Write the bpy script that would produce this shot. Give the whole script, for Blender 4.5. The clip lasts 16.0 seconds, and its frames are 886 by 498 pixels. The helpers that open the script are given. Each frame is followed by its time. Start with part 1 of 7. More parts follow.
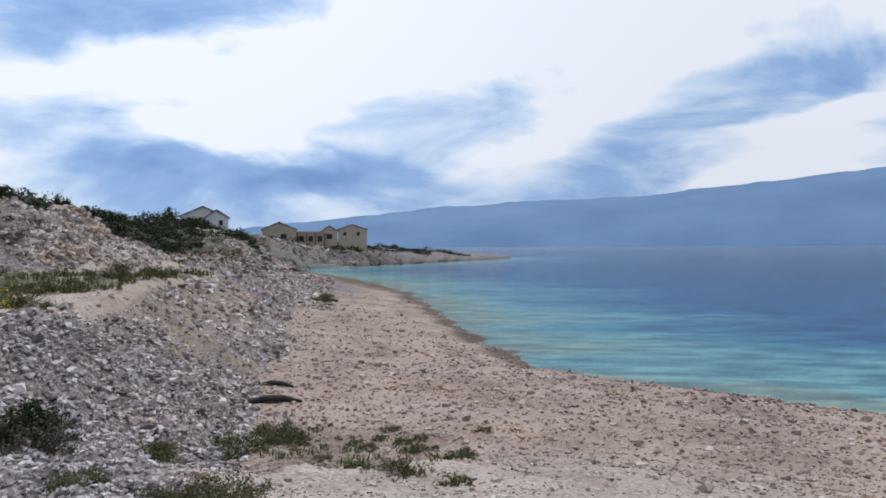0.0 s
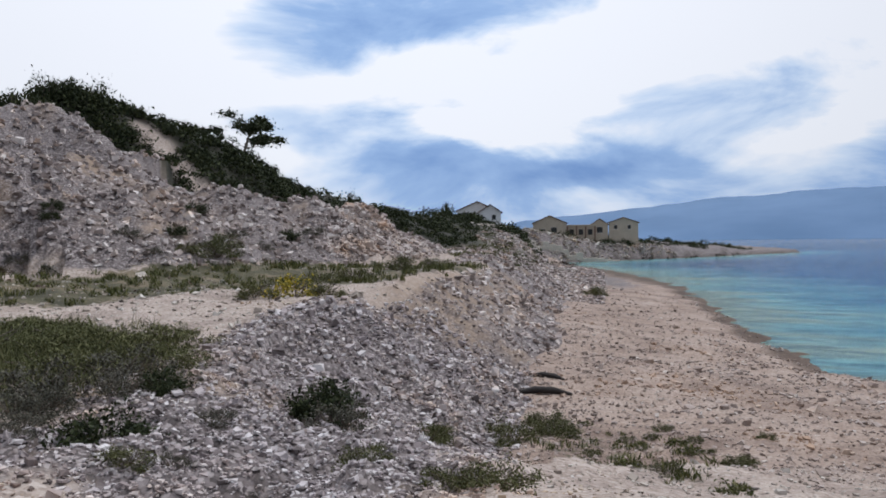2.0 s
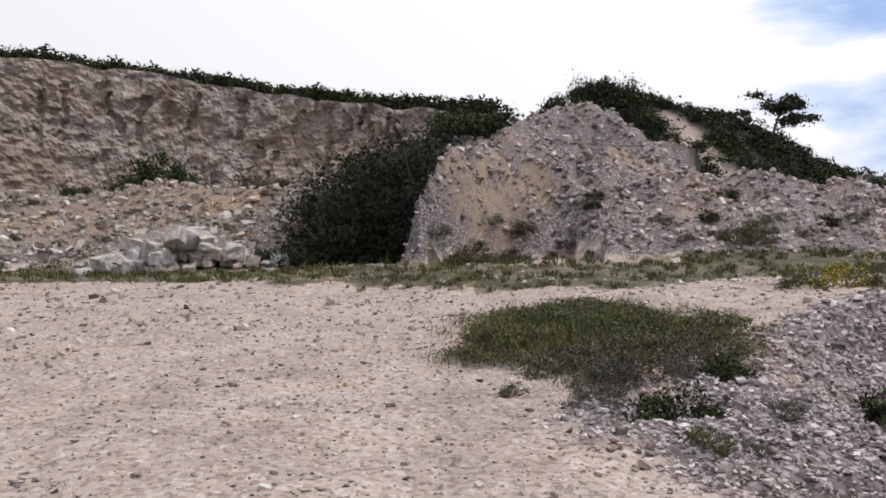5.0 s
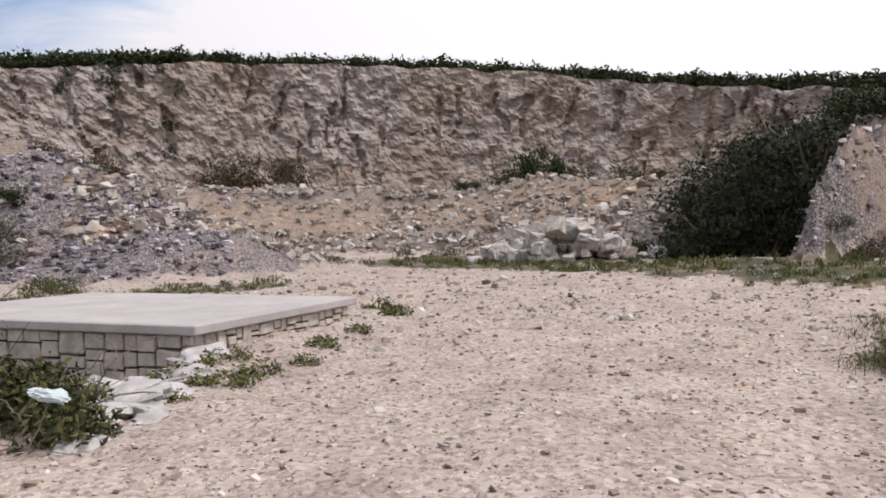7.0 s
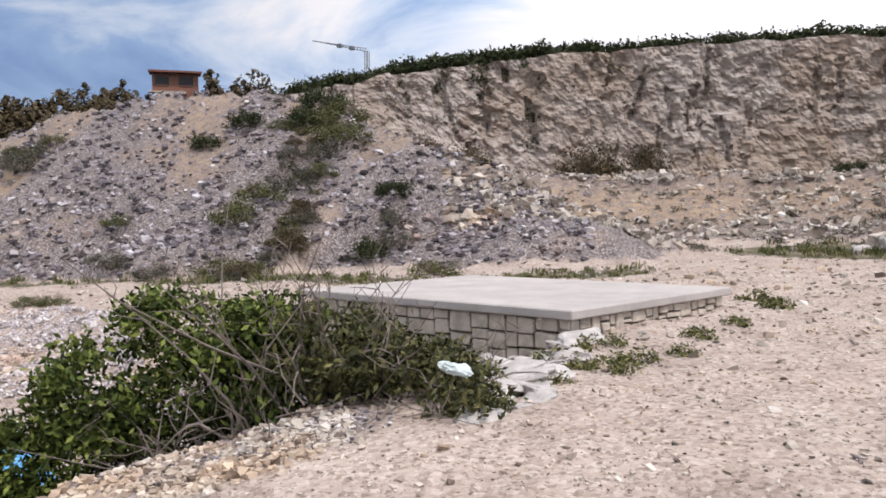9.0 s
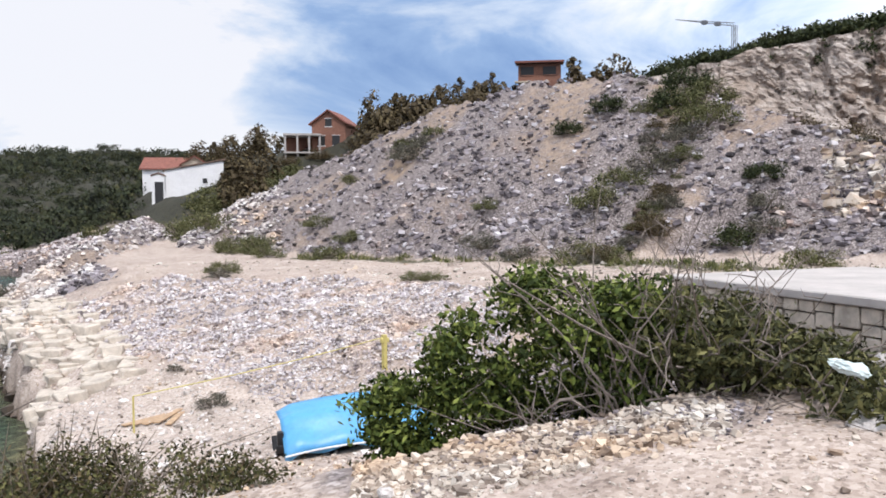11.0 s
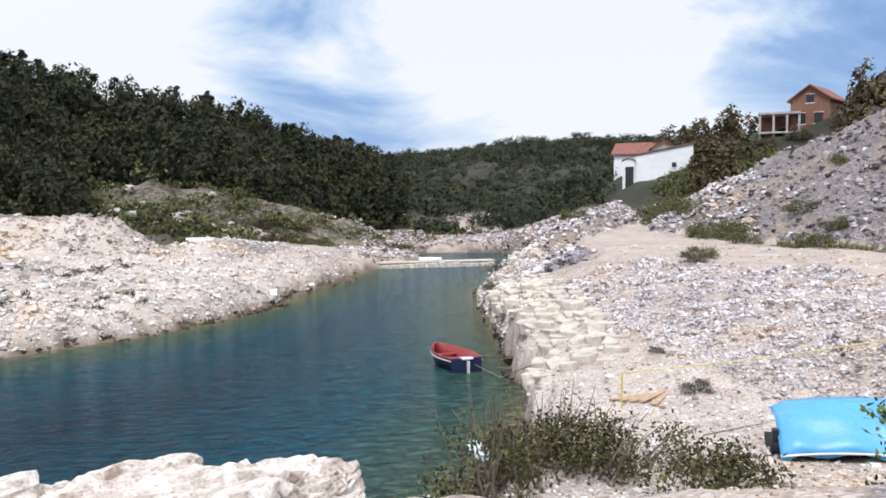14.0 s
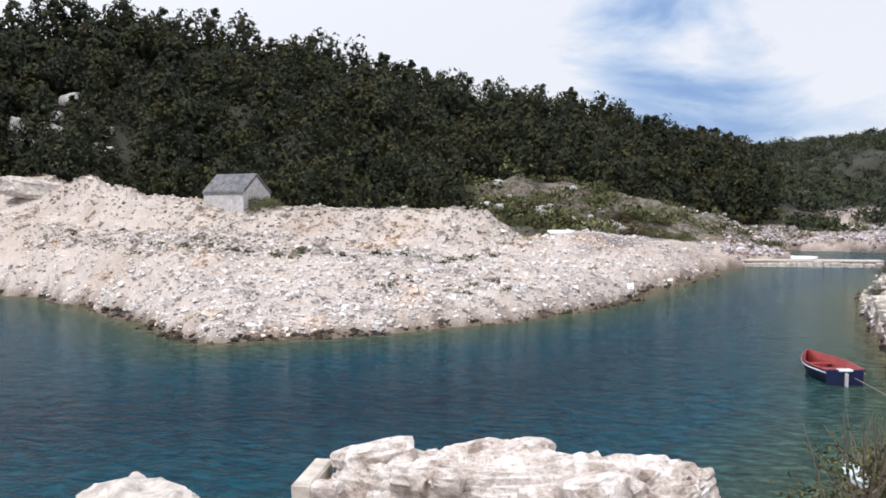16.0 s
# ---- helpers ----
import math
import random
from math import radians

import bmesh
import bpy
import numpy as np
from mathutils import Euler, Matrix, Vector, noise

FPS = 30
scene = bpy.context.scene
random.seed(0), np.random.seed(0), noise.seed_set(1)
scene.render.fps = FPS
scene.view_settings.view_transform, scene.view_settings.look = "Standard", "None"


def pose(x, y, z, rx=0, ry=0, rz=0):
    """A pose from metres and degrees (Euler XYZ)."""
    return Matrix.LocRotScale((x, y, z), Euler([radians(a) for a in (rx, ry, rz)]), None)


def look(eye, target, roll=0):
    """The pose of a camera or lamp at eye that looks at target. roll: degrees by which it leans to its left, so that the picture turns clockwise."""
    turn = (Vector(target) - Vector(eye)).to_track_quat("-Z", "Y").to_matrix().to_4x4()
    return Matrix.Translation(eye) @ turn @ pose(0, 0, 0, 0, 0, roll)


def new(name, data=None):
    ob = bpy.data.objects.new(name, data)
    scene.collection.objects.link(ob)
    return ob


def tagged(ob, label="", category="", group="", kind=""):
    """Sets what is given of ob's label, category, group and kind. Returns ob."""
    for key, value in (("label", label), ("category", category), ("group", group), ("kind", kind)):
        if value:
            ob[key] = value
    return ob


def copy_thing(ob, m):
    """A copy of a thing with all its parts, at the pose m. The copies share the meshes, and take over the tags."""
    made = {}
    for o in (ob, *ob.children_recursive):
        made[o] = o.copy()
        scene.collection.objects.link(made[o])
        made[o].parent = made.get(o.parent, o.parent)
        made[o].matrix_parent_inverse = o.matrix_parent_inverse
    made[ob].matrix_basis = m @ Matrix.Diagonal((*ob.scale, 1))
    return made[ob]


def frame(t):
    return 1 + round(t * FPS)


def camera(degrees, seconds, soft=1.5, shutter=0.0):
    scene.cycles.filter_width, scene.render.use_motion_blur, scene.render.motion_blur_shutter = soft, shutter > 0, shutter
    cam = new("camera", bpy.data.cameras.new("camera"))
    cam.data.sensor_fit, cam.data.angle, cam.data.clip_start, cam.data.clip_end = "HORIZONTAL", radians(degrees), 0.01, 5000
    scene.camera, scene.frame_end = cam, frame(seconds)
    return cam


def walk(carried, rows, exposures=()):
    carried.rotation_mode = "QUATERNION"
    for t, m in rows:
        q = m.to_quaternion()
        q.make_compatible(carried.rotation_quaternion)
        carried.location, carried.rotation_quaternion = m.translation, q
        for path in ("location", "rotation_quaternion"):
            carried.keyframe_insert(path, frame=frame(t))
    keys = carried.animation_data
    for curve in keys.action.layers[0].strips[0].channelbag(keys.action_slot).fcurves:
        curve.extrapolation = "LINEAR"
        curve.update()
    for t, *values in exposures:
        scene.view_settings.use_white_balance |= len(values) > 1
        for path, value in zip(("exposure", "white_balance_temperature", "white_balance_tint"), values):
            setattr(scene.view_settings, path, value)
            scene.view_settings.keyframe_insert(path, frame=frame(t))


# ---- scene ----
cam = camera(57.34, 16.0, soft=1.75)
walk(cam, [
    (0, pose(-0.123, 0.575, 5.617, 89.75, 0.40, 5.33)),
    (0.5, pose(-0.176, 0.583, 5.608, 89.60, 0.41, 9.00)),
    (1, pose(-0.160, 0.587, 5.615, 89.50, 0.46, 13.49)),
    (1.5, pose(-0.139, 0.613, 5.617, 89.38, 0.52, 18.89)),
    (2, pose(-0.123, 0.599, 5.619, 89.44, 0.56, 24.26)),
    (2.5, pose(-0.155, 0.604, 5.605, 89.39, 0.63, 29.72)),
    (3, pose(-0.233, 0.565, 5.609, 89.29, 0.68, 34.22)),
    (3.5, pose(-0.345, 0.532, 5.605, 89.20, 0.77, 40.16)),
    (4, pose(-0.383, 0.468, 5.604, 89.10, 0.90, 46.39)),
    (4.2, pose(-0.405, 0.441, 5.606, 89.10, 0.91, 49.19)),
    (6.3, pose(-0.590, 0.209, 5.595, 88.96, 0.79, 76.83)),
    (6.5, pose(-0.602, 0.195, 5.590, 89.00, 0.71, 79.62)),
    (7, pose(-0.607, 0.117, 5.593, 88.78, 0.73, 85.66)),
    (7.5, pose(-0.624, 0.012, 5.595, 88.21, 0.68, 91.62)),
    (8, pose(-0.617, -0.085, 5.599, 88.15, 0.74, 97.46)),
    (8.5, pose(-0.583, -0.165, 5.603, 88.34, 0.76, 104.21)),
    (9, pose(-0.597, -0.171, 5.607, 88.18, 0.86, 110.29)),
    (9.5, pose(-0.597, -0.178, 5.609, 87.99, 0.85, 116.84)),
    (9.7, pose(-0.570, -0.182, 5.612, 87.99, 0.75, 119.46)),
    (11.8, pose(-0.404, -0.350, 5.582, 86.91, 0.61, 143.45)),
    (12, pose(-0.369, -0.360, 5.590, 86.83, 0.67, 145.48)),
    (12.5, pose(-0.304, -0.474, 5.587, 86.66, 0.68, 151.38)),
    (13, pose(-0.189, -0.529, 5.593, 86.73, 0.51, 156.87)),
    (13.5, pose(-0.098, -0.592, 5.593, 86.73, 0.42, 161.61)),
    (14, pose(-0.027, -0.613, 5.598, 86.49, 0.38, 166.93)),
    (14.5, pose(-0.028, -0.646, 5.606, 86.28, 0.40, 172.84)),
    (15, pose(-0.068, -0.659, 5.615, 86.33, 0.45, 179.70)),
    (15.5, pose(-0.073, -0.643, 5.618, 86.43, 0.45, 185.59)),
    (16, pose(-0.050, -0.629, 5.614, 86.20, 0.46, 191.93)),
], [(0.0, -0.86, 5900, 11), (2.0, -0.9, 6000, 12), (4.0, -0.78, 6300, 15), (6.5, -0.54, 6450, 17), (8.5, -0.38, 6450, 16), (9.5, -0.18, 6400, 15), (12.0, -0.04, 6100, 12), (14.0, -0.02, 6050, 11), (16.0, -0.12, 6100, 13)])

# ---- world and light ----
world = bpy.data.worlds.new("sky")
scene.world = world
world.use_nodes = True
SUN_AZ, SUN_EL = 332.0, 60.0


def sky_nodes():
    nt = world.node_tree
    nt.nodes.clear()
    N = nt.nodes.new
    L = nt.links.new
    out = N("ShaderNodeOutputWorld")
    bg = N("ShaderNodeBackground")
    sky = N("ShaderNodeTexSky")
    sky.sky_type = "NISHITA"
    sky.sun_disc = False
    sky.sun_elevation = radians(SUN_EL)
    sky.sun_rotation = radians(360 - SUN_AZ)
    sky.dust_density = 2.0
    co = N("ShaderNodeTexCoord")
    mp = N("ShaderNodeMapping")
    mp.inputs["Scale"].default_value = (1.0, 1.0, 2.7)
    mp.inputs["Rotation"].default_value = (0.3, 0.16, 0.4)
    L(co.outputs["Generated"], mp.inputs["Vector"])

    def fac(kind, a, b):
        n = N("ShaderNodeMath")
        n.operation = kind
        for k, v in enumerate((a, b)):
            if isinstance(v, (int, float)):
                n.inputs[k].default_value = v
            else:
                L(v, n.inputs[k])
        return n.outputs[0]

    def bank(az, el, wide, amount):
        """A broad swelling of the cloud layer round a bearing."""
        n = N("ShaderNodeVectorMath")
        n.operation = "DOT_PRODUCT"
        a, e = radians(az), radians(el)
        n.inputs[1].default_value = (-math.sin(a) * math.cos(e), math.cos(a) * math.cos(e), math.sin(e))
        L(co.outputs["Generated"], n.inputs[0])
        r = N("ShaderNodeMapRange")
        r.interpolation_type = "SMOOTHSTEP"
        r.inputs["From Min"].default_value, r.inputs["From Max"].default_value = math.cos(radians(wide)), 1.0
        r.inputs["To Max"].default_value = amount
        L(n.outputs["Value"], r.inputs["Value"])
        return r.outputs[0]

    # cloud cover: large soft banks with finer edges
    n1 = N("ShaderNodeTexNoise")
    n1.inputs["Scale"].default_value = 3.4
    n1.inputs["Detail"].default_value = 7.0
    n1.inputs["Roughness"].default_value = 0.58
    n1.inputs["Distortion"].default_value = 0.5
    L(mp.outputs[0], n1.inputs["Vector"])
    thick = fac("ADD", fac("MULTIPLY", n1.outputs["Fac"], 0.8), 0.14)
    for row in ((75, 18, 58, 0.3), (6, 15, 24, 0.2), (-16, 17, 16, 0.14), (200, 16, 26, 0.16), (158, 10, 15, 0.07), (130, 12, 26, -0.09), (176, 7, 9, -0.07), (106, 15, 12, -0.16)):
        thick = fac("ADD", thick, bank(*row))
    # long torn bands of cloud: bearing, height, half length, half width, tilt, amount
    wob = N("ShaderNodeTexNoise")
    wob.inputs["Scale"].default_value, wob.inputs["Detail"].default_value = 7.0, 5.0
    L(mp.outputs[0], wob.inputs["Vector"])
    shift = N("ShaderNodeVectorMath")
    shift.operation = "MULTIPLY_ADD"
    L(wob.outputs["Color"], shift.inputs[0])
    shift.inputs[1].default_value = (0.14, 0.14, 0.07)
    L(co.outputs["Generated"], shift.inputs[2])
    torn = N("ShaderNodeVectorMath")
    torn.operation = "SUBTRACT"
    L(shift.outputs[0], torn.inputs[0])
    torn.inputs[1].default_value = (0.07, 0.07, 0.035)

    def streak(az, el, long, wide, tilt, amount):
        a, e, t = radians(az), radians(el), radians(tilt)
        mid = Vector((-math.sin(a) * math.cos(e), math.cos(a) * math.cos(e), math.sin(e)))
        right = Vector((math.cos(a), math.sin(a), 0))
        up = right.cross(mid)
        axes = ((right * math.cos(t) + up * math.sin(t)) / math.sin(radians(long)), (up * math.cos(t) - right * math.sin(t)) / math.sin(radians(wide)), mid)
        d = []
        for ax in axes:
            n = N("ShaderNodeVectorMath")
            n.operation = "DOT_PRODUCT"
            n.inputs[1].default_value = ax
            L(torn.outputs[0], n.inputs[0])
            d.append(n.outputs["Value"])
        r = fac("ADD", fac("ADD", fac("MULTIPLY", d[0], d[0]), fac("MULTIPLY", d[1], d[1])), fac("MULTIPLY", fac("LESS_THAN", d[2], 0.0), 9.0))
        m = N("ShaderNodeMapRange")
        m.interpolation_type = "SMOOTHSTEP"
        m.inputs["From Min"].default_value, m.inputs["From Max"].default_value = 1.0, 0.05
        m.inputs["To Max"].default_value = amount
        L(r, m.inputs["Value"])
        return m.outputs[0]

    for row in ((27, 16, 17, 4.6, 8, -0.3), (31, 9, 13, 4.4, -6, -0.15), (18, 4, 18, 4.4, 0, -0.2), (6.5, 8.4, 17, 4.0, 17, -0.25), (-2, 4.4, 16, 2.4, 5, -0.15), (-9, 6.4, 12, 3.0, 9, -0.13), (-15.5, 9.6, 16, 3.4, 12, -0.17),
                (-24, 6.4, 12, 2.6, 6, -0.14), (-19, 7.9, 6, 1.2, 4, 0.14), (20, 7.6, 9, 1.6, -14, 0.16), (-21, 14.5, 7, 1.6, 8, -0.05)):
        thick = fac("ADD", thick, streak(*row))
    tone = N("ShaderNodeValToRGB")
    e = tone.color_ramp.elements
    e[0].position, e[0].color = 0.28, (0.20, 0.34, 0.62, 1)
    e[1].position, e[1].color = 0.585, (1.0, 1.0, 1.0, 1)
    for pos, c in ((0.41, (0.36, 0.52, 0.78, 1)), (0.5, (0.68, 0.79, 0.93, 1))):
        k = e.new(pos)
        k.color = c
    L(thick, tone.inputs[0])
    glow = fac("ADD", fac("ADD", 15.2, bank(SUN_AZ, SUN_EL, 110, 10.0)), bank(60, 15, 75, 7.0))
    lit = N("ShaderNodeMixRGB")
    lit.blend_type = "MULTIPLY"
    lit.inputs["Fac"].default_value = 1.0
    L(tone.outputs[0], lit.inputs["Color1"])
    L(glow, lit.inputs["Color2"])
    mix = N("ShaderNodeMixRGB")
    mix.inputs["Fac"].default_value = 0.86
    L(sky.outputs[0], mix.inputs["Color1"])
    L(lit.outputs[0], mix.inputs["Color2"])
    L(mix.outputs[0], bg.inputs["Color"])
    bg.inputs["Strength"].default_value = 0.07
    L(bg.outputs[0], out.inputs[0])


sky_nodes()
sun_data = bpy.data.lights.new("sun", "SUN")
sun_data.energy = 3.4
sun_data.angle = radians(5)
sun_data.color = (1.0, 0.95, 0.88)
sun = new("sun", sun_data)
_s = Vector((-math.sin(radians(SUN_AZ)) * math.cos(radians(SUN_EL)), math.cos(radians(SUN_AZ)) * math.cos(radians(SUN_EL)), math.sin(radians(SUN_EL))))
sun.matrix_basis = look(_s * 60, (0, 0, 0))


# ---- small maths ----
def polar(az, d):
    """Plan place at a bearing (degrees, anticlockwise from +y) and distance."""
    return (-math.sin(radians(az)) * d, math.cos(radians(az)) * d)


def hash2(ix, iy, seed):
    h = (ix * 374761393 + iy * 668265263 + seed * 974634777) & 0xFFFFFFFF
    h = ((h ^ (h >> 13)) * 1274126177) & 0xFFFFFFFF
    return ((h ^ (h >> 16)) & 0xFFFF) / 65535.0


def vnoise(x, y, seed=0):
    xi, yi = np.floor(x).astype(np.int64), np.floor(y).astype(np.int64)
    u, v = x - xi, y - yi
    u, v = u * u * (3 - 2 * u), v * v * (3 - 2 * v)
    a, b = hash2(xi, yi, seed), hash2(xi + 1, yi, seed)
    c, d = hash2(xi, yi + 1, seed), hash2(xi + 1, yi + 1, seed)
    return (a * (1 - u) + b * u) * (1 - v) + (c * (1 - u) + d * u) * v - 0.5


def fbm(x, y, octaves=4, seed=0, gain=0.5):
    s, amp = 0.0, 1.0
    for k in range(octaves):
        s = s + amp * vnoise(x, y, seed + k)
        x, y, amp = x * 2.03 + 17.1, y * 2.03 - 9.7, amp * gain
    return s


def along(X, Y, pts, closed=False):
    """Distance to a plan polyline, and its other columns at the nearest point."""
    P = np.array(pts, float)
    if closed:
        P = np.vstack([P, P[:1]])
    best = np.full(X.shape, 1e18)
    vals = [np.zeros(X.shape) for _ in range(P.shape[1] - 2)]
    for a, b in zip(P[:-1], P[1:]):
        dx, dy = b[0] - a[0], b[1] - a[1]
        u = np.clip(((X - a[0]) * dx + (Y - a[1]) * dy) / (dx * dx + dy * dy + 1e-12), 0, 1)
        d = (X - a[0] - u * dx) ** 2 + (Y - a[1] - u * dy) ** 2
        m = d < best
        best = np.where(m, d, best)
        for k in range(len(vals)):
            vals[k] = np.where(m, a[2 + k] + u * (b[2 + k] - a[2 + k]), vals[k])
    return (np.sqrt(best), *vals)


def inside(X, Y, pts):
    P = np.array(pts, float)
    res = np.zeros(X.shape, bool)
    for (x0, y0), (x1, y1) in zip(P[:, :2], np.roll(P[:, :2], -1, axis=0)):
        if y0 != y1:
            res ^= ((y0 > Y) != (y1 > Y)) & (X < (x1 - x0) * (Y - y0) / (y1 - y0) + x0)
    return res


def smooth(e0, e1, v):
    u = np.clip((v - e0) / (e1 - e0), 0, 1)
    return u * u * (3 - 2 * u)


# ---- plan: shore, plateau, ridges ----
SHORE_BEACH = [(30, 6), (20, 20), (11.6, 27.9), (9.3, 29.8), (6, 32.5), (1.9, 36.1), (-0.7, 42.8), (-3.3, 52.3), (-6.8, 70),
               (-11.2, 89.5), (-17.7, 110), (-33, 147), (-56, 190), (-47, 215), (-36, 238), (-20, 290), (-3, 336), (-12, 350), (-60, 400), (-700, 700)]
SHORE_INLET = [(-700, -700), (300, -700), (300, -120), (80, -55), (31.6, -40.3), (23.3, -35), (18, -31), (14.8, -28.8), (11.8, -30.9), (9, -32.4), (5.5, -35.3),
               (2.2, -38.9), (-0.3, -43), (-2.4, -47.8), (-5.3, -55.5), (-8.8, -65), (-13, -69), (-14.3, -72.5), (-13.6, -86), (-26, -82), (-25.6, -76), (-22.2, -64.6),
               (-13.2, -47.3), (-10.2, -34.8), (-8.9, -27), (-8.2, -22.7), (-6.7, -19.5), (-4.6, -15.5), (-2.4, -12.2), (0, -10.9), (3.6, -10.4), (7, -9.8), (12, -6), (20, -1)]
SHORE = SHORE_BEACH + SHORE_INLET

# plateau edge: place and the slope of the bank below it
EDGE_NORTH = [(5, 4.0, 0.2), (-1, 5.3, 0.2), (-4.2, 6.2, 0.22), (-6.0, 7.4, 0.42), (-7.2, 8.9, 0.55), (-8.7, 12.8, 0.62), (-10.2, 17.8, 0.62),
              (-12.4, 24, 0.64), (-14.2, 32, 0.66), (-18, 46, 0.66), (-25.5, 70, 0.55), (-36, 98, 0.6), (-56, 130, 0.6), (-80, 174, 0.5), (-98, 205, 0.3), (-125, 240, 0.2)]
EDGE_SOUTH = [(-160, -300, 0.3), (-60, -120, 0.3), (-32, -84, 0.4), (-26, -62, 0.6), (-19, -46, 0.6), (-15.2, -34, 0.4), (-15.6, -29, 0.27), (-18.4, -23.5, 0.2),
              (-18.6, -16, 0.2), (-17.6, -9.6, 0.3), (-15.8, -7.4, 0.4), (-13.1, -2.3, 0.5), (-11.3, -2.4, 0.5), (-9.2, -3.0, 0.42), (-7.0, -4.0, 0.5), (-5.4, -4.9, 0.6), (-4.0, -6.1, 0.6), (-2.6, -7.4, 0.7), (-0.9, -7.6, 0.9), (2.5, -7.3, 1.0), (5, -6, 0.9)]
PLATEAU = EDGE_NORTH + [(-700, 240, 0.3), (-700, -300, 0.3)] + EDGE_SOUTH + [(9, -2, 0.3)]
LEVELS = [(0, 0, 4.0), (-7, 1, 4.0), (-14, 9, 4.03), (-10, 16, 4.25), (-11.5, 28, 4.4), (-16, 24, 4.15), (-24, 15, 4.6), (-20, 25, 4.8), (-20, 40, 4.3), (-25, 47, 4.6), (-30, 80, 4.6),
          (-24, -2, 4.1), (-33, 5, 4.2), (-42, 6, 4.6), (-14, -2, 4.05), (-2.5, -7.4, 2.9), (-4.8, -5.2, 3.55), (0.8, -7.6, 2.2), (4, -6.5, 2.0), (1, -5, 3.2), (-21, -12, 3.9),
          (-19, -18, 3.35), (-17, -28, 3.25), (-20, -47, 3.2), (-31, -70, 3.6), (-60, -110, 5), (-58, 130, 5.4), (-85, 190, 5.6), (5, 4, 3.8), (-7, -3, 3.95)]


def ridge(X, Y, rows):
    """Rows of bearing, distance, crest height, slope."""
    d, z, k = along(X, Y, [(*polar(a, r), z, k) for a, r, z, k in rows])
    return z - k * d * (1 + 0.12 * np.tanh(d / 8)) + 0.35 * np.exp(-d * d / 2)


HEAP_SOUTH = [(105, 37, 7.0, 0.38), (108.4, 40, 8.6, 0.42), (113.5, 43, 10.1, 0.46), (119, 46, 12.0, 0.52), (122, 48, 12.9, 0.55), (128.5, 52, 12.9, 0.55),
              (134.6, 55, 12.0, 0.56), (139, 59, 10.8, 0.54), (144.8, 62, 8.2, 0.45), (149.3, 70, 5.6, 0.45), (152, 76, 4.6, 0.5)]
HEAP_NORTH = [(61.5, 28.2, 6.6, 4.0), (60.4, 29.2, 7.7, 3.2), (58.6, 31.5, 8.8, 1.6), (56.5, 33.5, 9.25, 0.75), (53, 35.5, 9.2, 0.52), (50, 37.5, 9.3, 0.48), (47.5, 39.5, 9.5, 0.48), (45.7, 41.5, 9.6, 0.5),
              (43.7, 42.5, 8.45, 0.47), (38.3, 44, 8.3, 0.45), (33.5, 45, 7.6, 0.45), (30.2, 48, 7.4, 0.42), (27, 50, 5.8, 0.4), (25, 52, 5.0, 0.4)]
HEAP_CONE = [(55.2, 46.5, 11.3, 0.62), (53.0, 49, 12.6, 0.6), (51.3, 50, 13.4, 0.55), (49.3, 49.5, 12.8, 0.58), (46.9, 47.5, 11.2, 0.6)]
# wash-outs on the face of the northern heap: bearing at the crest, width, depth
GULLIES = [(58.0, 0.5, 0.5), (54.4, 1.1, 1.2), (51.4, 0.5, 0.45), (48.6, 0.8, 0.75), (45.2, 0.6, 0.6), (41.5, 0.8, 0.5), (37.0, 0.9, 0.5), (33.0, 0.8, 0.4)]
HILL_NORTH = [(52, 62, 13.8, 0.8), (49, 60, 15.2, 0.8), (43.4, 63, 14.4, 0.8), (38.6, 68, 12.6, 0.8), (35.5, 76, 10.4, 0.7), (30, 95, 9.8, 0.5), (27, 110, 8.8, 0.3), (22, 170, 9.2, 0.2),
              (16, 235, 6.6, 0.13), (10, 262, 4.6, 0.1), (4.6, 300, 2.4, 0.1)]
# far bank of the inlet, line behind line: waterside, lower terrace, foot of the berm, its crest, the flat behind
BANK_LINES = ([(226, 64, 0.7), (218.9, 51.8, 0.7), (214.3, 42.7, 0.65), (207.9, 33, 0.6), (204, 34, 0.6), (195.4, 34.5, 0.7), (188.9, 36.5, 0.8), (183.4, 40, 0.9), (177.6, 48.4, 0.9), (172, 66, 0.7)],
              [(226, 72, 4.0), (220.6, 64, 3.9), (216.7, 57, 3.6), (209.9, 44.5, 2.85), (204, 43, 2.5), (197.3, 43.5, 2.4), (191.3, 43.5, 2.05), (186.3, 49, 2.6), (181.8, 56, 2.75), (177.5, 59.5, 2.2), (172, 70, 1.2)],
              [(226, 74, 4.3), (219, 66, 4.4), (214.6, 58, 3.75), (207.8, 50, 3.8), (202.7, 48, 3.35), (195.3, 47.5, 2.85), (188.9, 49, 2.85), (186.8, 52, 2.75), (181.8, 59, 2.7), (177.5, 63, 2.1), (172, 74, 1.3)],
              [(226, 80, 6.2), (220.5, 72, 6.55), (217.7, 70, 7.4), (216.3, 67, 6.7), (215, 64, 7.1), (213.4, 60, 6.35), (210.3, 55, 5.7), (207.5, 53.5, 5.25), (202.6, 51, 4.9), (191.3, 50.5, 4.7), (188.5, 51.5, 4.3), (187.2, 53, 3.5), (186, 55, 2.8), (181.8, 62, 2.6), (177.5, 67, 2.0), (172, 78, 1.4)])
HILL_SOUTH = [(236, 98, 21.5, 0.6), (220, 98, 22.0, 0.6), (210, 97, 22.0, 0.5), (203, 96, 20.2, 0.42), (199, 100, 18.8, 0.4), (195, 104, 17.0, 0.36), (191, 116, 18.0, 0.34),
              (183, 134, 17.2, 0.3), (175.8, 155, 13.6, 0.26), (170, 172, 10, 0.22)]
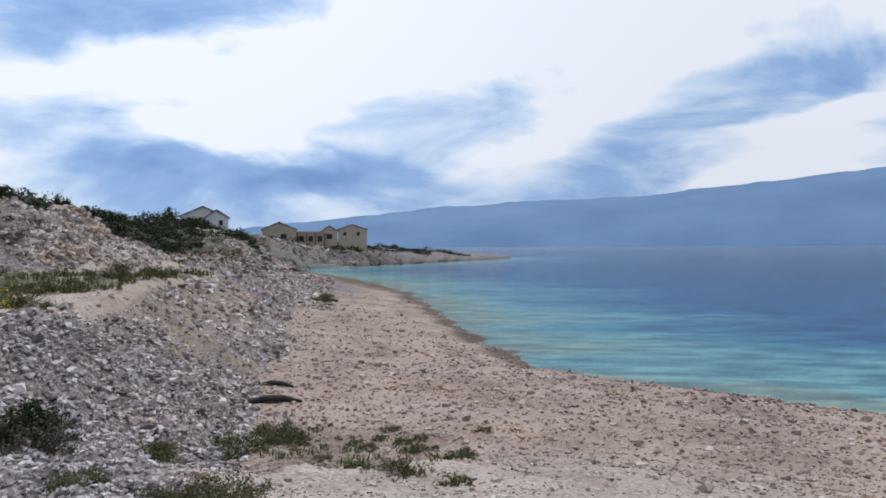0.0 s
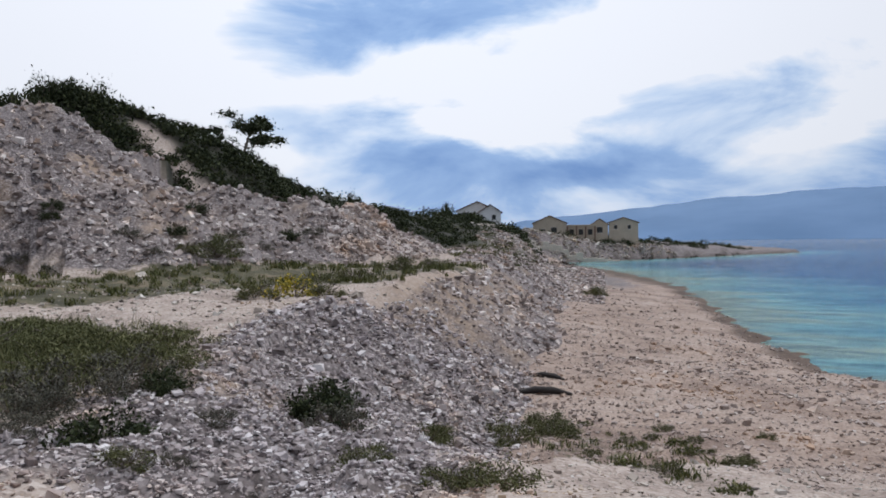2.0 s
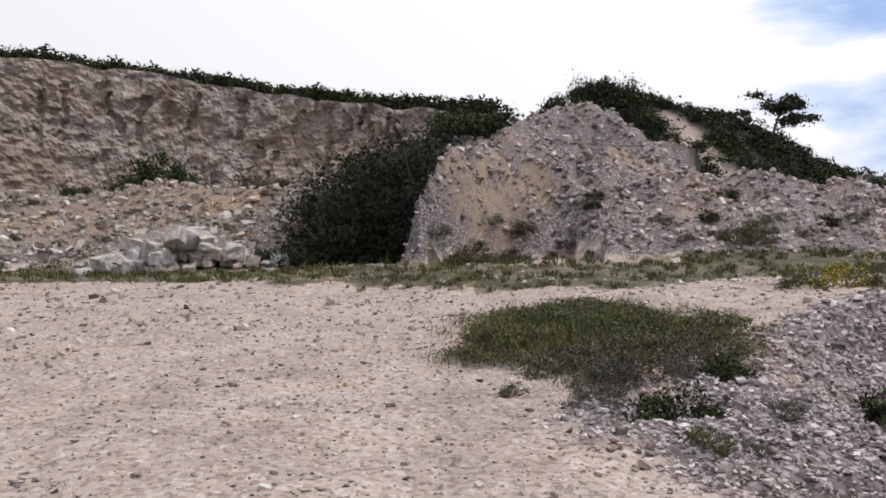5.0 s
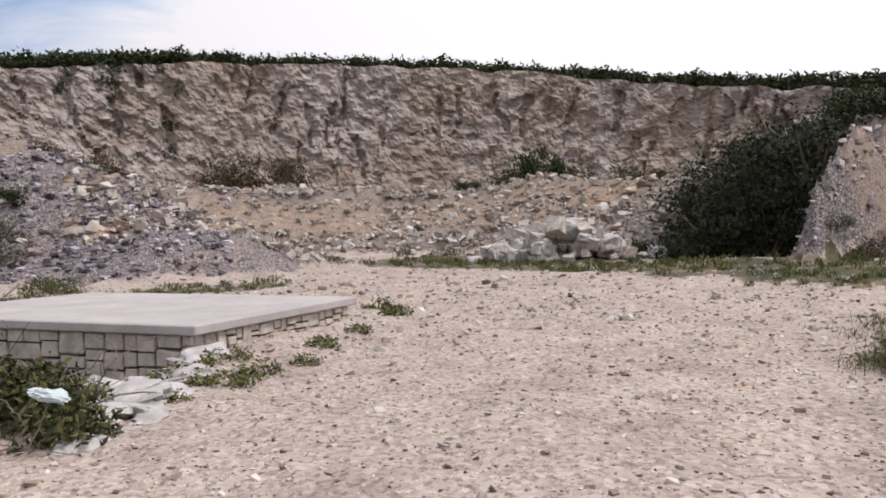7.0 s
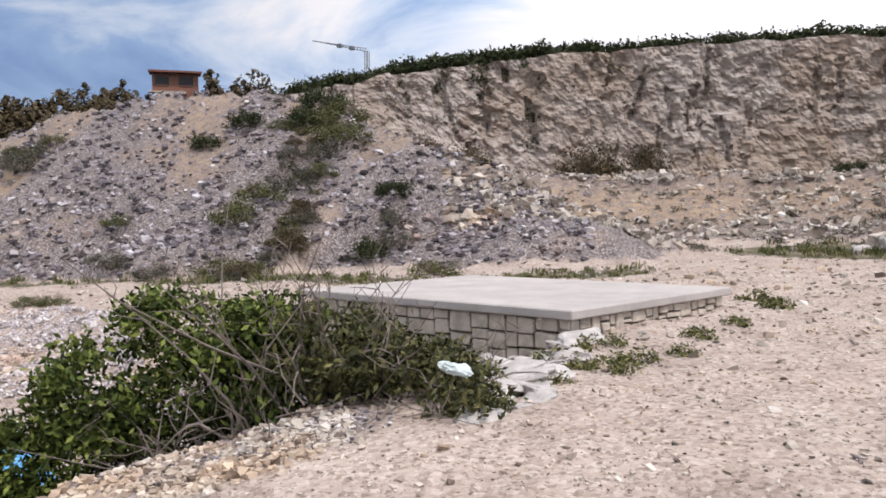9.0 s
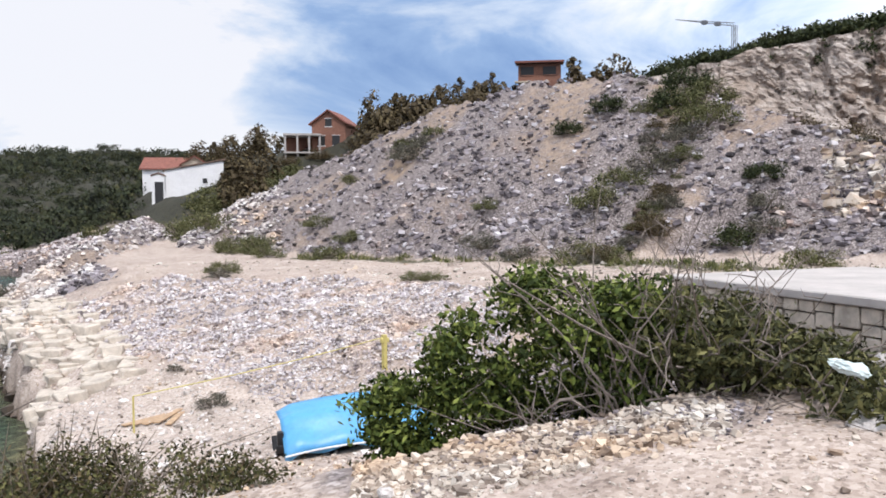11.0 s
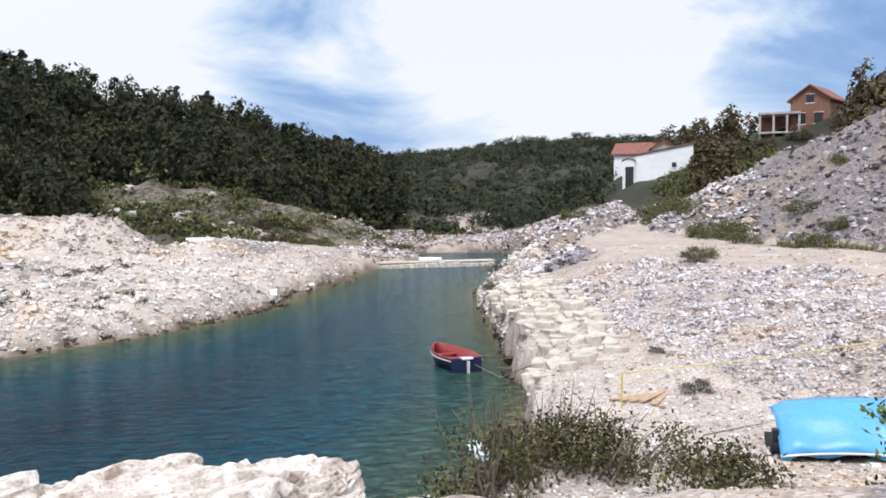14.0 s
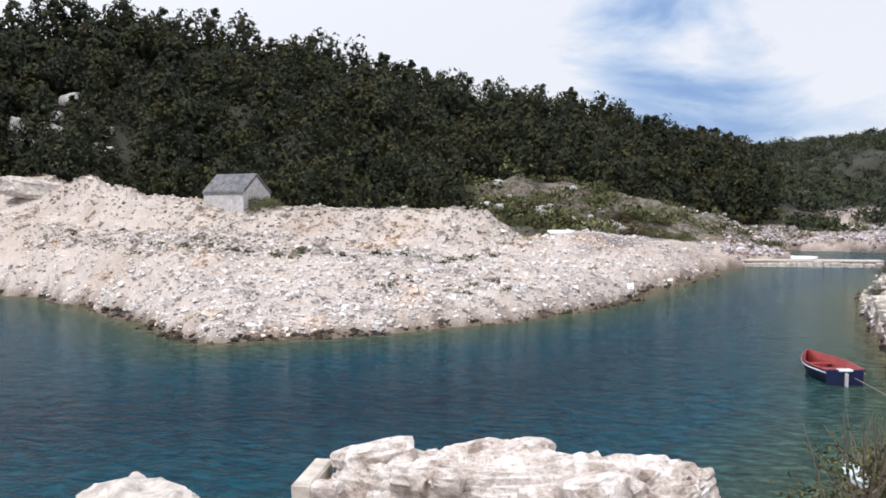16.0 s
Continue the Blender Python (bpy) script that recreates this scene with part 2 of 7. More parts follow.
HILL_FAR = [(185, 340, 23, 0.12), (170, 330, 22.5, 0.12), (163, 320, 26, 0.12), (157, 320, 28, 0.12), (150, 300, 25, 0.14)]
HILL_WEST = [(158, 150, 6, 0.2), (153, 130, 11, 0.3), (149.5, 118, 13.0, 0.35), (142, 108, 14.4, 0.36), (135, 104, 18.5, 0.4), (130, 104, 20.6, 0.45), (127, 104, 20.4, 0.4), (122, 90, 16.0, 0.4)]
SPUR_SOUTH = [(158.5, 50, 3.3, 0.4), (156.5, 62, 4.2, 0.45), (154.8, 70, 4.9, 0.5)]
KNOLL_ROCK = [(190, 77, 6.6, 0.5), (186.5, 77, 7.3, 0.5), (181, 77, 6.0, 0.5), (176, 78, 4.4, 0.45), (172, 80, 2.6, 0.4)]
# quarry wall: bearing, distance, foot, top
WALL_LINE = [(56, 59, 11.5, 14.4), (62.4, 62, 9.4, 15.3), (69.4, 64, 8.9, 16.4), (77, 65, 8.9, 17.8), (85, 65, 8.6, 18.5), (92.8, 65, 8.7, 18.9), (100.4, 65, 8.9, 18.9), (107.6, 64, 9.2, 18.3), (114.1, 63, 10.4, 17.2), (121.3, 64, 11.5, 15.5), (126, 70, 12, 15.2)]
BENCH = [(110, 50, 8.8, 0.42), (106.7, 49, 8.2, 0.4), (103.2, 51, 8.1, 0.36), (96.8, 53, 8.2, 0.34), (89, 53, 7.95, 0.32), (81, 51, 8.2, 0.34), (75.1, 49, 8.4, 0.36), (69.5, 46, 8.2, 0.42), (64, 44, 7.6, 0.5)]


def far_bank(X, Y, R):
    """Stepped profile of the bank across the inlet, along each bearing."""
    az = np.degrees(np.arctan2(-X, Y)) % 360
    D, Z = [], []
    for line in BANK_LINES:
        a = np.array(line)[::-1]
        D.append(np.interp(az, a[:, 0], a[:, 1]))
        Z.append(np.interp(az, a[:, 0], a[:, 2]))
    z = Z[0] - 0.5 * np.maximum(0, D[0] - R)
    for k in range(3):
        z = np.where(R > D[k], Z[k] + (Z[k + 1] - Z[k]) * np.clip((R - D[k]) / (D[k + 1] - D[k]), 0, 1), z)
    return z - 0.5 * smooth(1.5, 5, R - D[3]), (az > 173.5) & (az < 227) & (R > D[0] - 5) & (R < D[3] + 9), R < D[3] + 1.2


def height(X, Y):
    """Ground height, and weights: rubble, beach, grass, soil, far woods."""
    R = np.hypot(X, Y)
    land = inside(X, Y, SHORE)
    sd = along(X, Y, SHORE)[0] * np.where(land, 1, -1)
    sd = sd + fbm(X * 0.45, Y * 0.45, 3, 5) * np.clip(R / 30, 0.3, 2.0) * 0.9
    north = smooth(-6, 6, Y + 0.3 * X)
    beach = np.where(sd > 0, 1.9 * (1 - np.exp(-np.maximum(sd, 0) / 10.0)) + 0.012 * np.maximum(sd, 0), 0.14 * sd)
    beach = beach * (1 - 0.6 * smooth(50, 115, Y))
    far_coast = smooth(172, 200, Y)
    rocky = np.where(sd > 0, np.minimum(1.0 * sd, 1.2) + 0.09 * np.minimum(np.maximum(sd - 1.2, 0), 40), 0.4 * sd)
    beach = beach * (1 - far_coast) + rocky * far_coast
    yard = np.where(sd > 0, np.minimum(1.3 * sd, 1.15) + 0.06 * np.clip(sd - 1, 0, 6), 0.5 * sd)
    bank = np.where(sd > 0, np.minimum(0.7 * sd, 0.8) + 0.16 * np.clip(sd - 1, 0, 14), 0.25 * sd)
    south = np.where(inside(X, Y, [(20, -12.5), (-1.5, -12.5), (-6, -26), (-7, -36), (-19, -70), (-19, -100), (-400, -400), (400, -400), (400, -40)]), bank, yard)
    low = north * beach + (1 - north) * south
    prof, far_side, before = far_bank(X, Y, R)
    low = np.where(far_side & (sd > 0), np.minimum(0.85 * sd, prof + 0.5 * fbm(X * 0.3, Y * 0.3, 3, 35)), low)
    # plateau with its banks
    pin = inside(X, Y, PLATEAU)
    pd, pk = along(X, Y, PLATEAU, True)
    wsum = zsum = 0
    for x, y, z in LEVELS:
        w = 1.0 / ((X - x) ** 2 + (Y - y) ** 2 + 3.0) ** 1.6
        wsum, zsum = wsum + w, zsum + w * z
    plat = zsum / wsum
    pdo = np.where(pin, 0, np.maximum(0, pd + fbm(X * 0.7, Y * 0.7, 3, 21) * 0.7))
    plat = plat - pk * pdo
    h = np.where(sd > 0, np.maximum(low, np.minimum(plat, low + 9)), np.maximum(low, np.where(sd > -2.5, plat - 3 * np.maximum(0, -sd), -99)))
    rub = smooth(0.2, 0.8, pdo) * (plat > low - 0.15) * np.maximum(smooth(0.24, 0.42, pk), 0.8 * smooth(0.3, -0.3, north - 0.5) * smooth(-9, -12, X))
    apron = [(-2.4, 5.6), (-3.2, 4.5), (-4.6, 4.5), (-6.2, 5.0), (-7.3, 6.6), (-8.2, 8.8), (-10.6, 18), (-8.2, 20.5), (-5.8, 17), (-4.5, 13), (-3.5, 9.5)]
    ap = along(X, Y, apron, True)[0] * np.where(inside(X, Y, apron), 1, -1) + fbm(X * 0.9, Y * 0.9, 3, 23) * 0.9
    rubble = np.maximum(rub, smooth(-0.9, 0.9, ap))
    base = h.copy()
    wobble = fbm(X * 0.22, Y * 0.22, 4, 31)
    az = np.degrees(np.arctan2(-X, Y)) % 360
    rubble = np.where(far_side & (sd > 0), 0.7, rubble)
    for rows, amp in ((HEAP_SOUTH, 0.9), (HEAP_CONE, 0.8), (HEAP_NORTH, 0.8), (SPUR_SOUTH, 0.4), (BENCH, 0.5), (KNOLL_ROCK, 0.8)):
        r = ridge(X, Y, rows) + wobble * amp
        if rows is HEAP_NORTH:
            s = az - 1.3 * (r - 9)
            for c, w, depth in GULLIES:
                r = r - depth * np.exp(-((s - c) / w) ** 2) * smooth(4.8, 7.6, r)
        r = np.minimum(r, 0.15 + 0.8 * sd)
        rubble = np.maximum(rubble, smooth(-0.15, 0.4, r - h))
        h = np.maximum(h, r)
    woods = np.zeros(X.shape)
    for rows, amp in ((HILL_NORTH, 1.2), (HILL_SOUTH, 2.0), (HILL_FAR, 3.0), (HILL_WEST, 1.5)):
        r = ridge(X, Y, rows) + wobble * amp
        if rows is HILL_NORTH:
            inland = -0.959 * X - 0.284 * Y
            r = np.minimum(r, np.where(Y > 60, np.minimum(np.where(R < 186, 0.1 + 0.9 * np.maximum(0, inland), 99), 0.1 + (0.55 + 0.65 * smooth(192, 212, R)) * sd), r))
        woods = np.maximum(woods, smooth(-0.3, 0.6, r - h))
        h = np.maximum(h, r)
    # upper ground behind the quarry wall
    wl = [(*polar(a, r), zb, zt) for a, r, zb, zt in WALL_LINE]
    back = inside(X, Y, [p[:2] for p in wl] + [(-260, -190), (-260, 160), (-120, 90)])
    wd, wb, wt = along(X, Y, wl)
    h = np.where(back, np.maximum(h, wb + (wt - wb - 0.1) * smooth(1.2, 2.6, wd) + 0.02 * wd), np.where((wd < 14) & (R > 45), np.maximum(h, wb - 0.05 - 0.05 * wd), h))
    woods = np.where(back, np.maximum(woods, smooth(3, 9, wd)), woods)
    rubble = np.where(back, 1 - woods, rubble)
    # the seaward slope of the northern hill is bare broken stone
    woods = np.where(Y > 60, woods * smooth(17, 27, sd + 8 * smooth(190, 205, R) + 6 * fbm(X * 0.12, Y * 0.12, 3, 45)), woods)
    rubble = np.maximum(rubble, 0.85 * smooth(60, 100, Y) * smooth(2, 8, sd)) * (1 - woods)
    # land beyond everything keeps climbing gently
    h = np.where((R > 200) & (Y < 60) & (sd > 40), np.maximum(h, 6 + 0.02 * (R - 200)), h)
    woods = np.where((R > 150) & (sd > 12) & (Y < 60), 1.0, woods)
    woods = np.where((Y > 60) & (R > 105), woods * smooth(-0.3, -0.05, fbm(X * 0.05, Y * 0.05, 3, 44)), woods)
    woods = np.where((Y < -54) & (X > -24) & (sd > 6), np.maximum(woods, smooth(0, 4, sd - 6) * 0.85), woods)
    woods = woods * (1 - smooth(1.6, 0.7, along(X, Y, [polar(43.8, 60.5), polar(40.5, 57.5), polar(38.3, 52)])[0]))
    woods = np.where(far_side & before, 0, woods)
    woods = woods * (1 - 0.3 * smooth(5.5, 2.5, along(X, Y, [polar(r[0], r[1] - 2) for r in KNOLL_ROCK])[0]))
    return h, sd, rubble, north * (1 - smooth(0.2, 1.0, base - low)) * (1 - smooth(175, 200, Y)), woods, north


def rough(X, Y, h, rubble):
    """Fine relief: heaps of broken stone are coarser than the trodden ground."""
    R = np.hypot(X, Y)
    fine = fbm(X * 2.1, Y * 2.1, 4, 51, 0.6)
    big = fbm(X * 0.55, Y * 0.55, 3, 61)
    return h + rubble * (0.22 * fine + 0.3 * big) + (1 - rubble) * (0.035 * fine + 0.07 * big) * np.clip(R / 6, 0.3, 2)


# ---- node helpers ----
def material(name):
    m = bpy.data.materials.new(name)
    m.use_nodes = True
    nt = m.node_tree
    return m, nt, nt.nodes["Principled BSDF"]


def tex(nt, kind, scale, detail=4.0, rough_=0.55, vector=None, **kw):
    n = nt.nodes.new({"noise": "ShaderNodeTexNoise", "voronoi": "ShaderNodeTexVoronoi", "wave": "ShaderNodeTexWave"}[kind])
    n.inputs["Scale"].default_value = scale
    if kind == "noise":
        n.inputs["Detail"].default_value, n.inputs["Roughness"].default_value = detail, rough_
    if vector is None:
        vector = geo(nt)
    nt.links.new(vector, n.inputs["Vector"])
    for k, v in kw.items():
        n.inputs[k].default_value = v
    return n


def geo(nt):
    for n in nt.nodes:
        if n.bl_idname == "ShaderNodeNewGeometry":
            return n.outputs["Position"]
    return nt.nodes.new("ShaderNodeNewGeometry").outputs["Position"]


def ramp(nt, fac, *stops):
    n = nt.nodes.new("ShaderNodeValToRGB")
    e = n.color_ramp.elements
    while len(e) < len(stops):
        e.new(0.5)
    for el, (p, c) in zip(e, stops):
        el.position, el.color = p, (*c, 1) if len(c) == 3 else c
    nt.links.new(fac, n.inputs[0])
    return n.outputs[0]


def mixc(nt, fac, a, b, mode="MIX"):
    n = nt.nodes.new("ShaderNodeMixRGB")
    n.blend_type = mode
    for s, v in (("Fac", fac), ("Color1", a), ("Color2", b)):
        if isinstance(v, (int, float)):
            n.inputs[s].default_value = v if s == "Fac" else (v, v, v, 1)
        elif isinstance(v, tuple):
            n.inputs[s].default_value = (*v, 1)
        else:
            nt.links.new(v, n.inputs[s])
    return n.outputs[0]


def math_(nt, op, a, b=0.0):
    n = nt.nodes.new("ShaderNodeMath")
    n.operation = op
    n.use_clamp = op not in ("MULTIPLY", "SUBTRACT")
    for i, v in enumerate((a, b)):
        if isinstance(v, (int, float)):
            n.inputs[i].default_value = v
        else:
            nt.links.new(v, n.inputs[i])
    return n.outputs[0]


def attr(nt, name):
    n = nt.nodes.new("ShaderNodeAttribute")
    n.attribute_name = name
    return n


def bump(nt, bsdf, height_, strength=0.5, distance=0.05):
    b = nt.nodes.new("ShaderNodeBump")
    b.inputs["Strength"].default_value, b.inputs["Distance"].default_value = strength, distance
    nt.links.new(height_, b.inputs["Height"])
    nt.links.new(b.outputs[0], bsdf.inputs["Normal"])


# ---- materials of the ground ----
def ground_material():
    m, nt, p = material("limestone_ground")
    L = nt.links.new
    sep = nt.nodes.new("ShaderNodeSeparateColor")
    L(attr(nt, "zone").outputs["Color"], sep.inputs[0])
    rub, bea, gra = sep.outputs[0], sep.outputs[1], sep.outputs[2]
    sep2 = nt.nodes.new("ShaderNodeSeparateColor")
    L(attr(nt, "zone2").outputs["Color"], sep2.inputs[0])
    soil, wood, wet = sep2.outputs[0], sep2.outputs[1], sep2.outputs[2]
    cell = tex(nt, "voronoi", 17.0, Randomness=1.0)
    cell2 = tex(nt, "voronoi", 21.0)
    n_big = tex(nt, "noise", 0.35, 5)
    n_mid = tex(nt, "noise", 2.2, 6, 0.65)
    n_fine = tex(nt, "noise", 38.0, 3, 0.7)
    sepc = nt.nodes.new("ShaderNodeSeparateColor")
    L(cell.outputs["Color"], sepc.inputs[0])
    sepc2 = nt.nodes.new("ShaderNodeSeparateColor")
    L(cell2.outputs["Color"], sepc2.inputs[0])
    # stone bed darker than loose stones, gaps darkest: their shade painted in
    stone = ramp(nt, sepc.outputs[0], (0.0, (0.075, 0.062, 0.06)), (0.3, (0.17, 0.145, 0.14)), (0.7, (0.3, 0.262, 0.256)), (1.0, (0.52, 0.475, 0.46)))
    gap_shade = ramp(nt, cell.outputs["Distance"], (0.0, (1, 1, 1)), (0.5, (0.88, 0.86, 0.86)), (0.85, (0.45, 0.4, 0.38)))
    stone = mixc(nt, 0.8, stone, gap_shade, "MULTIPLY")
    gravel = ramp(nt, sepc2.outputs[0], (0.0, (0.24, 0.18, 0.145)), (0.35, (0.49, 0.405, 0.345)), (0.75, (0.58, 0.49, 0.425)), (1.0, (0.74, 0.66, 0.60)))
    gravel = mixc(nt, 0.38, gravel, ramp(nt, n_mid.outputs["Fac"], (0.3, (0.40, 0.32, 0.26)), (0.7, (0.64, 0.55, 0.48))))
    pebble = ramp(nt, sepc2.outputs[1], (0.0, (0.24, 0.18, 0.15)), (0.5, (0.45, 0.36, 0.30)), (1.0, (0.62, 0.53, 0.46)))
    pebble = mixc(nt, 0.45, pebble, ramp(nt, n_mid.outputs["Fac"], (0.35, (0.38, 0.29, 0.24)), (0.65, (0.55, 0.46, 0.40))))
    patch = tex(nt, "noise", 0.75, 6, 0.7)
    gravel = mixc(nt, 0.75, gravel, ramp(nt, patch.outputs["Fac"], (0.36, (0.62, 0.585, 0.58)), (0.5, (0.9, 0.88, 0.87)), (0.62, (1.0, 1.0, 1.0))), "MULTIPLY")
    band = tex(nt, "noise", 0.32, 6, 0.72)
    pebble = mixc(nt, 0.9, pebble, ramp(nt, band.outputs["Fac"], (0.38, (0.52, 0.45, 0.41)), (0.5, (0.82, 0.755, 0.7)), (0.62, (0.96, 0.93, 0.9))), "MULTIPLY")
    speck = tex(nt, "noise", 11.0, 3, 0.75)
    gravel = mixc(nt, 0.8, gravel, ramp(nt, speck.outputs["Fac"], (0.33, (0.36, 0.325, 0.31)), (0.45, (1, 1, 1))), "MULTIPLY")
    gravel = mixc(nt, math_(nt, "MULTIPLY", attr(nt, "zone").outputs["Alpha"], 0.2), gravel, (0.80, 0.755, 0.69))
    col = mixc(nt, bea, gravel, pebble)
    edge = math_(nt, "ADD", rub, math_(nt, "MULTIPLY", math_(nt, "SUBTRACT", n_mid.outputs["Fac"], 0.5), 0.9))
    col = mixc(nt, ramp(nt, edge, (0.35, (0, 0, 0)), (0.65, (1, 1, 1))), col, stone)
    soilc = ramp(nt, n_mid.outputs["Fac"], (0.3, (0.27, 0.18, 0.11)), (0.7, (0.42, 0.315, 0.22)))
    sfac = math_(nt, "MULTIPLY", soil, ramp(nt, n_mid.outputs["Fac"], (0.36, (0.1, 0.1, 0.1)), (0.56, (1, 1, 1))))
    col = mixc(nt, sfac, col, soilc)
    grassc = ramp(nt, patch.outputs["Fac"], (0.36, (0.045, 0.043, 0.02)), (0.5, (0.10, 0.09, 0.045)), (0.62, (0.22, 0.175, 0.11)))
    gfac = ramp(nt, math_(nt, "ADD", gra, math_(nt, "MULTIPLY", math_(nt, "SUBTRACT", n_mid.outputs["Fac"], 0.5), 2.2)), (0.46, (0, 0, 0)), (0.64, (1, 1, 1)))
    col = mixc(nt, gfac, col, grassc)
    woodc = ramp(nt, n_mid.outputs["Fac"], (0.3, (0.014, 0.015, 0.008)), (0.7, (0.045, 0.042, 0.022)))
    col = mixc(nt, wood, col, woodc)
    col = mixc(nt, 0.35, col, ramp(nt, n_big.outputs["Fac"], (0.3, (0.62, 0.58, 0.56)), (0.7, (1, 1, 1))), "MULTIPLY")
    dark = mixc(nt, 1.0, col, (0.3, 0.26, 0.22), "MULTIPLY")
    col = mixc(nt, wet, col, dark)
    col = mixc(nt, 1.0, col, (0.875, 0.87, 0.865), "MULTIPLY")
    L(col, p.inputs["Base Color"])
    p.inputs["Roughness"].default_value = 0.92
    hgt = mixc(nt, rub, speck.outputs["Fac"], math_(nt, "SUBTRACT", 1.0, cell.outputs["Distance"]))
    hgt = mixc(nt, 0.6, hgt, n_fine.outputs["Fac"])
    bump(nt, p, hgt, 0.5, 0.05)
    return m


M_GROUND = ground_material()


def sheet(name, verts, faces, mat, colours=()):
    """A mesh from arrays; faces may be an (n, 4) or (n, 3) array."""
    verts, faces = np.asarray(verts, np.float32), np.asarray(faces, np.int32)
    used, inv = np.unique(faces, return_inverse=True)
    me = bpy.data.meshes.new(name)
    k = faces.shape[1]
    me.vertices.add(len(used))
    me.vertices.foreach_set("co", verts[used].ravel())
    me.loops.add(faces.size)
    me.loops.foreach_set("vertex_index", inv.astype(np.int32).ravel())
    me.polygons.add(len(faces))
    me.polygons.foreach_set("loop_start", np.arange(0, faces.size, k, dtype=np.int32))
    me.polygons.foreach_set("loop_total", np.full(len(faces), k, np.int32))
    me.update(calc_edges=True)
    for nm, arr in colours:
        a = me.color_attributes.new(nm, "FLOAT_COLOR", "POINT")
        a.data.foreach_set("color", np.asarray(arr, np.float32)[used].ravel())
    me.materials.append(mat)
    me.polygons.foreach_set("use_smooth", np.ones(len(faces), bool))
    me.validate()
    return new(name, me)


# ---- ground sheet ----
def rings():
    az = np.radians(np.concatenate([np.arange(-28, 226, 0.25), np.arange(226, 332, 2.0)]))
    rad = np.concatenate([[0.02, 0.6, 1.2], 1.8 * 1.0225 ** np.arange(0, 254)])
    A, D = np.meshgrid(az, rad, indexing="ij")
    return -np.sin(A) * D, np.cos(A) * D


GX, GY = rings()
GZ, G_SD, G_RUB, G_BEACH, G_WOOD, G_NORTH = height(GX, GY)


def zones(X, Y, Z, sd, rub, beach, wood):
    R = np.hypot(X, Y)
    n = fbm(X * 0.35, Y * 0.35, 4, 81)
    road = along(X, Y, [(-3, 2), (-9, 3), (-16, 8), (-16.3, 14), (-17.3, 22), (-19.2, 36), (-22.5, 50), (-30, 78), (-48, 108)])[0]
    # grassy verges along the track and at the quarry mouth
    verge = along(X, Y, [polar(a_, d_) for a_, d_ in ((86, 36), (78, 33), (69, 28), (62, 25.5), (55, 24.5), (47, 25.5), (40, 29), (33, 38), (28, 50))])[0]
    g = smooth(4.3, 2.0, verge)
    g = np.maximum(g, smooth(2.2, 0.8, along(X, Y, [(-25, -4), (-22, -7), (-23, -12), (-27, -20), (-26, -27), (-25, -34)])[0]) * 0.8)
    g = np.maximum(g, smooth(2.2, 0.6, along(X, Y, [(-14, 24), (-15.5, 33), (-16, 40)])[0]) * 0.75)
    g = np.maximum(g, smooth(3, 0.8, along(X, Y, [(-27, -39), (-30, -50), (-31, -62)])[0]) * 0.8)
    g = np.maximum(g, smooth(4.0, 1.0, along(X, Y, [(6, -65), (-4, -70), (-12, -88), (-30, -92)])[0]) * 0.7)
    g = np.maximum(g, 0.4 * smooth(80, 130, Y) * smooth(6, 14, sd) * 1.4)
    g = np.maximum(g, smooth(0.9, 0.2, along(X, Y, [(18, -35), (12, -38.5), (6, -42), (1, -44)])[0]) * 0.75)
    g = np.maximum(g, 0.42 * smooth(2.5, 0.5, along(X, Y, [(-4.6, 15.5), (-3.2, 14), (-2.4, 11)])[0]))
    g = g * (1 - 0.92 * rub)
    g = np.maximum(g, 0.62 * smooth(5, 2, along(X, Y, [polar(r_[0], r_[1] - 3) for r_ in KNOLL_ROCK])[0]))
    g = np.maximum(g, (0.5 + 0.9 * fbm(X * 0.12, Y * 0.12, 3, 93)) * smooth(11, 6, along(X, Y, [(-27, 50), (-31, 64), (-42, 86)])[0]))
    far = smooth(60, 100, Y) * smooth(5, 11, sd)
    g = np.maximum(g, far * (0.66 + 0.9 * fbm(X * 0.07, Y * 0.07, 3, 91)))
    soil = 0.6 * smooth(0.12, 0.42, n) * rub
    for path, w, s in (([(-7.3, 7.3), (-6.6, 8.3), (-6.0, 9.2)], 0.75, 1.0), ([(-38.5, -28), (-35.5, -26.2), (-33.5, -25)], 2.2, 0.65), ([(-34, -36.8), (-32, -35.6)], 1.4, 0.9), ([(-40, -22.5), (-38, -21)], 1.8, 0.9), ([(-44, -16), (-47.5, -6), (-48, 3), (-45, 12)], 5.0, 0.95), ([(-38, -11), (-41, -9)], 2.6, 0.9), ([(-44, -30), (-38, -28)], 2.5, 0.7), ([(-27, 29), (-30, 27)], 5.0, 0.45), ([(-47, -33), (-42, -36)], 2.0, 0.7),
                       ([(-26, 16), (-27, 20)], 1.6, 0.8), ([(-31, 30), (-28, 26)], 1.6, 0.8), ([(-9.4, 20.5), (-11.5, 26), (-12.8, 34), (-16, 44)], 2.4, 0.65), ([(-34, -38), (-32, -36)], 1.5, 0.7)):
        soil = np.maximum(soil, smooth(w, w * 0.3, along(X, Y, path)[0]) * s)
    rub = rub * (1 - 0.75 * smooth(-18, -24, Y) * smooth(-10, -4, X))
    rub = np.maximum(rub, 0.75 * smooth(-44, -52, Y) * smooth(6, -1, X) * smooth(-24, -18, X) * smooth(3, 6, sd) * (1 - wood))
    # dressed, trodden ground without rubble on the track
    rub = rub * smooth(0.6, 2.2, road)
    rub = rub * (1 - 0.55 * smooth(-8, -12, Y) * smooth(-25, -21, X) * smooth(-40, -34, Y))
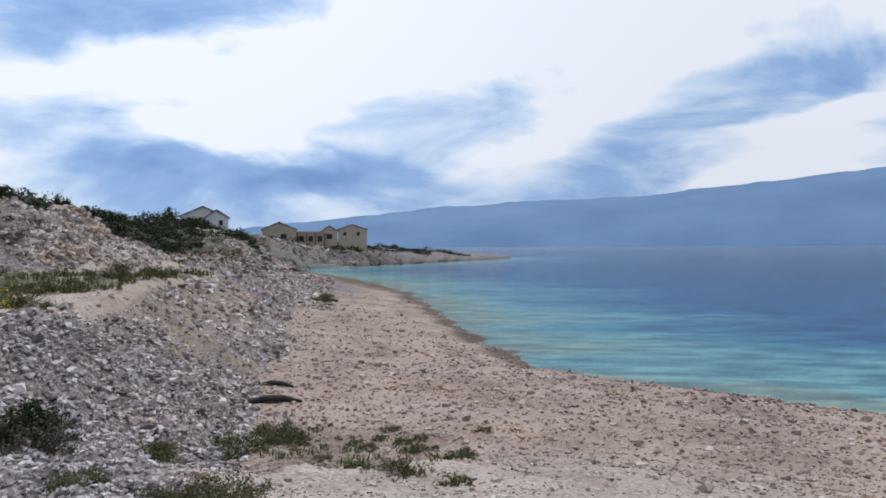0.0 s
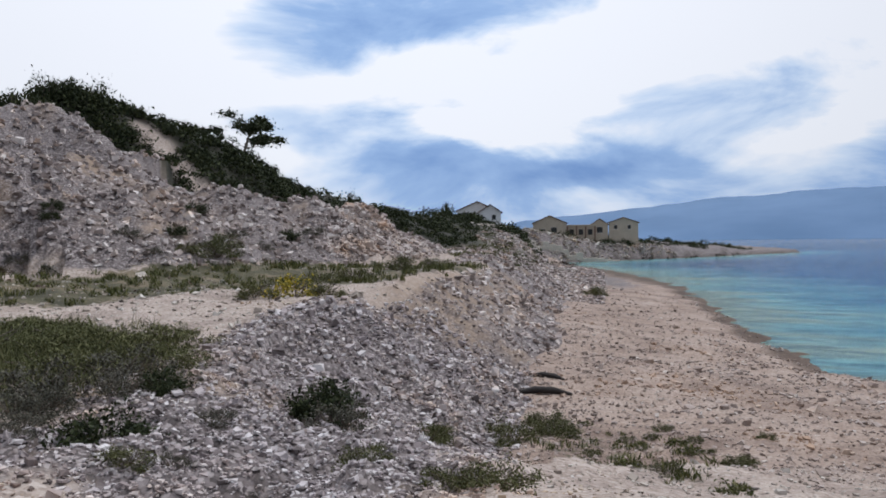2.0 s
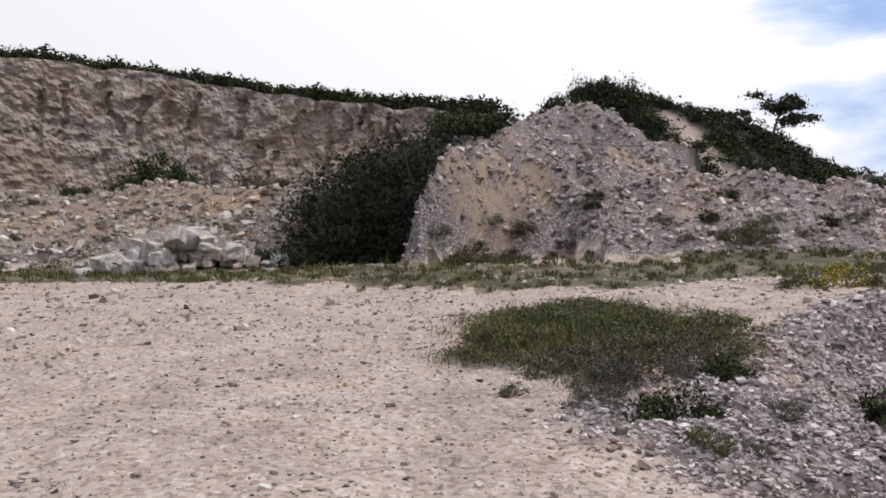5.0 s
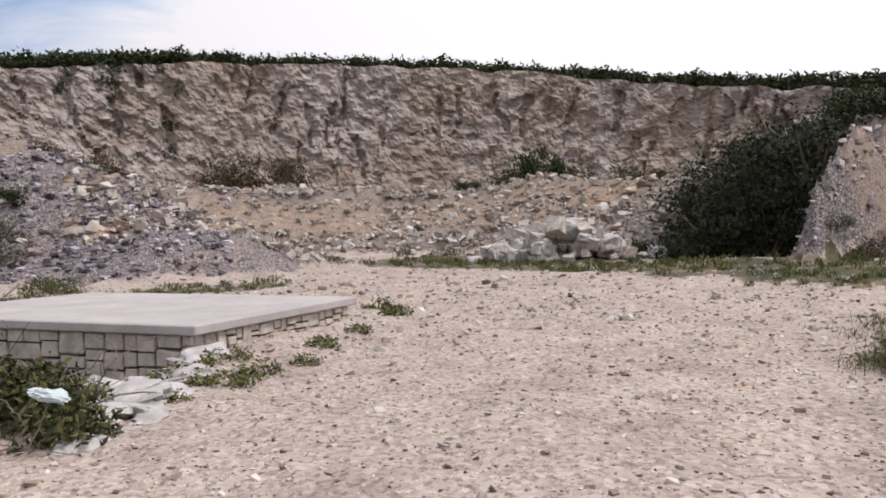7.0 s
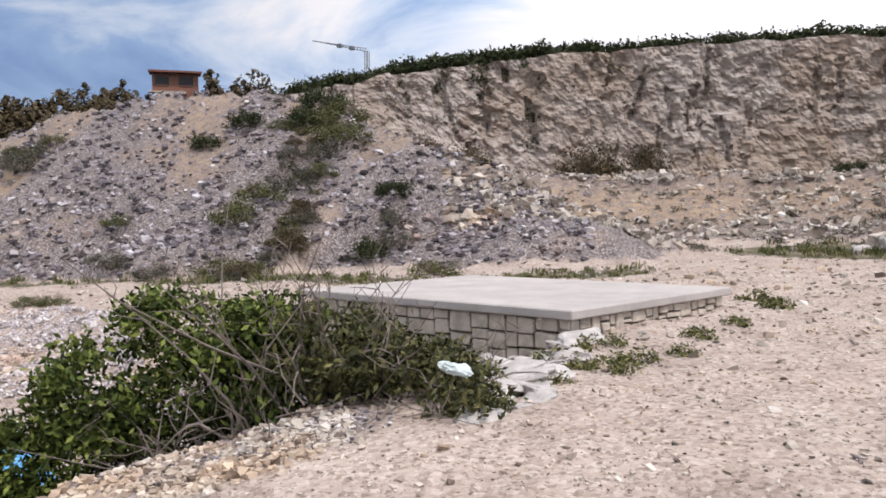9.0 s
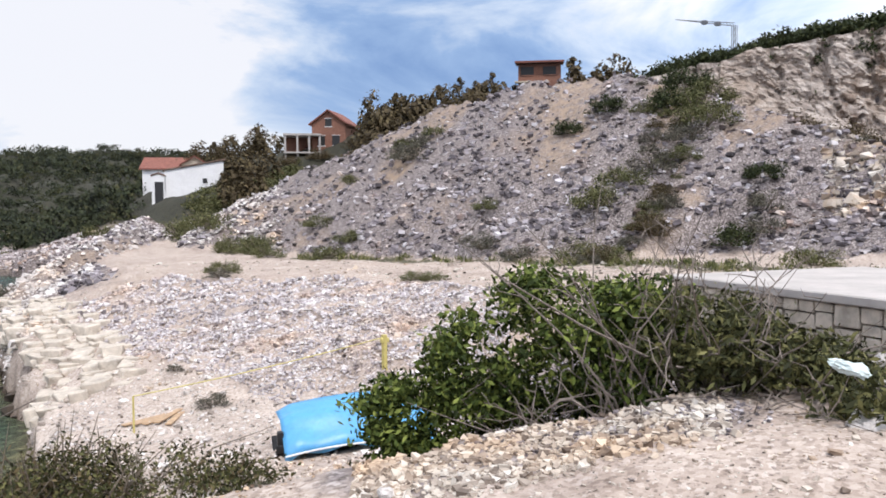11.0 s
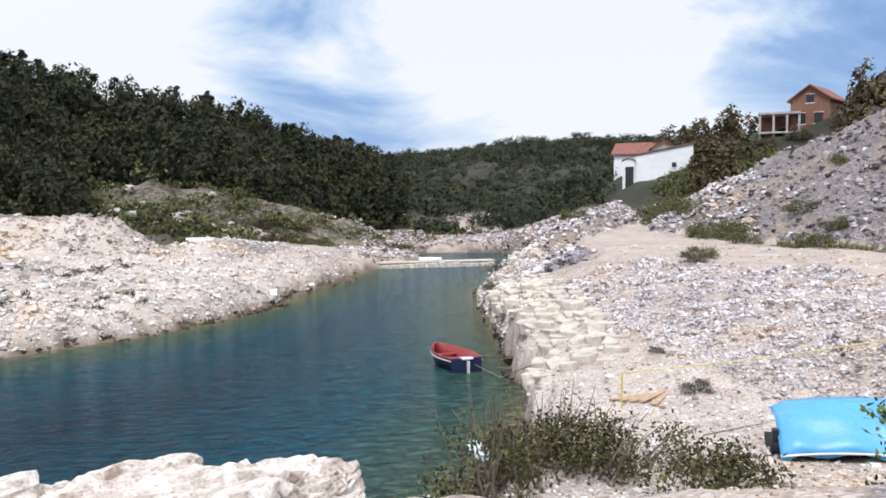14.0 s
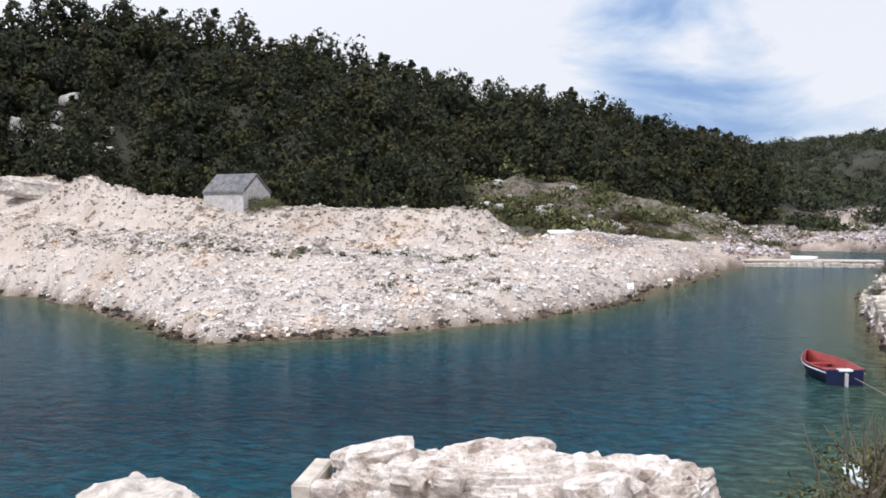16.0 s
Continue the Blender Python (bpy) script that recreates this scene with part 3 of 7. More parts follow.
    rub = np.maximum(rub, 0.62 * smooth(11, 6, along(X, Y, [(-24, 50), (-29, 64), (-40, 86)])[0]) * smooth(0.6, 2.2, road))
    rub = np.maximum(rub, 0.9 * smooth(175, 200, Y))
    rub = rub * (1 - 0.92 * smooth(10, 14, Y) * smooth(60, 40, Y) * smooth(-1.6, 1.4, X + 0.272 * Y + 2.4 * fbm(X * 0.6, Y * 0.6, 3, 97)))
    rub = np.maximum(rub, 0.6 * smooth(1.2, 0.4, along(X, Y, [polar(137, 6.9), polar(128, 7.2), polar(119, 7.7)])[0]))
    wet = smooth(0.42, 0.2, Z)
    return rub, g, soil, wet


G_RUB2, G_GRASS, G_SOIL, G_WET = zones(GX, GY, GZ, G_SD, G_RUB, G_BEACH, G_WOOD)
GZ = rough(GX, GY, GZ, G_RUB)


def build_ground():
    na, nr = GX.shape
    idx = np.arange(na * nr).reshape(na, nr)
    nxt = np.roll(idx, -1, axis=0)
    faces = np.stack([idx[:, :-1], nxt[:, :-1], nxt[:, 1:], idx[:, 1:]], -1).reshape(-1, 4)[:, ::-1]
    verts = np.stack([GX, GY, GZ], -1).reshape(-1, 3)
    one = np.ones(GX.size)
    pale = smooth(-22, -28, GY) * smooth(-14, -6, GX + 0.12 * GY) * smooth(-58, -50, GY) + smooth(-9, -13, GY) * smooth(-13, -9, GX) * smooth(-26, -20, GY) * 0.6
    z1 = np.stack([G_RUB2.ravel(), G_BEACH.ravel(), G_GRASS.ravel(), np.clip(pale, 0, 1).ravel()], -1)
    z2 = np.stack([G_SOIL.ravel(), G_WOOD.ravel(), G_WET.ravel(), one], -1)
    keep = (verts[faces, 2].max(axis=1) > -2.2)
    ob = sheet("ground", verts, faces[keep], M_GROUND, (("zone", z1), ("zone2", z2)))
    tagged(ob, "pale limestone gravel ground with beach, spoil heaps and banks", "ground", kind="structure")


build_ground()


# ---- water ----
def water_material():
    m, nt, p = material("sea_water")
    L = nt.links.new
    a = attr(nt, "depth")
    sep = nt.nodes.new("ShaderNodeSeparateColor")
    L(a.outputs["Color"], sep.inputs[0])
    mpb = nt.nodes.new("ShaderNodeMapping")
    mpb.inputs["Scale"].default_value = (0.55, 1.3, 1.0)
    mpb.inputs["Rotation"].default_value = (0, 0, 0.25)
    L(geo(nt), mpb.inputs["Vector"])
    n = tex(nt, "noise", 0.055, 5, 0.6, mpb.outputs[0])
    sea = ramp(nt, math_(nt, "ADD", sep.outputs[0], math_(nt, "MULTIPLY", math_(nt, "SUBTRACT", n.outputs["Fac"], 0.5), 0.7)),
               (0.0, (0.26, 0.36, 0.29)), (0.05, (0.20, 0.40, 0.39)), (0.17, (0.09, 0.27, 0.35)), (0.34, (0.03, 0.12, 0.26)), (1.0, (0.014, 0.07, 0.165)))
    # cove by depth; deep end darkened further, the hill's dark reflection painted in
    cove = ramp(nt, sep.outputs[0], (0.0, (0.13, 0.11, 0.06)), (0.06, (0.04, 0.065, 0.045)), (0.22, (0.003, 0.04, 0.06)), (0.5, (0.0015, 0.02, 0.035)), (1.0, (0.0007, 0.007, 0.012)))
    # light and dark sides of the wavelets painted into the base colour
    chop_shade = tex(nt, "noise", 0.5, 4, 0.65, mpb.outputs[0])
    sea = mixc(nt, 0.6, sea, ramp(nt, chop_shade.outputs["Fac"], (0.38, (0.16, 0.22, 0.32)), (0.5, (0.7, 0.74, 0.8)), (0.62, (1.25, 1.2, 1.15))), "MULTIPLY")
    chop_shade2 = tex(nt, "noise", 3.4, 4, 0.72, mpb.outputs[0])
    cove = mixc(nt, 0.8, cove, ramp(nt, chop_shade2.outputs["Fac"], (0.36, (0.25, 0.3, 0.36)), (0.5, (0.8, 0.84, 0.88)), (0.64, (2.1, 2.0, 1.9))), "MULTIPLY")
    L(mixc(nt, sep.outputs[1], sea, cove), p.inputs["Base Color"])
    p.inputs["Roughness"].default_value = 0.09
    p.inputs["IOR"].default_value = 1.33
    L(math_(nt, "SUBTRACT", 0.1, math_(nt, "MULTIPLY", sep.outputs[1], 0.06)), p.inputs["Specular IOR Level"])
    mp = nt.nodes.new("ShaderNodeMapping")
    mp.inputs["Scale"].default_value = (1.0, 1.9, 1.0)
    mp.inputs["Rotation"].default_value = (0, 0, 0.5)
    L(geo(nt), mp.inputs["Vector"])
    w1 = tex(nt, "noise", 0.9, 5, 0.6, mp.outputs[0])
    w2 = tex(nt, "noise", 5.0, 3, 0.6, mp.outputs[0])
    bump(nt, p, mixc(nt, 0.3, w1.outputs["Fac"], w2.outputs["Fac"]), 1.0, 0.5)
    L(math_(nt, "SUBTRACT", 0.5, math_(nt, "MULTIPLY", sep.outputs[1], 0.2)), p.inputs["Normal"].links[0].from_node.inputs["Distance"])
    return m


def build_water():
    az = np.radians(np.arange(0, 360, 1.0))
    rad = np.concatenate([[0.5], 4 * 1.045 ** np.arange(0, 112), [700, 1000, 1600, 2600, 4200]])
    A, D = np.meshgrid(az, rad, indexing="ij")
    X, Y = -np.sin(A) * D, np.cos(A) * D
    sd = -along(X, Y, SHORE)[0] * np.where(inside(X, Y, SHORE), 1, -1)
    dep = np.clip(sd / np.where(Y < 0, 22, 75), 0, 1)
    cove = smooth(6, -6, Y)
    col = np.stack([dep.ravel(), cove.ravel(), 0 * dep.ravel(), np.ones(X.size)], -1)
    na, nr = X.shape
    idx = np.arange(na * nr).reshape(na, nr)
    nxt = np.roll(idx, -1, axis=0)
    faces = np.stack([idx[:, :-1], nxt[:, :-1], nxt[:, 1:], idx[:, 1:]], -1).reshape(-1, 4)[:, ::-1]
    ob = sheet("water", np.stack([X, Y, 0 * X], -1).reshape(-1, 3), faces, water_material(), (("depth", col),))
    tagged(ob, "rippled turquoise sea turning deep blue in the inlet", "water", kind="structure")


build_water()


# ---- far mountains over the channel ----
def build_mountains():
    m, nt, p = material("hazed_slopes")
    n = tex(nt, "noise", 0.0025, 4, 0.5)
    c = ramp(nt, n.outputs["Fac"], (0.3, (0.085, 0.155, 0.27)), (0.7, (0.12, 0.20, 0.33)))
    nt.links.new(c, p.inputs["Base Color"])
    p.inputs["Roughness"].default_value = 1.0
    # air between painted in: hazy blue colour and a faint glow of its own
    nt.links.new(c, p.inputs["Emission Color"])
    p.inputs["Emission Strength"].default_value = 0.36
    az = np.arange(-60, 30, 0.2)
    crest = np.interp(az, [-60, -23.4, -19.6, -14.5, -9, -3.3, 0.7, 4.7, 10.3, 20, 30], [6.0, 4.85, 4.45, 4.0, 3.5, 3.2, 3.1, 2.9, 2.3, 1.3, 0.3])
    crest = crest + fbm(az * 0.5, az * 0, 4, 7) * 0.16
    vs, rows_ = [], 9
    for k in range(rows_):
        u = k / (rows_ - 1)
        d = 3300 + 900 * u
        hgt = np.tan(np.radians(crest)) * 4200 * u ** 0.8 * (1 - 0.1 * (1 - u) * fbm(az * 0.5, az * 0 + u * 2, 3, 9))
        vs.append(np.stack([-np.sin(np.radians(az)) * d, np.cos(np.radians(az)) * d, hgt - 3], -1))
    V = np.array(vs)
    idx = np.arange(V.shape[0] * V.shape[1]).reshape(V.shape[:2])
    f = np.stack([idx[:-1, :-1], idx[:-1, 1:], idx[1:, 1:], idx[1:, :-1]], -1).reshape(-1, 4)
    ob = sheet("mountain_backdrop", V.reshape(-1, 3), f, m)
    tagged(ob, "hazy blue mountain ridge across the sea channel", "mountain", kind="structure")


build_mountains()


# ---- quarry wall ----
def wall_material():
    m, nt, p = material("quarried_limestone")
    L = nt.links.new
    pos = geo(nt)
    mp = nt.nodes.new("ShaderNodeMapping")
    mp.inputs["Scale"].default_value = (1.0, 1.0, 0.2)
    L(pos, mp.inputs["Vector"])
    streak = tex(nt, "noise", 0.55, 6, 0.65, mp.outputs[0])
    mp2 = nt.nodes.new("ShaderNodeMapping")
    mp2.inputs["Scale"].default_value = (0.7, 0.7, 1.7)
    L(pos, mp2.inputs["Vector"])
    cell = tex(nt, "voronoi", 1.9, vector=mp2.outputs[0])
    n = tex(nt, "noise", 3.5, 6, 0.7)
    sc = nt.nodes.new("ShaderNodeSeparateColor")
    L(cell.outputs["Color"], sc.inputs[0])
    col = ramp(nt, sc.outputs[0], (0.0, (0.36, 0.30, 0.255)), (0.5, (0.52, 0.45, 0.39)), (1.0, (0.70, 0.63, 0.56)))
    col = mixc(nt, 0.3, col, ramp(nt, n.outputs["Fac"], (0.3, (0.26, 0.20, 0.16)), (0.7, (0.66, 0.58, 0.49))))
    col = mixc(nt, ramp(nt, streak.outputs["Fac"], (0.56, (0, 0, 0)), (0.67, (0.8, 0.8, 0.8))), col, (0.17, 0.105, 0.065))
    grain = tex(nt, "noise", 1.3, 8, 0.75)
    col = mixc(nt, 0.85, col, ramp(nt, grain.outputs["Fac"], (0.34, (0.5, 0.47, 0.45)), (0.46, (0.95, 0.93, 0.92)), (0.6, (1.14, 1.13, 1.12))), "MULTIPLY")
    big = tex(nt, "noise", 0.12, 4)
    col = mixc(nt, ramp(nt, big.outputs["Fac"], (0.45, (0, 0, 0)), (0.65, (0.5, 0.5, 0.5))), col, (0.36, 0.25, 0.155))
    col = mixc(nt, 1.0, col, (0.72, 0.725, 0.75), "MULTIPLY")
    L(col, p.inputs["Base Color"])
    p.inputs["Roughness"].default_value = 0.95
    bump(nt, p, mixc(nt, 0.5, n.outputs["Fac"], cell.outputs["Distance"]), 0.8, 0.35)
    return m


M_WALL = wall_material()


def build_quarry_wall():
    P = np.array([(*polar(a, r), zb, zt) for a, r, zb, zt in WALL_LINE])
    seg = np.hypot(np.diff(P[:, 0]), np.diff(P[:, 1]))
    S = np.concatenate([[0], np.cumsum(seg)])
    s = np.arange(0, S[-1], 0.17)
    px, py, zb, zt = (np.interp(s, S, P[:, k]) for k in range(4))
    tx, ty = np.gradient(px), np.gradient(py)
    ln = np.hypot(tx, ty)
    nx, ny = ty / ln, -tx / ln
    flip = np.sign(-(nx * px + ny * py))
    nx, ny = nx * flip, ny * flip
    u = np.linspace(0, 1, 62)
    Sg, U = np.meshgrid(s, u, indexing="ij")
    top = (zt - zb)[:, None]
    Zr = U * top
    # broken faces: tall joint columns, blocks within them, smaller chips
    lean = 0.5 * vnoise(Sg * 0.06, Zr * 0, 9)
    wx = Sg + 1.1 * fbm(Sg * 0.45, Zr * 0.4, 3, 3) + lean * Zr
    wz = Zr + 0.9 * fbm(Sg * 0.35, Zr * 0.4, 3, 4) + 0.22 * Sg * vnoise(Sg * 0.03, Zr * 0, 6)

    def cut(w, h, seed, skew=0.0):
        u, v = wx + skew * wz, wz - 0.5 * skew * wx
        col = np.floor(u / w).astype(np.int64)
        shift = hash2(col, col * 0, seed + 1) * h
        return hash2(col, np.floor((v + shift) / h).astype(np.int64), seed) - 0.5
    off = cut(4.2, 6.5, 11) * 0.6 + cut(1.5, 2.0, 13, 0.5) * 0.38 + cut(0.8, 0.7, 15, -0.6) * 0.32 + cut(0.42, 0.36, 17, 0.35) * 0.2
    deep = hash2(np.floor(wx / 0.45).astype(np.int64), np.floor(Zr / 3.2 + 3 * vnoise(Sg * 0.3, Zr * 0, 5)).astype(np.int64), 19) > 0.93
    off = off - 0.5 * deep + fbm(Sg * 1.1, Zr * 1.1, 4, 73, 0.6) * 0.4 + 1.7 * (1 - U) ** 2.2 - 0.9 * U + 2.2 * vnoise(Sg * 0.07, Zr * 0, 77)
    X = px[:, None] + nx[:, None] * off
    Y = py[:, None] + ny[:, None] * off
    Z = zb[:, None] - 0.6 + Zr * (1 + 0.6 / top) + 0.35 * vnoise(Sg * 0.5, Sg * 0, 75) * U
    # top ledge runs back into the hill
    X = np.concatenate([X, (px - nx * 4)[:, None]], 1)
    Y = np.concatenate([Y, (py - ny * 4)[:, None]], 1)
    Z = np.concatenate([Z, (Z[:, -1] - 0.1)[:, None]], 1)
    idx = np.arange(X.size).reshape(X.shape)
    f = np.stack([idx[:-1, :-1], idx[1:, :-1], idx[1:, 1:], idx[:-1, 1:]], -1).reshape(-1, 4)
    ob = sheet("quarry_wall", np.stack([X, Y, Z], -1).reshape(-1, 3), f, M_WALL)
    ob.data.polygons.foreach_set("use_smooth", np.zeros(len(f), bool))
    tagged(ob, "tall broken limestone quarry face with rust brown streaks", "rock face", kind="structure")


build_quarry_wall()


# ---- building blocks for things ----
def plain(name, colour, rough_=0.8, vary=0.25, scale=4.0, metal=0.0, bump_=0.0):
    """A worn surface: base colour with blotches and grain, and a shift from piece to piece."""
    m, nt, p = material(name)
    n = tex(nt, "noise", scale, 5, 0.6)
    n2 = tex(nt, "noise", scale * 9, 3, 0.6)
    oi = nt.nodes.new("ShaderNodeObjectInfo")
    lo, hi = tuple(c * (1 - vary) for c in colour), tuple(min(1, c * (1 + vary)) for c in colour)
    c = ramp(nt, n.outputs["Fac"], (0.3, lo), (0.7, hi))
    c = mixc(nt, 0.3, c, ramp(nt, n2.outputs["Fac"], (0.3, (0.7, 0.68, 0.66)), (0.7, (1, 1, 1))), "MULTIPLY")
    c = mixc(nt, 0.35, c, ramp(nt, oi.outputs["Random"], (0.0, (0.72, 0.7, 0.68)), (1.0, (1, 1, 1))), "MULTIPLY")
    nt.links.new(c, p.inputs["Base Color"])
    p.inputs["Roughness"].default_value, p.inputs["Metallic"].default_value = rough_, metal
    if bump_:
        bump(nt, p, n2.outputs["Fac"], 0.6, bump_)
    return m


def leafy(name, dark, mid, light, crowns=False, soft=0.5):
    """Leaves: each blade its own shade, whole plants slightly apart."""
    m, nt, p = material(name)
    g = nt.nodes.new("ShaderNodeNewGeometry")
    oi = nt.nodes.new("ShaderNodeObjectInfo")
    n = tex(nt, "noise", 0.25, 3)
    c = ramp(nt, g.outputs["Random Per Island"], (0.0, dark), (0.55, mid), (1.0, light))
    c = mixc(nt, 0.4, c, ramp(nt, n.outputs["Fac"], (0.35, (0.55, 0.6, 0.5)), (0.65, (1.0, 0.95, 0.85))), "MULTIPLY")
    c = mixc(nt, 0.3, c, ramp(nt, oi.outputs["Random"], (0.0, (0.7, 0.75, 0.7)), (1.0, (1, 1, 1))), "MULTIPLY")
    if crowns:
        k = tex(nt, "noise", 0.33, 3, 0.6)
        c = mixc(nt, 0.9, c, ramp(nt, k.outputs["Fac"], (0.34, (0.3, 0.38, 0.32)), (0.45, (0.8, 0.9, 0.72)), (0.56, (1.45, 1.4, 0.95)), (0.66, (2.3, 1.75, 1.15))), "MULTIPLY")
        up = nt.nodes.new("ShaderNodeMix")
        up.data_type = "VECTOR"
        up.inputs[0].default_value = soft
        up.inputs[5].default_value = (0, 0, 1)
        nt.links.new(g.outputs["Normal"], up.inputs[4])
        nt.links.new(up.outputs[1], p.inputs["Normal"])
    nt.links.new(c, p.inputs["Base Color"])
    p.inputs["Roughness"].default_value = 0.75
    p.inputs["Specular IOR Level"].default_value = 0.2
    return m


M_LEAF_DARK = leafy("evergreen_leaves", (0.014, 0.020, 0.008), (0.034, 0.045, 0.018), (0.07, 0.08, 0.03))
M_LEAF_GREEN = leafy("bush_leaves", (0.018, 0.028, 0.007), (0.062, 0.09, 0.018), (0.2, 0.235, 0.055))
M_LEAF_OLIVE = leafy("scrub_leaves", (0.04, 0.045, 0.018), (0.105, 0.11, 0.045), (0.2, 0.185, 0.09))
M_LEAF_GREY = leafy("grey_scrub_leaves", (0.05, 0.045, 0.04), (0.10, 0.095, 0.075), (0.17, 0.155, 0.12))
M_LEAF_DRY = leafy("dry_bush_leaves", (0.018, 0.02, 0.009), (0.058, 0.062, 0.022), (0.16, 0.15, 0.06))
M_LEAF_RUST = leafy("rusty_scrub_leaves", (0.03, 0.022, 0.012), (0.085, 0.062, 0.034), (0.15, 0.115, 0.06))
M_LEAF_YELLOW = leafy("broom_blossom", (0.10, 0.10, 0.02), (0.32, 0.27, 0.03), (0.55, 0.42, 0.04))
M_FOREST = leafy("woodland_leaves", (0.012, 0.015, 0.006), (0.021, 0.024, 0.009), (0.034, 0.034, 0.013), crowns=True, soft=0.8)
# far woods: the woodland leaves, lightened and greyed by haze painted into the colour
M_FOREST_HAZED = leafy("hazed_woodland_leaves", (0.022, 0.028, 0.017), (0.03, 0.037, 0.02), (0.042, 0.046, 0.026), crowns=True, soft=0.8)
M_THICKET = leafy("thicket_leaves", (0.012, 0.015, 0.007), (0.02, 0.024, 0.011), (0.034, 0.036, 0.017), crowns=True, soft=0.7)
M_LEAF_MEADOW = leafy("meadow_leaves", (0.035, 0.038, 0.016), (0.115, 0.12, 0.048), (0.26, 0.25, 0.12))
M_GRASS = leafy("dry_grass", (0.035, 0.045, 0.015), (0.11, 0.12, 0.04), (0.25, 0.225, 0.10))
M_BARK = plain("grey_bark", (0.16, 0.13, 0.10), 0.9, 0.4, 12.0, bump_=0.02)
M_TWIG = plain("bare_twigs", (0.17, 0.14, 0.12), 0.9, 0.35, 14.0)
M_STONE = plain("broken_limestone", (0.50, 0.47, 0.45), 0.92, 0.3, 5.0, bump_=0.03)
M_STONE_WHITE = plain("white_limestone", (0.60, 0.535, 0.475), 0.9, 0.42, 3.5, bump_=0.12)
M_STONE_CREAM = plain("cream_limestone", (0.52, 0.46, 0.39), 0.9, 0.3, 4.0, bump_=0.03)
M_SLAB = plain("grey_stone_slabs", (0.15, 0.145, 0.15), 0.9, 0.5, 3.0, bump_=0.08)
M_CONCRETE = plain("weathered_concrete", (0.43, 0.40, 0.38), 0.85, 0.16, 1.2, bump_=0.01)
M_JOINT = plain("dark_mortar", (0.12, 0.10, 0.09), 0.95, 0.3, 6.0)
M_WHITE = plain("white_render", (0.78, 0.78, 0.79), 0.85, 0.06, 0.6)
M_CREAM = plain("cream_render", (0.50, 0.43, 0.34), 0.85, 0.1, 0.6)
M_ROOF = plain("clay_roof_tiles", (0.21, 0.08, 0.058), 0.85, 0.3, 3.0, bump_=0.04)
M_ROOF_DARK = plain("weathered_roof_tiles", (0.20, 0.13, 0.10), 0.85, 0.3, 2.0, bump_=0.04)
M_BRICK = plain("hollow_clay_blocks", (0.22, 0.105, 0.072), 0.9, 0.25, 4.0, bump_=0.03)
M_DARK = plain("dark_opening", (0.02, 0.02, 0.022), 0.6, 0.2)
M_BLUE = plain("blue_tarpaulin", (0.10, 0.36, 0.66), 0.42, 0.12, 1.5, bump_=0.01)
M_BLACK = plain("black_rubber", (0.015, 0.015, 0.016), 0.6, 0.2)
M_RED = plain("red_boat_paint", (0.24, 0.03, 0.026), 0.5, 0.2, 3.0)
M_NAVY = plain("navy_boat_paint", (0.012, 0.018, 0.06), 0.4, 0.25, 3.0)
M_PAINT = plain("white_boat_paint", (0.7, 0.7, 0.7), 0.45, 0.1, 3.0)
M_YELLOW = plain("yellow_painted_steel", (0.55, 0.47, 0.16), 0.5, 0.15, 6.0)
M_WOOD = plain("driftwood", (0.025, 0.02, 0.018), 0.9, 0.4, 10.0, bump_=0.02)
M_TAN_PATCH = plain("tan_brown_patch", (0.42, 0.29, 0.18), 0.85, 0.25, 8.0)
M_STEEL = plain("galvanised_steel", (0.2, 0.21, 0.23), 0.5, 0.15, 6.0, metal=0.6)
M_BAG = plain("white_plastic_film", (0.52, 0.60, 0.60), 0.4, 0.1, 8.0)


def gz(x, y):
    X, Y = np.atleast_1d(np.asarray(x, float)), np.atleast_1d(np.asarray(y, float))
    h, _, rub, *_ = height(X, Y)
    z = rough(X, Y, h, rub)
    return float(z[0]) if np.ndim(x) == 0 else z


def empty(name, x=0, y=0, z=0, rz=0.0, s=1.0):
    ob = new(name)
    ob.matrix_basis = pose(x, y, z, 0, 0, rz) @ Matrix.Scale(s, 4)
    return ob


def part(name, bm, mat, parent, label=""):
    """Links a bmesh, or a mesh, as one mesh object under a thing or a part."""
    me = bm
    if isinstance(bm, bmesh.types.BMesh):
        me = bpy.data.meshes.new(name)
        bm.to_mesh(me)
        bm.free()
    if not me.materials:
        me.materials.append(mat)
    ob = new(name, me)
    ob.parent = parent
    if label:
        tagged(ob, label)
    return ob


def quads(name, V, F, mat=None, smooth_=False):
    me = bpy.data.meshes.new(name)
    V, F = np.asarray(V, np.float32), np.asarray(F, np.int32)
    k = F.shape[1]
    me.vertices.add(len(V))
    me.vertices.foreach_set("co", V.ravel())
    me.loops.add(F.size)
    me.loops.foreach_set("vertex_index", F.ravel())
    me.polygons.add(len(F))
    me.polygons.foreach_set("loop_start", np.arange(0, F.size, k, dtype=np.int32))
    me.polygons.foreach_set("loop_total", np.full(len(F), k, np.int32))
    me.update(calc_edges=True)
    me.polygons.foreach_set("use_smooth", np.full(len(F), smooth_))
    if mat:
        me.materials.append(mat)
    return me


def box(bm, x0, y0, z0, x1, y1, z1, bevel=0.0):
    r = bmesh.ops.create_cube(bm, size=1.0, matrix=Matrix.Translation(((x0 + x1) / 2, (y0 + y1) / 2, (z0 + z1) / 2)) @ Matrix.Diagonal((x1 - x0, y1 - y0, z1 - z0, 1)))
    if bevel:
        bmesh.ops.bevel(bm, geom=list({e for v in r["verts"] for e in v.link_edges}), offset=bevel, segments=1, affect="EDGES")
    return bm


def boxes(*items, bevel=0.0):
    bm = bmesh.new()
    for it in items:
        box(bm, *it, bevel=bevel)
    return bm


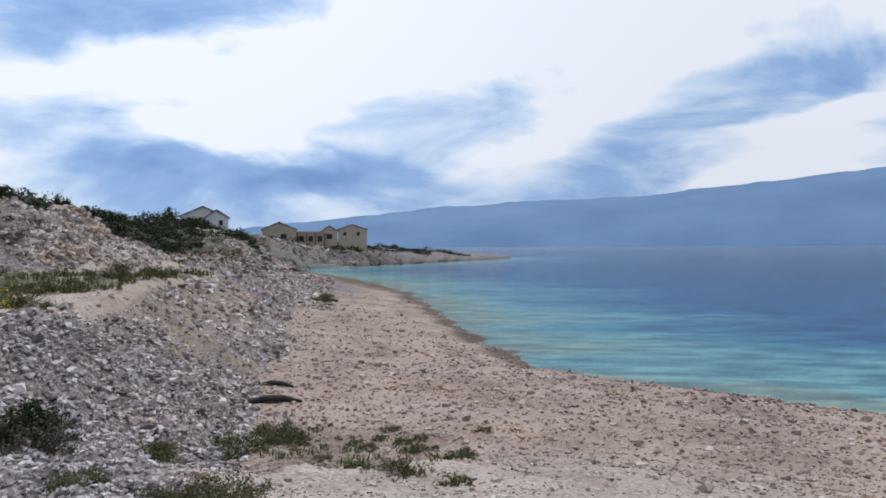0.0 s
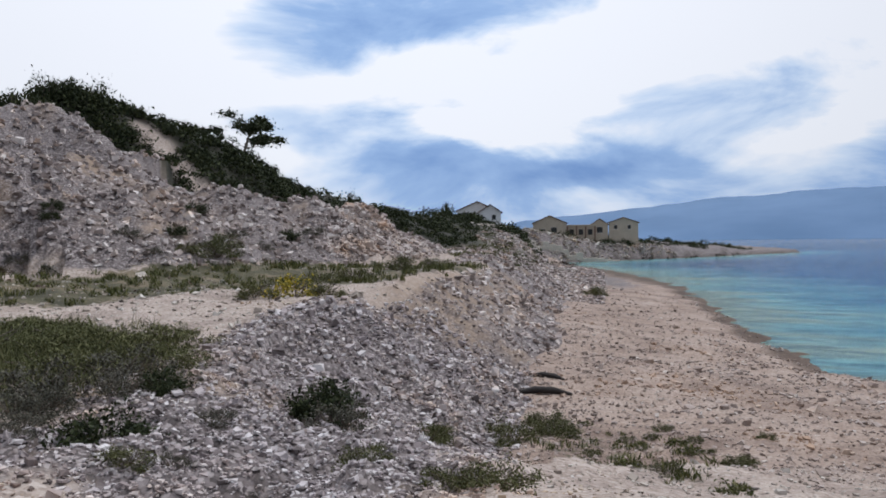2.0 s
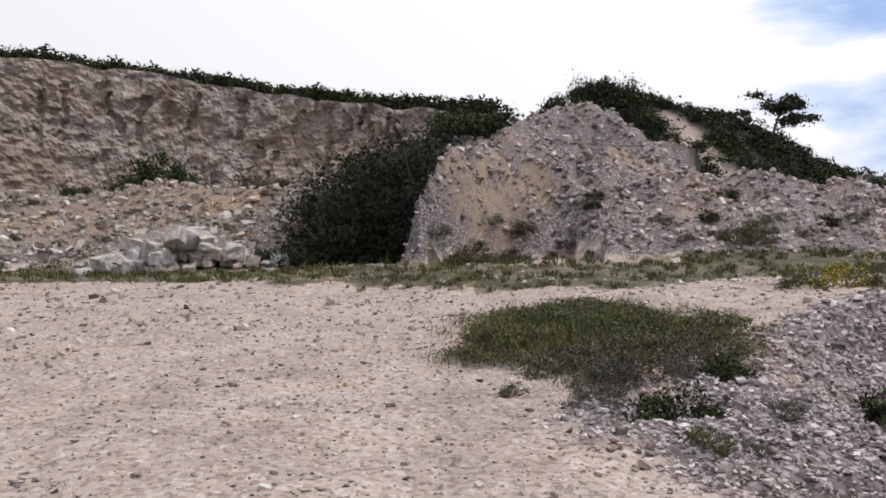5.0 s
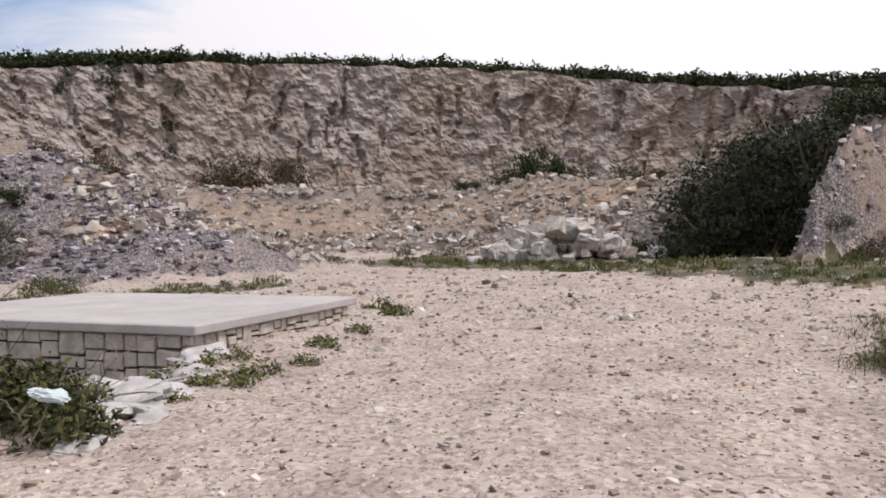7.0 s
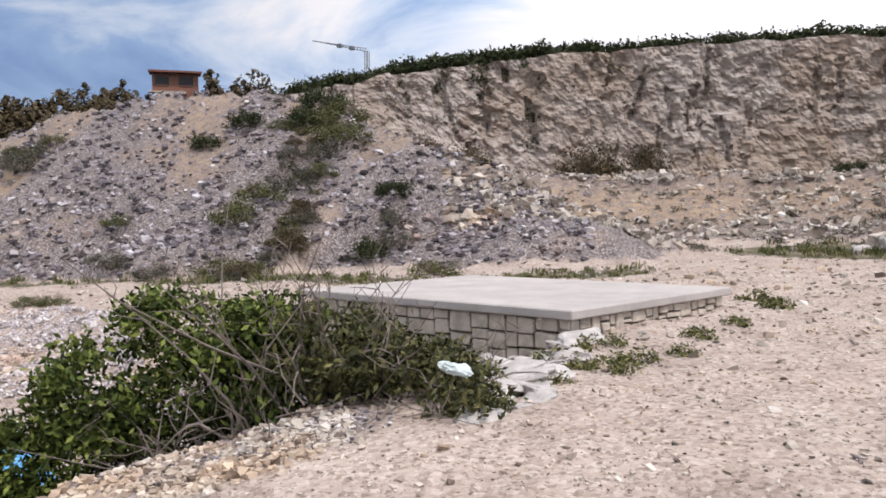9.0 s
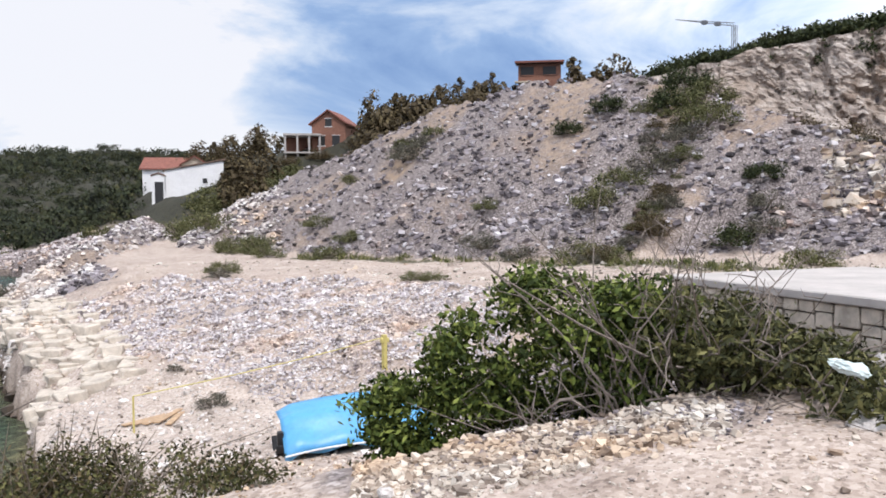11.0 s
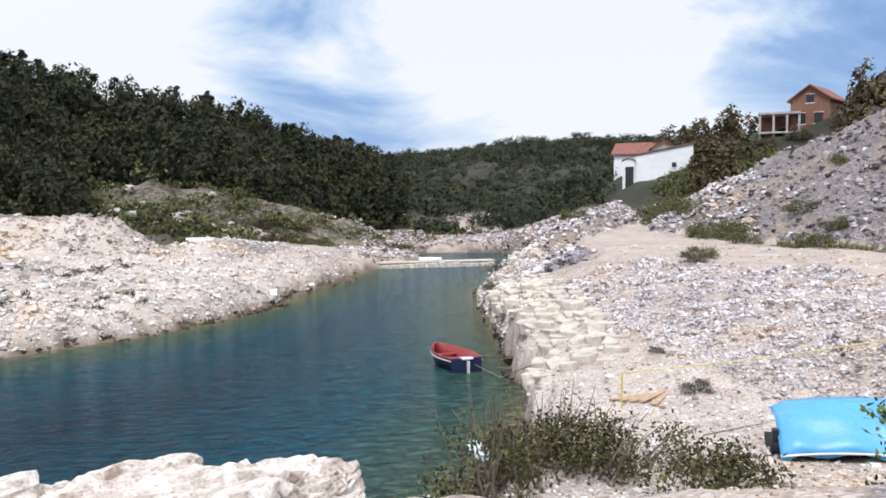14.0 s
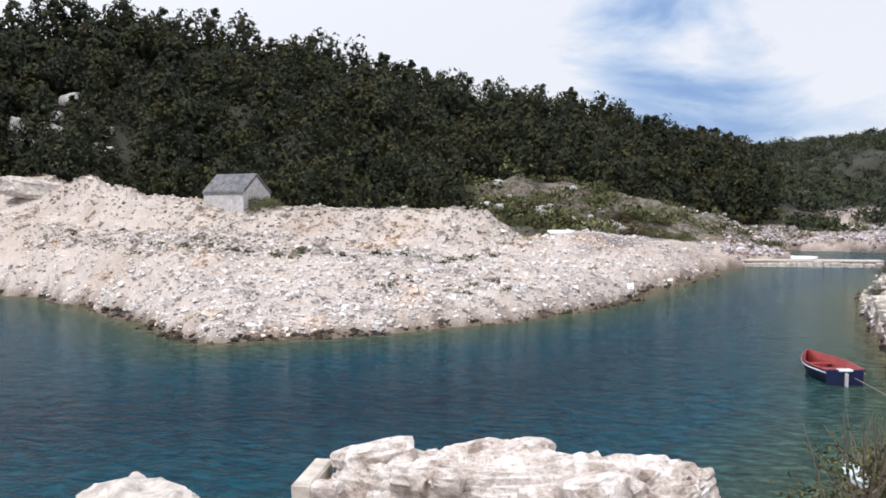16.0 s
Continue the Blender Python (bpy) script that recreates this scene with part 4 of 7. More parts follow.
def tube(points, radii, sides=5):
    """Vertices and quads of a tapered tube."""
    P = np.asarray(points, float)
    V, F = [], []
    for i, p in enumerate(P):
        t = P[min(i + 1, len(P) - 1)] - P[max(i - 1, 0)]
        t = t / (np.linalg.norm(t) + 1e-9)
        a = np.cross(t, (0.31, 0.95, 0.05))
        a /= np.linalg.norm(a) + 1e-9
        b = np.cross(t, a)
        for k in range(sides):
            w = 2 * math.pi * k / sides
            V.append(p + radii[i] * (a * math.cos(w) + b * math.sin(w)))
    for i in range(len(P) - 1):
        for k in range(sides):
            F.append((i * sides + k, i * sides + (k + 1) % sides, (i + 1) * sides + (k + 1) % sides, (i + 1) * sides + k))
    return np.array(V), np.array(F)


def join(pieces):
    V, F, n = [], [], 0
    for v, f in pieces:
        V.append(v)
        F.append(np.asarray(f) + n)
        n += len(v)
    return np.concatenate(V), np.concatenate(F)


RNG = np.random.default_rng(7)


def leaves(centres, size, flat=0.0, rng=RNG, up=None, simple=False, slim=0.45):
    """A pointed blade at each centre, turned at random."""
    n = len(centres)
    a = rng.normal(size=(n, 3))
    if flat:
        a[:, 2] *= 1 - flat
    if up is not None:
        a = a * 0.35 + np.array([0, 0, up])
    a /= np.linalg.norm(a, axis=1)[:, None]
    b = np.cross(a, rng.normal(size=(n, 3)))
    b /= np.linalg.norm(b, axis=1)[:, None] + 1e-9
    s = (size * rng.uniform(0.6, 1.35, n))[:, None]
    if simple:
        V = np.stack([centres - a * s, centres + b * s * 0.75, centres + a * s * 0.8 - b * s * 0.5], 1).reshape(-1, 3)
        return V, np.arange(3 * n).reshape(n, 3)
    V = np.stack([centres - a * s, centres + b * s * slim, centres + a * s, centres - b * s * slim], 1).reshape(-1, 3)
    F = np.arange(4 * n).reshape(n, 4)
    return V, F


def clump_points(n, clumps, rng, spread=0.22, lift=0.0, shell=0.55):
    """Points gathered in uneven clumps within a unit half ball over the ground."""
    c = rng.normal(size=(clumps, 3))
    c /= np.linalg.norm(c, axis=1)[:, None]
    c[:, 2] = np.abs(c[:, 2])
    c *= rng.uniform(shell, 1.0, clumps)[:, None]
    c[:, 2] = c[:, 2] * (1 - lift) + lift
    w = rng.uniform(0.5, 1.5, clumps)
    k = rng.choice(clumps, n, p=w / w.sum())
    p = c[k] + rng.normal(size=(n, 3)) * spread * rng.uniform(0.6, 1.2, clumps)[k][:, None] * np.array([1, 1, 0.75])
    p[:, 2] = np.maximum(p[:, 2], 0.02)
    return p


def shrub_template(name, mat, n, leaf, clumps, seed, label, category="shrub", twigs=9, wide=1.0, tall=0.75, twig_mat=None, spread=0.22, slim=0.45):
    """A shrub one metre in radius, standing at the origin: leaves and the stems that bear them."""
    rng = np.random.default_rng(seed)
    root = empty(name)
    p = clump_points(n, clumps, rng, spread) * np.array([wide, wide, tall])
    part("foliage", quads("foliage", *leaves(p, leaf, rng=rng, slim=slim), mat), mat, root)
    stems = []
    for k in range(twigs):
        a, r = rng.uniform(0, 6.28), rng.uniform(0.35, 0.95)
        tip = np.array([math.cos(a) * r * wide, math.sin(a) * r * wide, tall * rng.uniform(0.5, 0.95)])
        mid = tip * 0.5 + rng.normal(size=3) * 0.07
        stems.append(tube([(0, 0, -0.08), mid, tip], [0.03, 0.02, 0.006], 4))
    tagged(part("branchwork", quads("branchwork", *join(stems), twig_mat or M_BARK), M_BARK, root), kind="stuff")
    tagged(root, label, category)
    root.matrix_basis = pose(0, 0, -300)
    return root


def place(tpl, x, y, s, z=None, rz=None, squash=1.0, label="", group=""):
    z = gz(x, y) if z is None else z
    rz = RNG.uniform(0, 360) if rz is None else rz
    m = pose(x, y, z - 0.04 * s, 0, 0, rz) @ Matrix.Diagonal((s, s, s * squash, 1))
    ob = copy_thing(tpl, m)
    tagged(ob, label, group=group)
    return ob


def drop_template(tpl):
    for o in (*tpl.children_recursive, tpl):
        bpy.data.objects.remove(o)


# ---- cistern platform ----
def cistern_platform():
    ux, uy = -0.911, 0.412
    root = empty("cistern_platform", -11.6, -2.4, 0)
    root.matrix_basis = Matrix(((ux, -0.412, 0, -11.6), (uy, -0.911, 0, -2.4), (0, 0, 1, 0), (0, 0, 0, 1)))
    part("slab", boxes((-0.12, -0.12, 4.26, 4.7, 6.1, 4.4), bevel=0.02), M_CONCRETE, root, "pale weathered concrete slab")
    part("core", boxes((0.08, 0.08, 2.6, 4.5, 5.9, 4.26)), M_JOINT, root, "dark mortar joints")
    rng = random.Random(3)
    shapes = []
    for k in range(6):
        bm = bmesh.new()
        box(bm, -0.5, -0.5, -0.5, 0.5, 0.5, 0.5)
        for v in bm.verts:
            v.co += Vector((rng.uniform(-0.07, 0.07), rng.uniform(-0.05, 0.05), rng.uniform(-0.07, 0.07)))
        bmesh.ops.bevel(bm, geom=list(bm.edges), offset=0.07, segments=1, affect="EDGES")
        me = bpy.data.meshes.new("stone")
        bm.to_mesh(me)
        bm.free()
        me.materials.append(M_STONE_CREAM)
        shapes.append(me)

    def split(u0, v0, u1, v1, big):
        """Uneven squared stones: the face cut again and again."""
        w, h = u1 - u0, v1 - v0
        if w > big * rng.uniform(0.8, 1.5) and w > h * 0.9:
            c = u0 + w * rng.uniform(0.3, 0.7)
            return split(u0, v0, c, v1, big) + split(c, v0, u1, v1, big)
        if h > big * rng.uniform(0.5, 0.85):
            c = v0 + h * rng.uniform(0.35, 0.65)
            return split(u0, v0, u1, c, big) + split(u0, c, u1, v1, big)
        return [(u0, v0, u1, v1)]

    g = 0.032
    for u0, v0, u1, v1 in split(0, 3.2, 5.9, 4.26, 0.5):
        ob = part("stone", rng.choice(shapes), M_STONE_CREAM, root)
        ob.matrix_basis = Matrix.Translation((0.06 + rng.uniform(-0.015, 0.015), (u0 + u1) / 2, (v0 + v1) / 2)) @ Matrix.Diagonal((0.2, u1 - u0 - g, v1 - v0 - g, 1))
    for u0, v0, u1, v1 in split(0, 3.6, 4.5, 4.26, 0.36):
        ob = part("stone", rng.choice(shapes), M_STONE_CREAM, root)
        ob.matrix_basis = Matrix.Translation(((u0 + u1) / 2, 0.06 + rng.uniform(-0.02, 0.02), (v0 + v1) / 2)) @ Matrix.Diagonal((u1 - u0 - g, 0.2, v1 - v0 - g, 1))
    tagged(root, "stone-walled cistern with a flat pale concrete slab top", "cistern")


cistern_platform()


# ---- the moored rowing boat ----
def hull(length, beam, depth, sheer, rings_=13, sides=9):
    V = []
    for i in range(rings_):
        u = i / (rings_ - 1)
        w = beam / 2 * (1 - max(0, (u - 0.35) / 0.65) ** 2.2) * (0.86 + 0.14 * min(1, u / 0.35))
        top = depth + sheer * (u - 0.3) ** 2 * 1.6
        for k in range(sides):
            a = -1 + 2 * k / (sides - 1)
            V.append((math.copysign(abs(a) ** 0.6, a) * w, u * length, top * abs(a) ** 2.6 + 0.22 * depth * max(0, u - 0.6) * (1 - abs(a))))
    F = [(i * sides + k, i * sides + k + 1, (i + 1) * sides + k + 1, (i + 1) * sides + k) for i in range(rings_ - 1) for k in range(sides - 1)]
    return np.array(V), np.array(F), rings_, sides


def rowing_boat():
    root = empty("rowing_boat", -6.62, -25.75, -0.12, 190, 0.76)
    V, F, nr, ns = hull(3.5, 1.7, 0.74, 0.16)
    body = part("hull", quads("hull", V, F[:, ::-1], M_NAVY, True), M_NAVY, root, "dark navy painted hull")
    body.modifiers.new("thick", "SOLIDIFY").thickness = 0.03
    Vi = V * np.array([0.93, 0.97, 0.95]) + np.array([0, 0.05, 0.07])
    inner = part("lining", quads("lining", Vi, F, M_RED, True), M_RED, root, "red painted inside")
    inner.modifiers.new("thick", "SOLIDIFY").thickness = 0.01
    side = [tube([V[i * ns + k] + np.array([0, 0, 0.01]) for i in range(nr)], [0.035] * nr, 5) for k in (0, ns - 1)]
    part("gunwale", quads("gunwale", *join(side), M_RED, True), M_RED, root)
    band = [tube([V[i * ns + k] * np.array([1.01, 1, 1]) - np.array([0, 0, 0.1]) for i in range(nr)], [0.03] * nr, 5) for k in (0, ns - 1)]
    part("rubbing_band", quads("rubbing_band", *join(band), M_PAINT, True), M_PAINT, root, "white rubbing band")
    part("transom", boxes((-0.7, -0.03, 0.12, 0.7, 0.03, 0.78), bevel=0.02), M_NAVY, root)
    for y in (0.25, 1.25, 2.25):
        part("thwart", boxes((-0.62 + 0.1 * (y > 2), y, 0.5, 0.62 - 0.1 * (y > 2), y + 0.26, 0.54), bevel=0.01), M_PAINT if y < 1 else M_RED, root)
    part("rudder", boxes((-0.03, -0.26, 0.0, 0.03, -0.04, 0.66), bevel=0.015), M_PAINT, root, "white rudder blade")
    part("tiller", boxes((-0.25, -0.1, 0.7, 0.28, 0.2, 0.78), bevel=0.02), M_PAINT, root)
    tagged(root, "small wooden rowing boat, navy hull and red inside, afloat", "boat")
    line = new("mooring_line", quads("mooring_line", *tube([(-6.8, -25.4, 0.3), (-7.3, -24.2, 0.12), (-8.0, -22.6, 0.9)], [0.015] * 3, 4), M_TWIG))
    tagged(line, "thin grey mooring rope from the boat to the bank", "rope")


rowing_boat()


# ---- covered skiff in the yard ----
def covered_skiff():
    z0 = gz(-9.5, -11.6)
    root = empty("covered_skiff", -9.5, -11.6, z0, -26, 0.76)
    n, m = 34, 18
    U, W = np.meshgrid(np.linspace(0, 1, n), np.linspace(0, 1, m), indexing="ij")
    X = 1.75 - 3.6 * U
    Y = 0.75 - 1.75 * W
    Z = 0.02 + 0.94 * np.sin(np.clip(W * 1.15 + 0.12, 0, 1) * math.pi * 0.56) - 0.15 * np.abs(U - 0.5) ** 2 * 4
    Z = Z + 0.05 * np.sin(U * 19 + W * 4) * (1 - W) + 0.03 * np.sin(W * 17 + U * 5)
    Z = np.where(W < 0.05, Z - 0.1, Z) - 0.12 * np.exp(-(U / 0.06) ** 2) - 0.2 * np.exp(-((1 - U) / 0.05) ** 2)
    idx = np.arange(n * m).reshape(n, m)
    F = np.stack([idx[:-1, :-1], idx[1:, :-1], idx[1:, 1:], idx[:-1, 1:]], -1).reshape(-1, 4)
    c = part("cover", quads("cover", np.stack([X, Y, Z], -1).reshape(-1, 3), F, M_BLUE, True), M_BLUE, root, "bright blue tarpaulin, slightly wrinkled")
    c.modifiers.new("thick", "SOLIDIFY").thickness = 0.012
    V, Fh, *_ = hull(3.4, 1.0, 0.26, 0.05)
    h = part("hull", quads("hull", V[:, [1, 0, 2]] * np.array([-1, 1, 1]) + np.array([1.9, 0.0, -0.04]), Fh, M_BLACK, True), M_BLACK, root, "dark hull under the cover")
    h.modifiers.new("thick", "SOLIDIFY").thickness = 0.03
    part("bracket", boxes((1.72, 0.2, 0.1, 1.86, 0.34, 0.5), bevel=0.02), M_BLACK, root, "black outboard bracket")
    part("hem", quads("hem", *tube([(1.75 - 3.6 * u, 0.77, 0.2 - 0.15 * (u - 0.5) ** 2 * 4) for u in np.linspace(0, 1, 12)], [0.025] * 12, 5), M_PAINT), M_PAINT, root)
    tagged(root, "small boat ashore under a bright blue tarpaulin", "boat")


covered_skiff()


def yellow_frame():
    root = empty("yellow_frame")
    a, b = (-7.3, -15.8), (-12.1, -13.8)
    za, zb = gz(*a), gz(*b)
    part("post", quads("post", *tube([(*a, za - 0.1), (*a, za + 0.72)], [0.02, 0.02], 6), M_YELLOW), M_YELLOW, root)
    part("post", boxes((b[0] - 0.05, b[1] - 0.05, zb - 0.1, b[0] + 0.05, b[1] + 0.05, zb + 0.78), (b[0] - 0.12, b[1] - 0.04, zb + 0.6, b[0] + 0.1, b[1] + 0.04, zb + 0.7), bevel=0.01), M_YELLOW, root)
    pts = [(a[0] + (b[0] - a[0]) * u, a[1] + (b[1] - a[1]) * u, za + 0.72 + (zb + 0.72 - za - 0.72) * u - 0.05 * math.sin(math.pi * u)) for u in np.linspace(0, 1, 9)]
    part("rope", quads("rope", *tube(pts, [0.012] * 9, 4), M_YELLOW), M_YELLOW, root)
    tagged(root, "pair of yellow posts with a yellow line between", "barrier")
    # boards added in place of a tan patch of stones
    for k in range(5):
        x, y = -8.0 - 0.1 * k, -16.7 + 0.12 * k
        me = bpy.data.meshes.new("board")
        bm = boxes((-0.6, -0.07, 0, 0.6, 0.07, 0.03), bevel=0.006)
        bm.to_mesh(me)
        bm.free()
        me.materials.append(M_TAN_PATCH)
        ob = new("board", me)
        ob.matrix_basis = pose(x, y, gz(x, y) + 0.02 + 0.03 * (k % 2), 0, 0, 12 + 9 * k)
        tagged(ob, "tan board standing in for a patch of brown stones", "board", group="boards on the gravel")


yellow_frame()


# ---- jetty ----
def jetty():
    root = empty("jetty")
    rng = random.Random(9)
    part("deck", boxes((-19.6, -67.0, 0.36, -9.6, -65.8, 0.5), bevel=0.03), M_STONE_CREAM, root)
    s = -19.6
    while s < -9.7:
        w = rng.uniform(0.4, 0.9)
        for y0, y1 in ((-65.86, -65.5), (-67.2, -66.94)):
            part("stone", boxes((s, y0, -0.6, min(s + w - 0.03, -9.6), y1, 0.34 + rng.uniform(-0.06, 0.1)), bevel=0.05), M_STONE_WHITE, root)
        s += w
    tagged(root, "low rough stone jetty running into the inlet", "jetty")
    d = empty("upturned_dinghy", -17.5, -73.5, 0.25, 80)
    V, F, *_ = hull(3.2, 1.4, 0.5, 0.1)
    b = part("hull", quads("hull", V * np.array([1, 1, -1]) + np.array([0, 0, 0.5]), F, M_PAINT, True), M_PAINT, d)
    b.modifiers.new("thick", "SOLIDIFY").thickness = 0.03
    tagged(d, "white dinghy lying upside down on the stone jetty", "boat")
    d.matrix_basis = pose(-13.2, -66.4, 0.5, 0, 0, 82) @ Matrix.Scale(0.6, 4)
    e = copy_thing(d, pose(4.6, -58.4, gz(3.4, -58.4), 0, 0, 92))
    tagged(e, "white dinghy upside down on the grassy far bank", "boat")


jetty()


# ---- houses ----
def house(name, label, x, y, z, rz, w, d, h, rise, wall, roof, windows=(), gable=True, overhang=0.35, doors=()):
    """Walls, a pitched roof and openings; the front faces -y before the turn."""
    root = empty(name, x, y, z, rz)
    bm = bmesh.new()
    vs = [bm.verts.new(c) for c in ((-w / 2, -d / 2, -4.0), (w / 2, -d / 2, -4.0), (w / 2, d / 2, -4.0), (-w / 2, d / 2, -4.0),
                                    (-w / 2, -d / 2, h), (w / 2, -d / 2, h), (w / 2, d / 2, h), (-w / 2, d / 2, h), (0, -d / 2, h + rise), (0, d / 2, h + rise))]
    for f in ((0, 1, 5, 8, 4), (2, 3, 7, 9, 6), (1, 2, 6, 5), (3, 0, 4, 7)):
        bm.faces.new([vs[i] for i in f])
    walls = part("wall", bm, wall, root)
    t, o = 0.18, overhang
    k = rise / (w / 2)
    bm = bmesh.new()
    for s in (-1, 1):
        P = [(0, -d / 2 - o, h + rise + 0.02), (s * (w / 2 + o), -d / 2 - o, h - k * o + 0.02), (s * (w / 2 + o), d / 2 + o, h - k * o + 0.02), (0, d / 2 + o, h + rise + 0.02)]
        lo = [bm.verts.new(p) for p in P]
        hi = [bm.verts.new((p[0], p[1], p[2] + t)) for p in P]
        bm.faces.new(lo)
        bm.faces.new(hi[::-1])
        for i in range(4):
            bm.faces.new((lo[i], lo[(i + 1) % 4], hi[(i + 1) % 4], hi[i]))
    bmesh.ops.recalc_face_normals(bm, faces=bm.faces)
    part("roof", bm, roof, root)
    for wx, wz, ww, wh in windows:
        win = part("window", boxes((wx - ww / 2, -d / 2 - 0.03, wz, wx + ww / 2, -d / 2 + 0.02, wz + wh)), M_DARK, root)
        part("sill", boxes((wx - ww / 2 - 0.08, -d / 2 - 0.06, wz - 0.1, wx + ww / 2 + 0.08, -d / 2 - 0.005, wz)), M_PAINT, win)
        part("lintel", boxes((wx - ww / 2 - 0.08, -d / 2 - 0.05, wz + wh, wx + ww / 2 + 0.08, -d / 2 - 0.005, wz + wh + 0.07)), M_PAINT, win)
    tagged(root, label, "house")
    return root


def at(az, d):
    return polar(az, d)


x, y = at(21.8, 180)
house("house", "white house with a low grey-tiled double gable", x, y, 9.2, 22, 8.6, 8, 2.9, 1.9, M_WHITE, M_ROOF_DARK, [(1.6, 1.2, 0.9, 1.1), (-2.0, 1.2, 0.9, 1.1)])
x, y = at(20.9, 176)
house("house", "white house wing with a low grey-tiled gable", x, y, 9.0, 22, 4.6, 5, 2.7, 1.5, M_WHITE, M_ROOF_DARK, [(0.8, 1.1, 0.8, 1.0)])
x, y = at(16.75, 232)
house("house", "cream stone house with a dark tiled gable roof", x, y, 6.7, 17, 9.2, 9, 3.6, 2.0, M_CREAM, M_ROOF_DARK, [(-1.8, 0.6, 1.1, 1.3), (1.2, 0.2, 1.6, 2.2)])
x, y = at(11.7, 241)
house("house", "cream stone house with a low tiled roof", x, y, 6.0, 12, 8.2, 8, 4.4, 1.4, M_CREAM, M_ROOF_DARK, [(-2.2, 2.6, 0.9, 1.1), (1.6, 2.6, 0.9, 1.1)])
x, y = at(13.3, 240)
house("house", "small house with a dark pitched roof", x, y, 6.6, 13, 4.6, 6, 3.4, 1.5, M_CREAM, M_ROOF_DARK, [(0, 1.0, 1.6, 1.6)])


def terrace_wing():
    x, y = at(14.6, 236)
    root = empty("terrace_wing", x, y, 6.6, 15)
    part("wall", boxes((-4.2, 0.2, -4.0, 4.2, 3.4, 2.9)), M_CREAM, root)
    part("parapet", boxes((-4.3, -0.1, 2.9, 4.3, 3.5, 3.35), bevel=0.03), M_CREAM, root)
    for k in range(4):
        part("column", boxes((-4.0 + 2.6 * k, -0.1, -1.5, -3.6 + 2.6 * k, 0.196, 2.896)), M_ROOF_DARK, root)
    for k in range(3):
        part("window", boxes((-3.2 + 2.6 * k, 0.1, 0.4, -1.9 + 2.6 * k, 0.197, 2.0)), M_DARK, root)
    tagged(root, "flat-roofed cream terrace wing with dark columns", "house")


terrace_wing()


def terrace_wall(name, label, line, low, high):
    """A dry-stone wall along a line of bearings and distances, in uneven lengths."""
    root = empty(name)
    rng = random.Random(17)
    pts = []
    for (a0, d0), (a1, d1) in zip(line, line[1:]):
        n = max(2, int(abs(a1 - a0) / 0.45))
        pts += [(a0 + (a1 - a0) * k / n, d0 + (d1 - d0) * k / n) for k in range(n)]
    pts.append(line[-1])
    for p, q in zip(pts, pts[1:]):
        (x0, y0), (x1, y1) = at(*p), at(*q)
        w = math.dist((x0, y0), (x1, y1))
        xm, ym = (x0 + x1) / 2, (y0 + y1) / 2
        ob = part("stretch", boxes((-w / 2 - 0.05, -0.35, low, w / 2 + 0.05, 0.35, high + rng.uniform(-0.25, 0.15)), bevel=0.08), M_STONE_CREAM, root)
        ob.matrix_basis = pose(xm, ym, gz(xm, ym), 0, rng.uniform(-2, 2), math.degrees(math.atan2(y1 - y0, x1 - x0)))
    tagged(root, label, "wall")


terrace_wall("terrace_wall", "long dry-stone terrace wall below the seaside houses", [(12.0, 214), (15, 206), (19.6, 196)], -0.6, 1.5)
terrace_wall("terrace_wall", "short dry-stone terrace wall above the shore", [(17.5, 178), (22.5, 150)], -0.5, 0.9)


def white_house():
    """Tall bare gable wall under one slope, with a small dark window."""
    x, y = at(151.9, 106)
    root = empty("house", x, y, 6.0, 151.9)
    bm = bmesh.new()
    for yy in (0, 7):
        for p in ((-3.55, -1.5), (3.55, -1.5), (3.55, 6.2), (-3.55, 4.9)):
            bm.verts.new((p[0], yy, p[1]))
    bm.verts.ensure_lookup_table()
    for f in ((0, 1, 2, 3), (7, 6, 5, 4), (0, 3, 7, 4), (1, 5, 6, 2), (3, 2, 6, 7)):
        bm.faces.new([bm.verts[i] for i in f])
    part("wall", bm, M_WHITE, root)
    bm = boxes((-3.75, -0.2, 4.98, 3.75, 7.2, 5.12))
    for v in bm.verts:
        v.co.z += (v.co.x + 3.55) * 1.3 / 7.1
    part("roof", bm, M_ROOF_DARK, root)
    win = part("window", boxes((1.0, -0.03, 3.4, 1.55, 0.02, 4.0)), M_DARK, root)
    part("sill", boxes((0.92, -0.08, 3.3, 1.63, -0.005, 3.395)), M_PAINT, win)
    tagged(root, "tall bare white rendered house with one small window", "house")


white_house()
x, y = at(154.15, 107)
lean = house("shed", "dark open lean-to beside a white house", x, y, 5.9, 152, 1.5, 4, 4.3, 0.3, M_WHITE, M_ROOF_DARK, [(0.1, 0.0, 1.0, 3.6)], overhang=0.1)
tagged(lean, category="shed")
x, y = at(153.6, 119)
house("house", "house with a bright red clay tile roof", x, y, 8.7, 153 + 80, 6.0, 5.4, 3.0, 1.5, M_WHITE, M_ROOF, [(0, 1.0, 0.9, 1.0)])
x, y = at(151.9, 116)
house("house", "small house with a red clay tile roof", x, y, 9.3, 153, 3.2, 4, 2.9, 1.0, M_CREAM, M_ROOF, [(0, 1.4, 0.7, 0.8)])
x, y = at(142.4, 111)
house("house", "unfinished house of red hollow clay blocks with gable", x, y, 13.9, 142.4 - 18, 4.6, 6, 3.4, 1.6, M_BRICK, M_ROOF, [(-1.0, 0.5, 1.0, 1.3), (1.0, 0.5, 1.0, 1.3), (0, 3.0, 0.9, 1.0)])


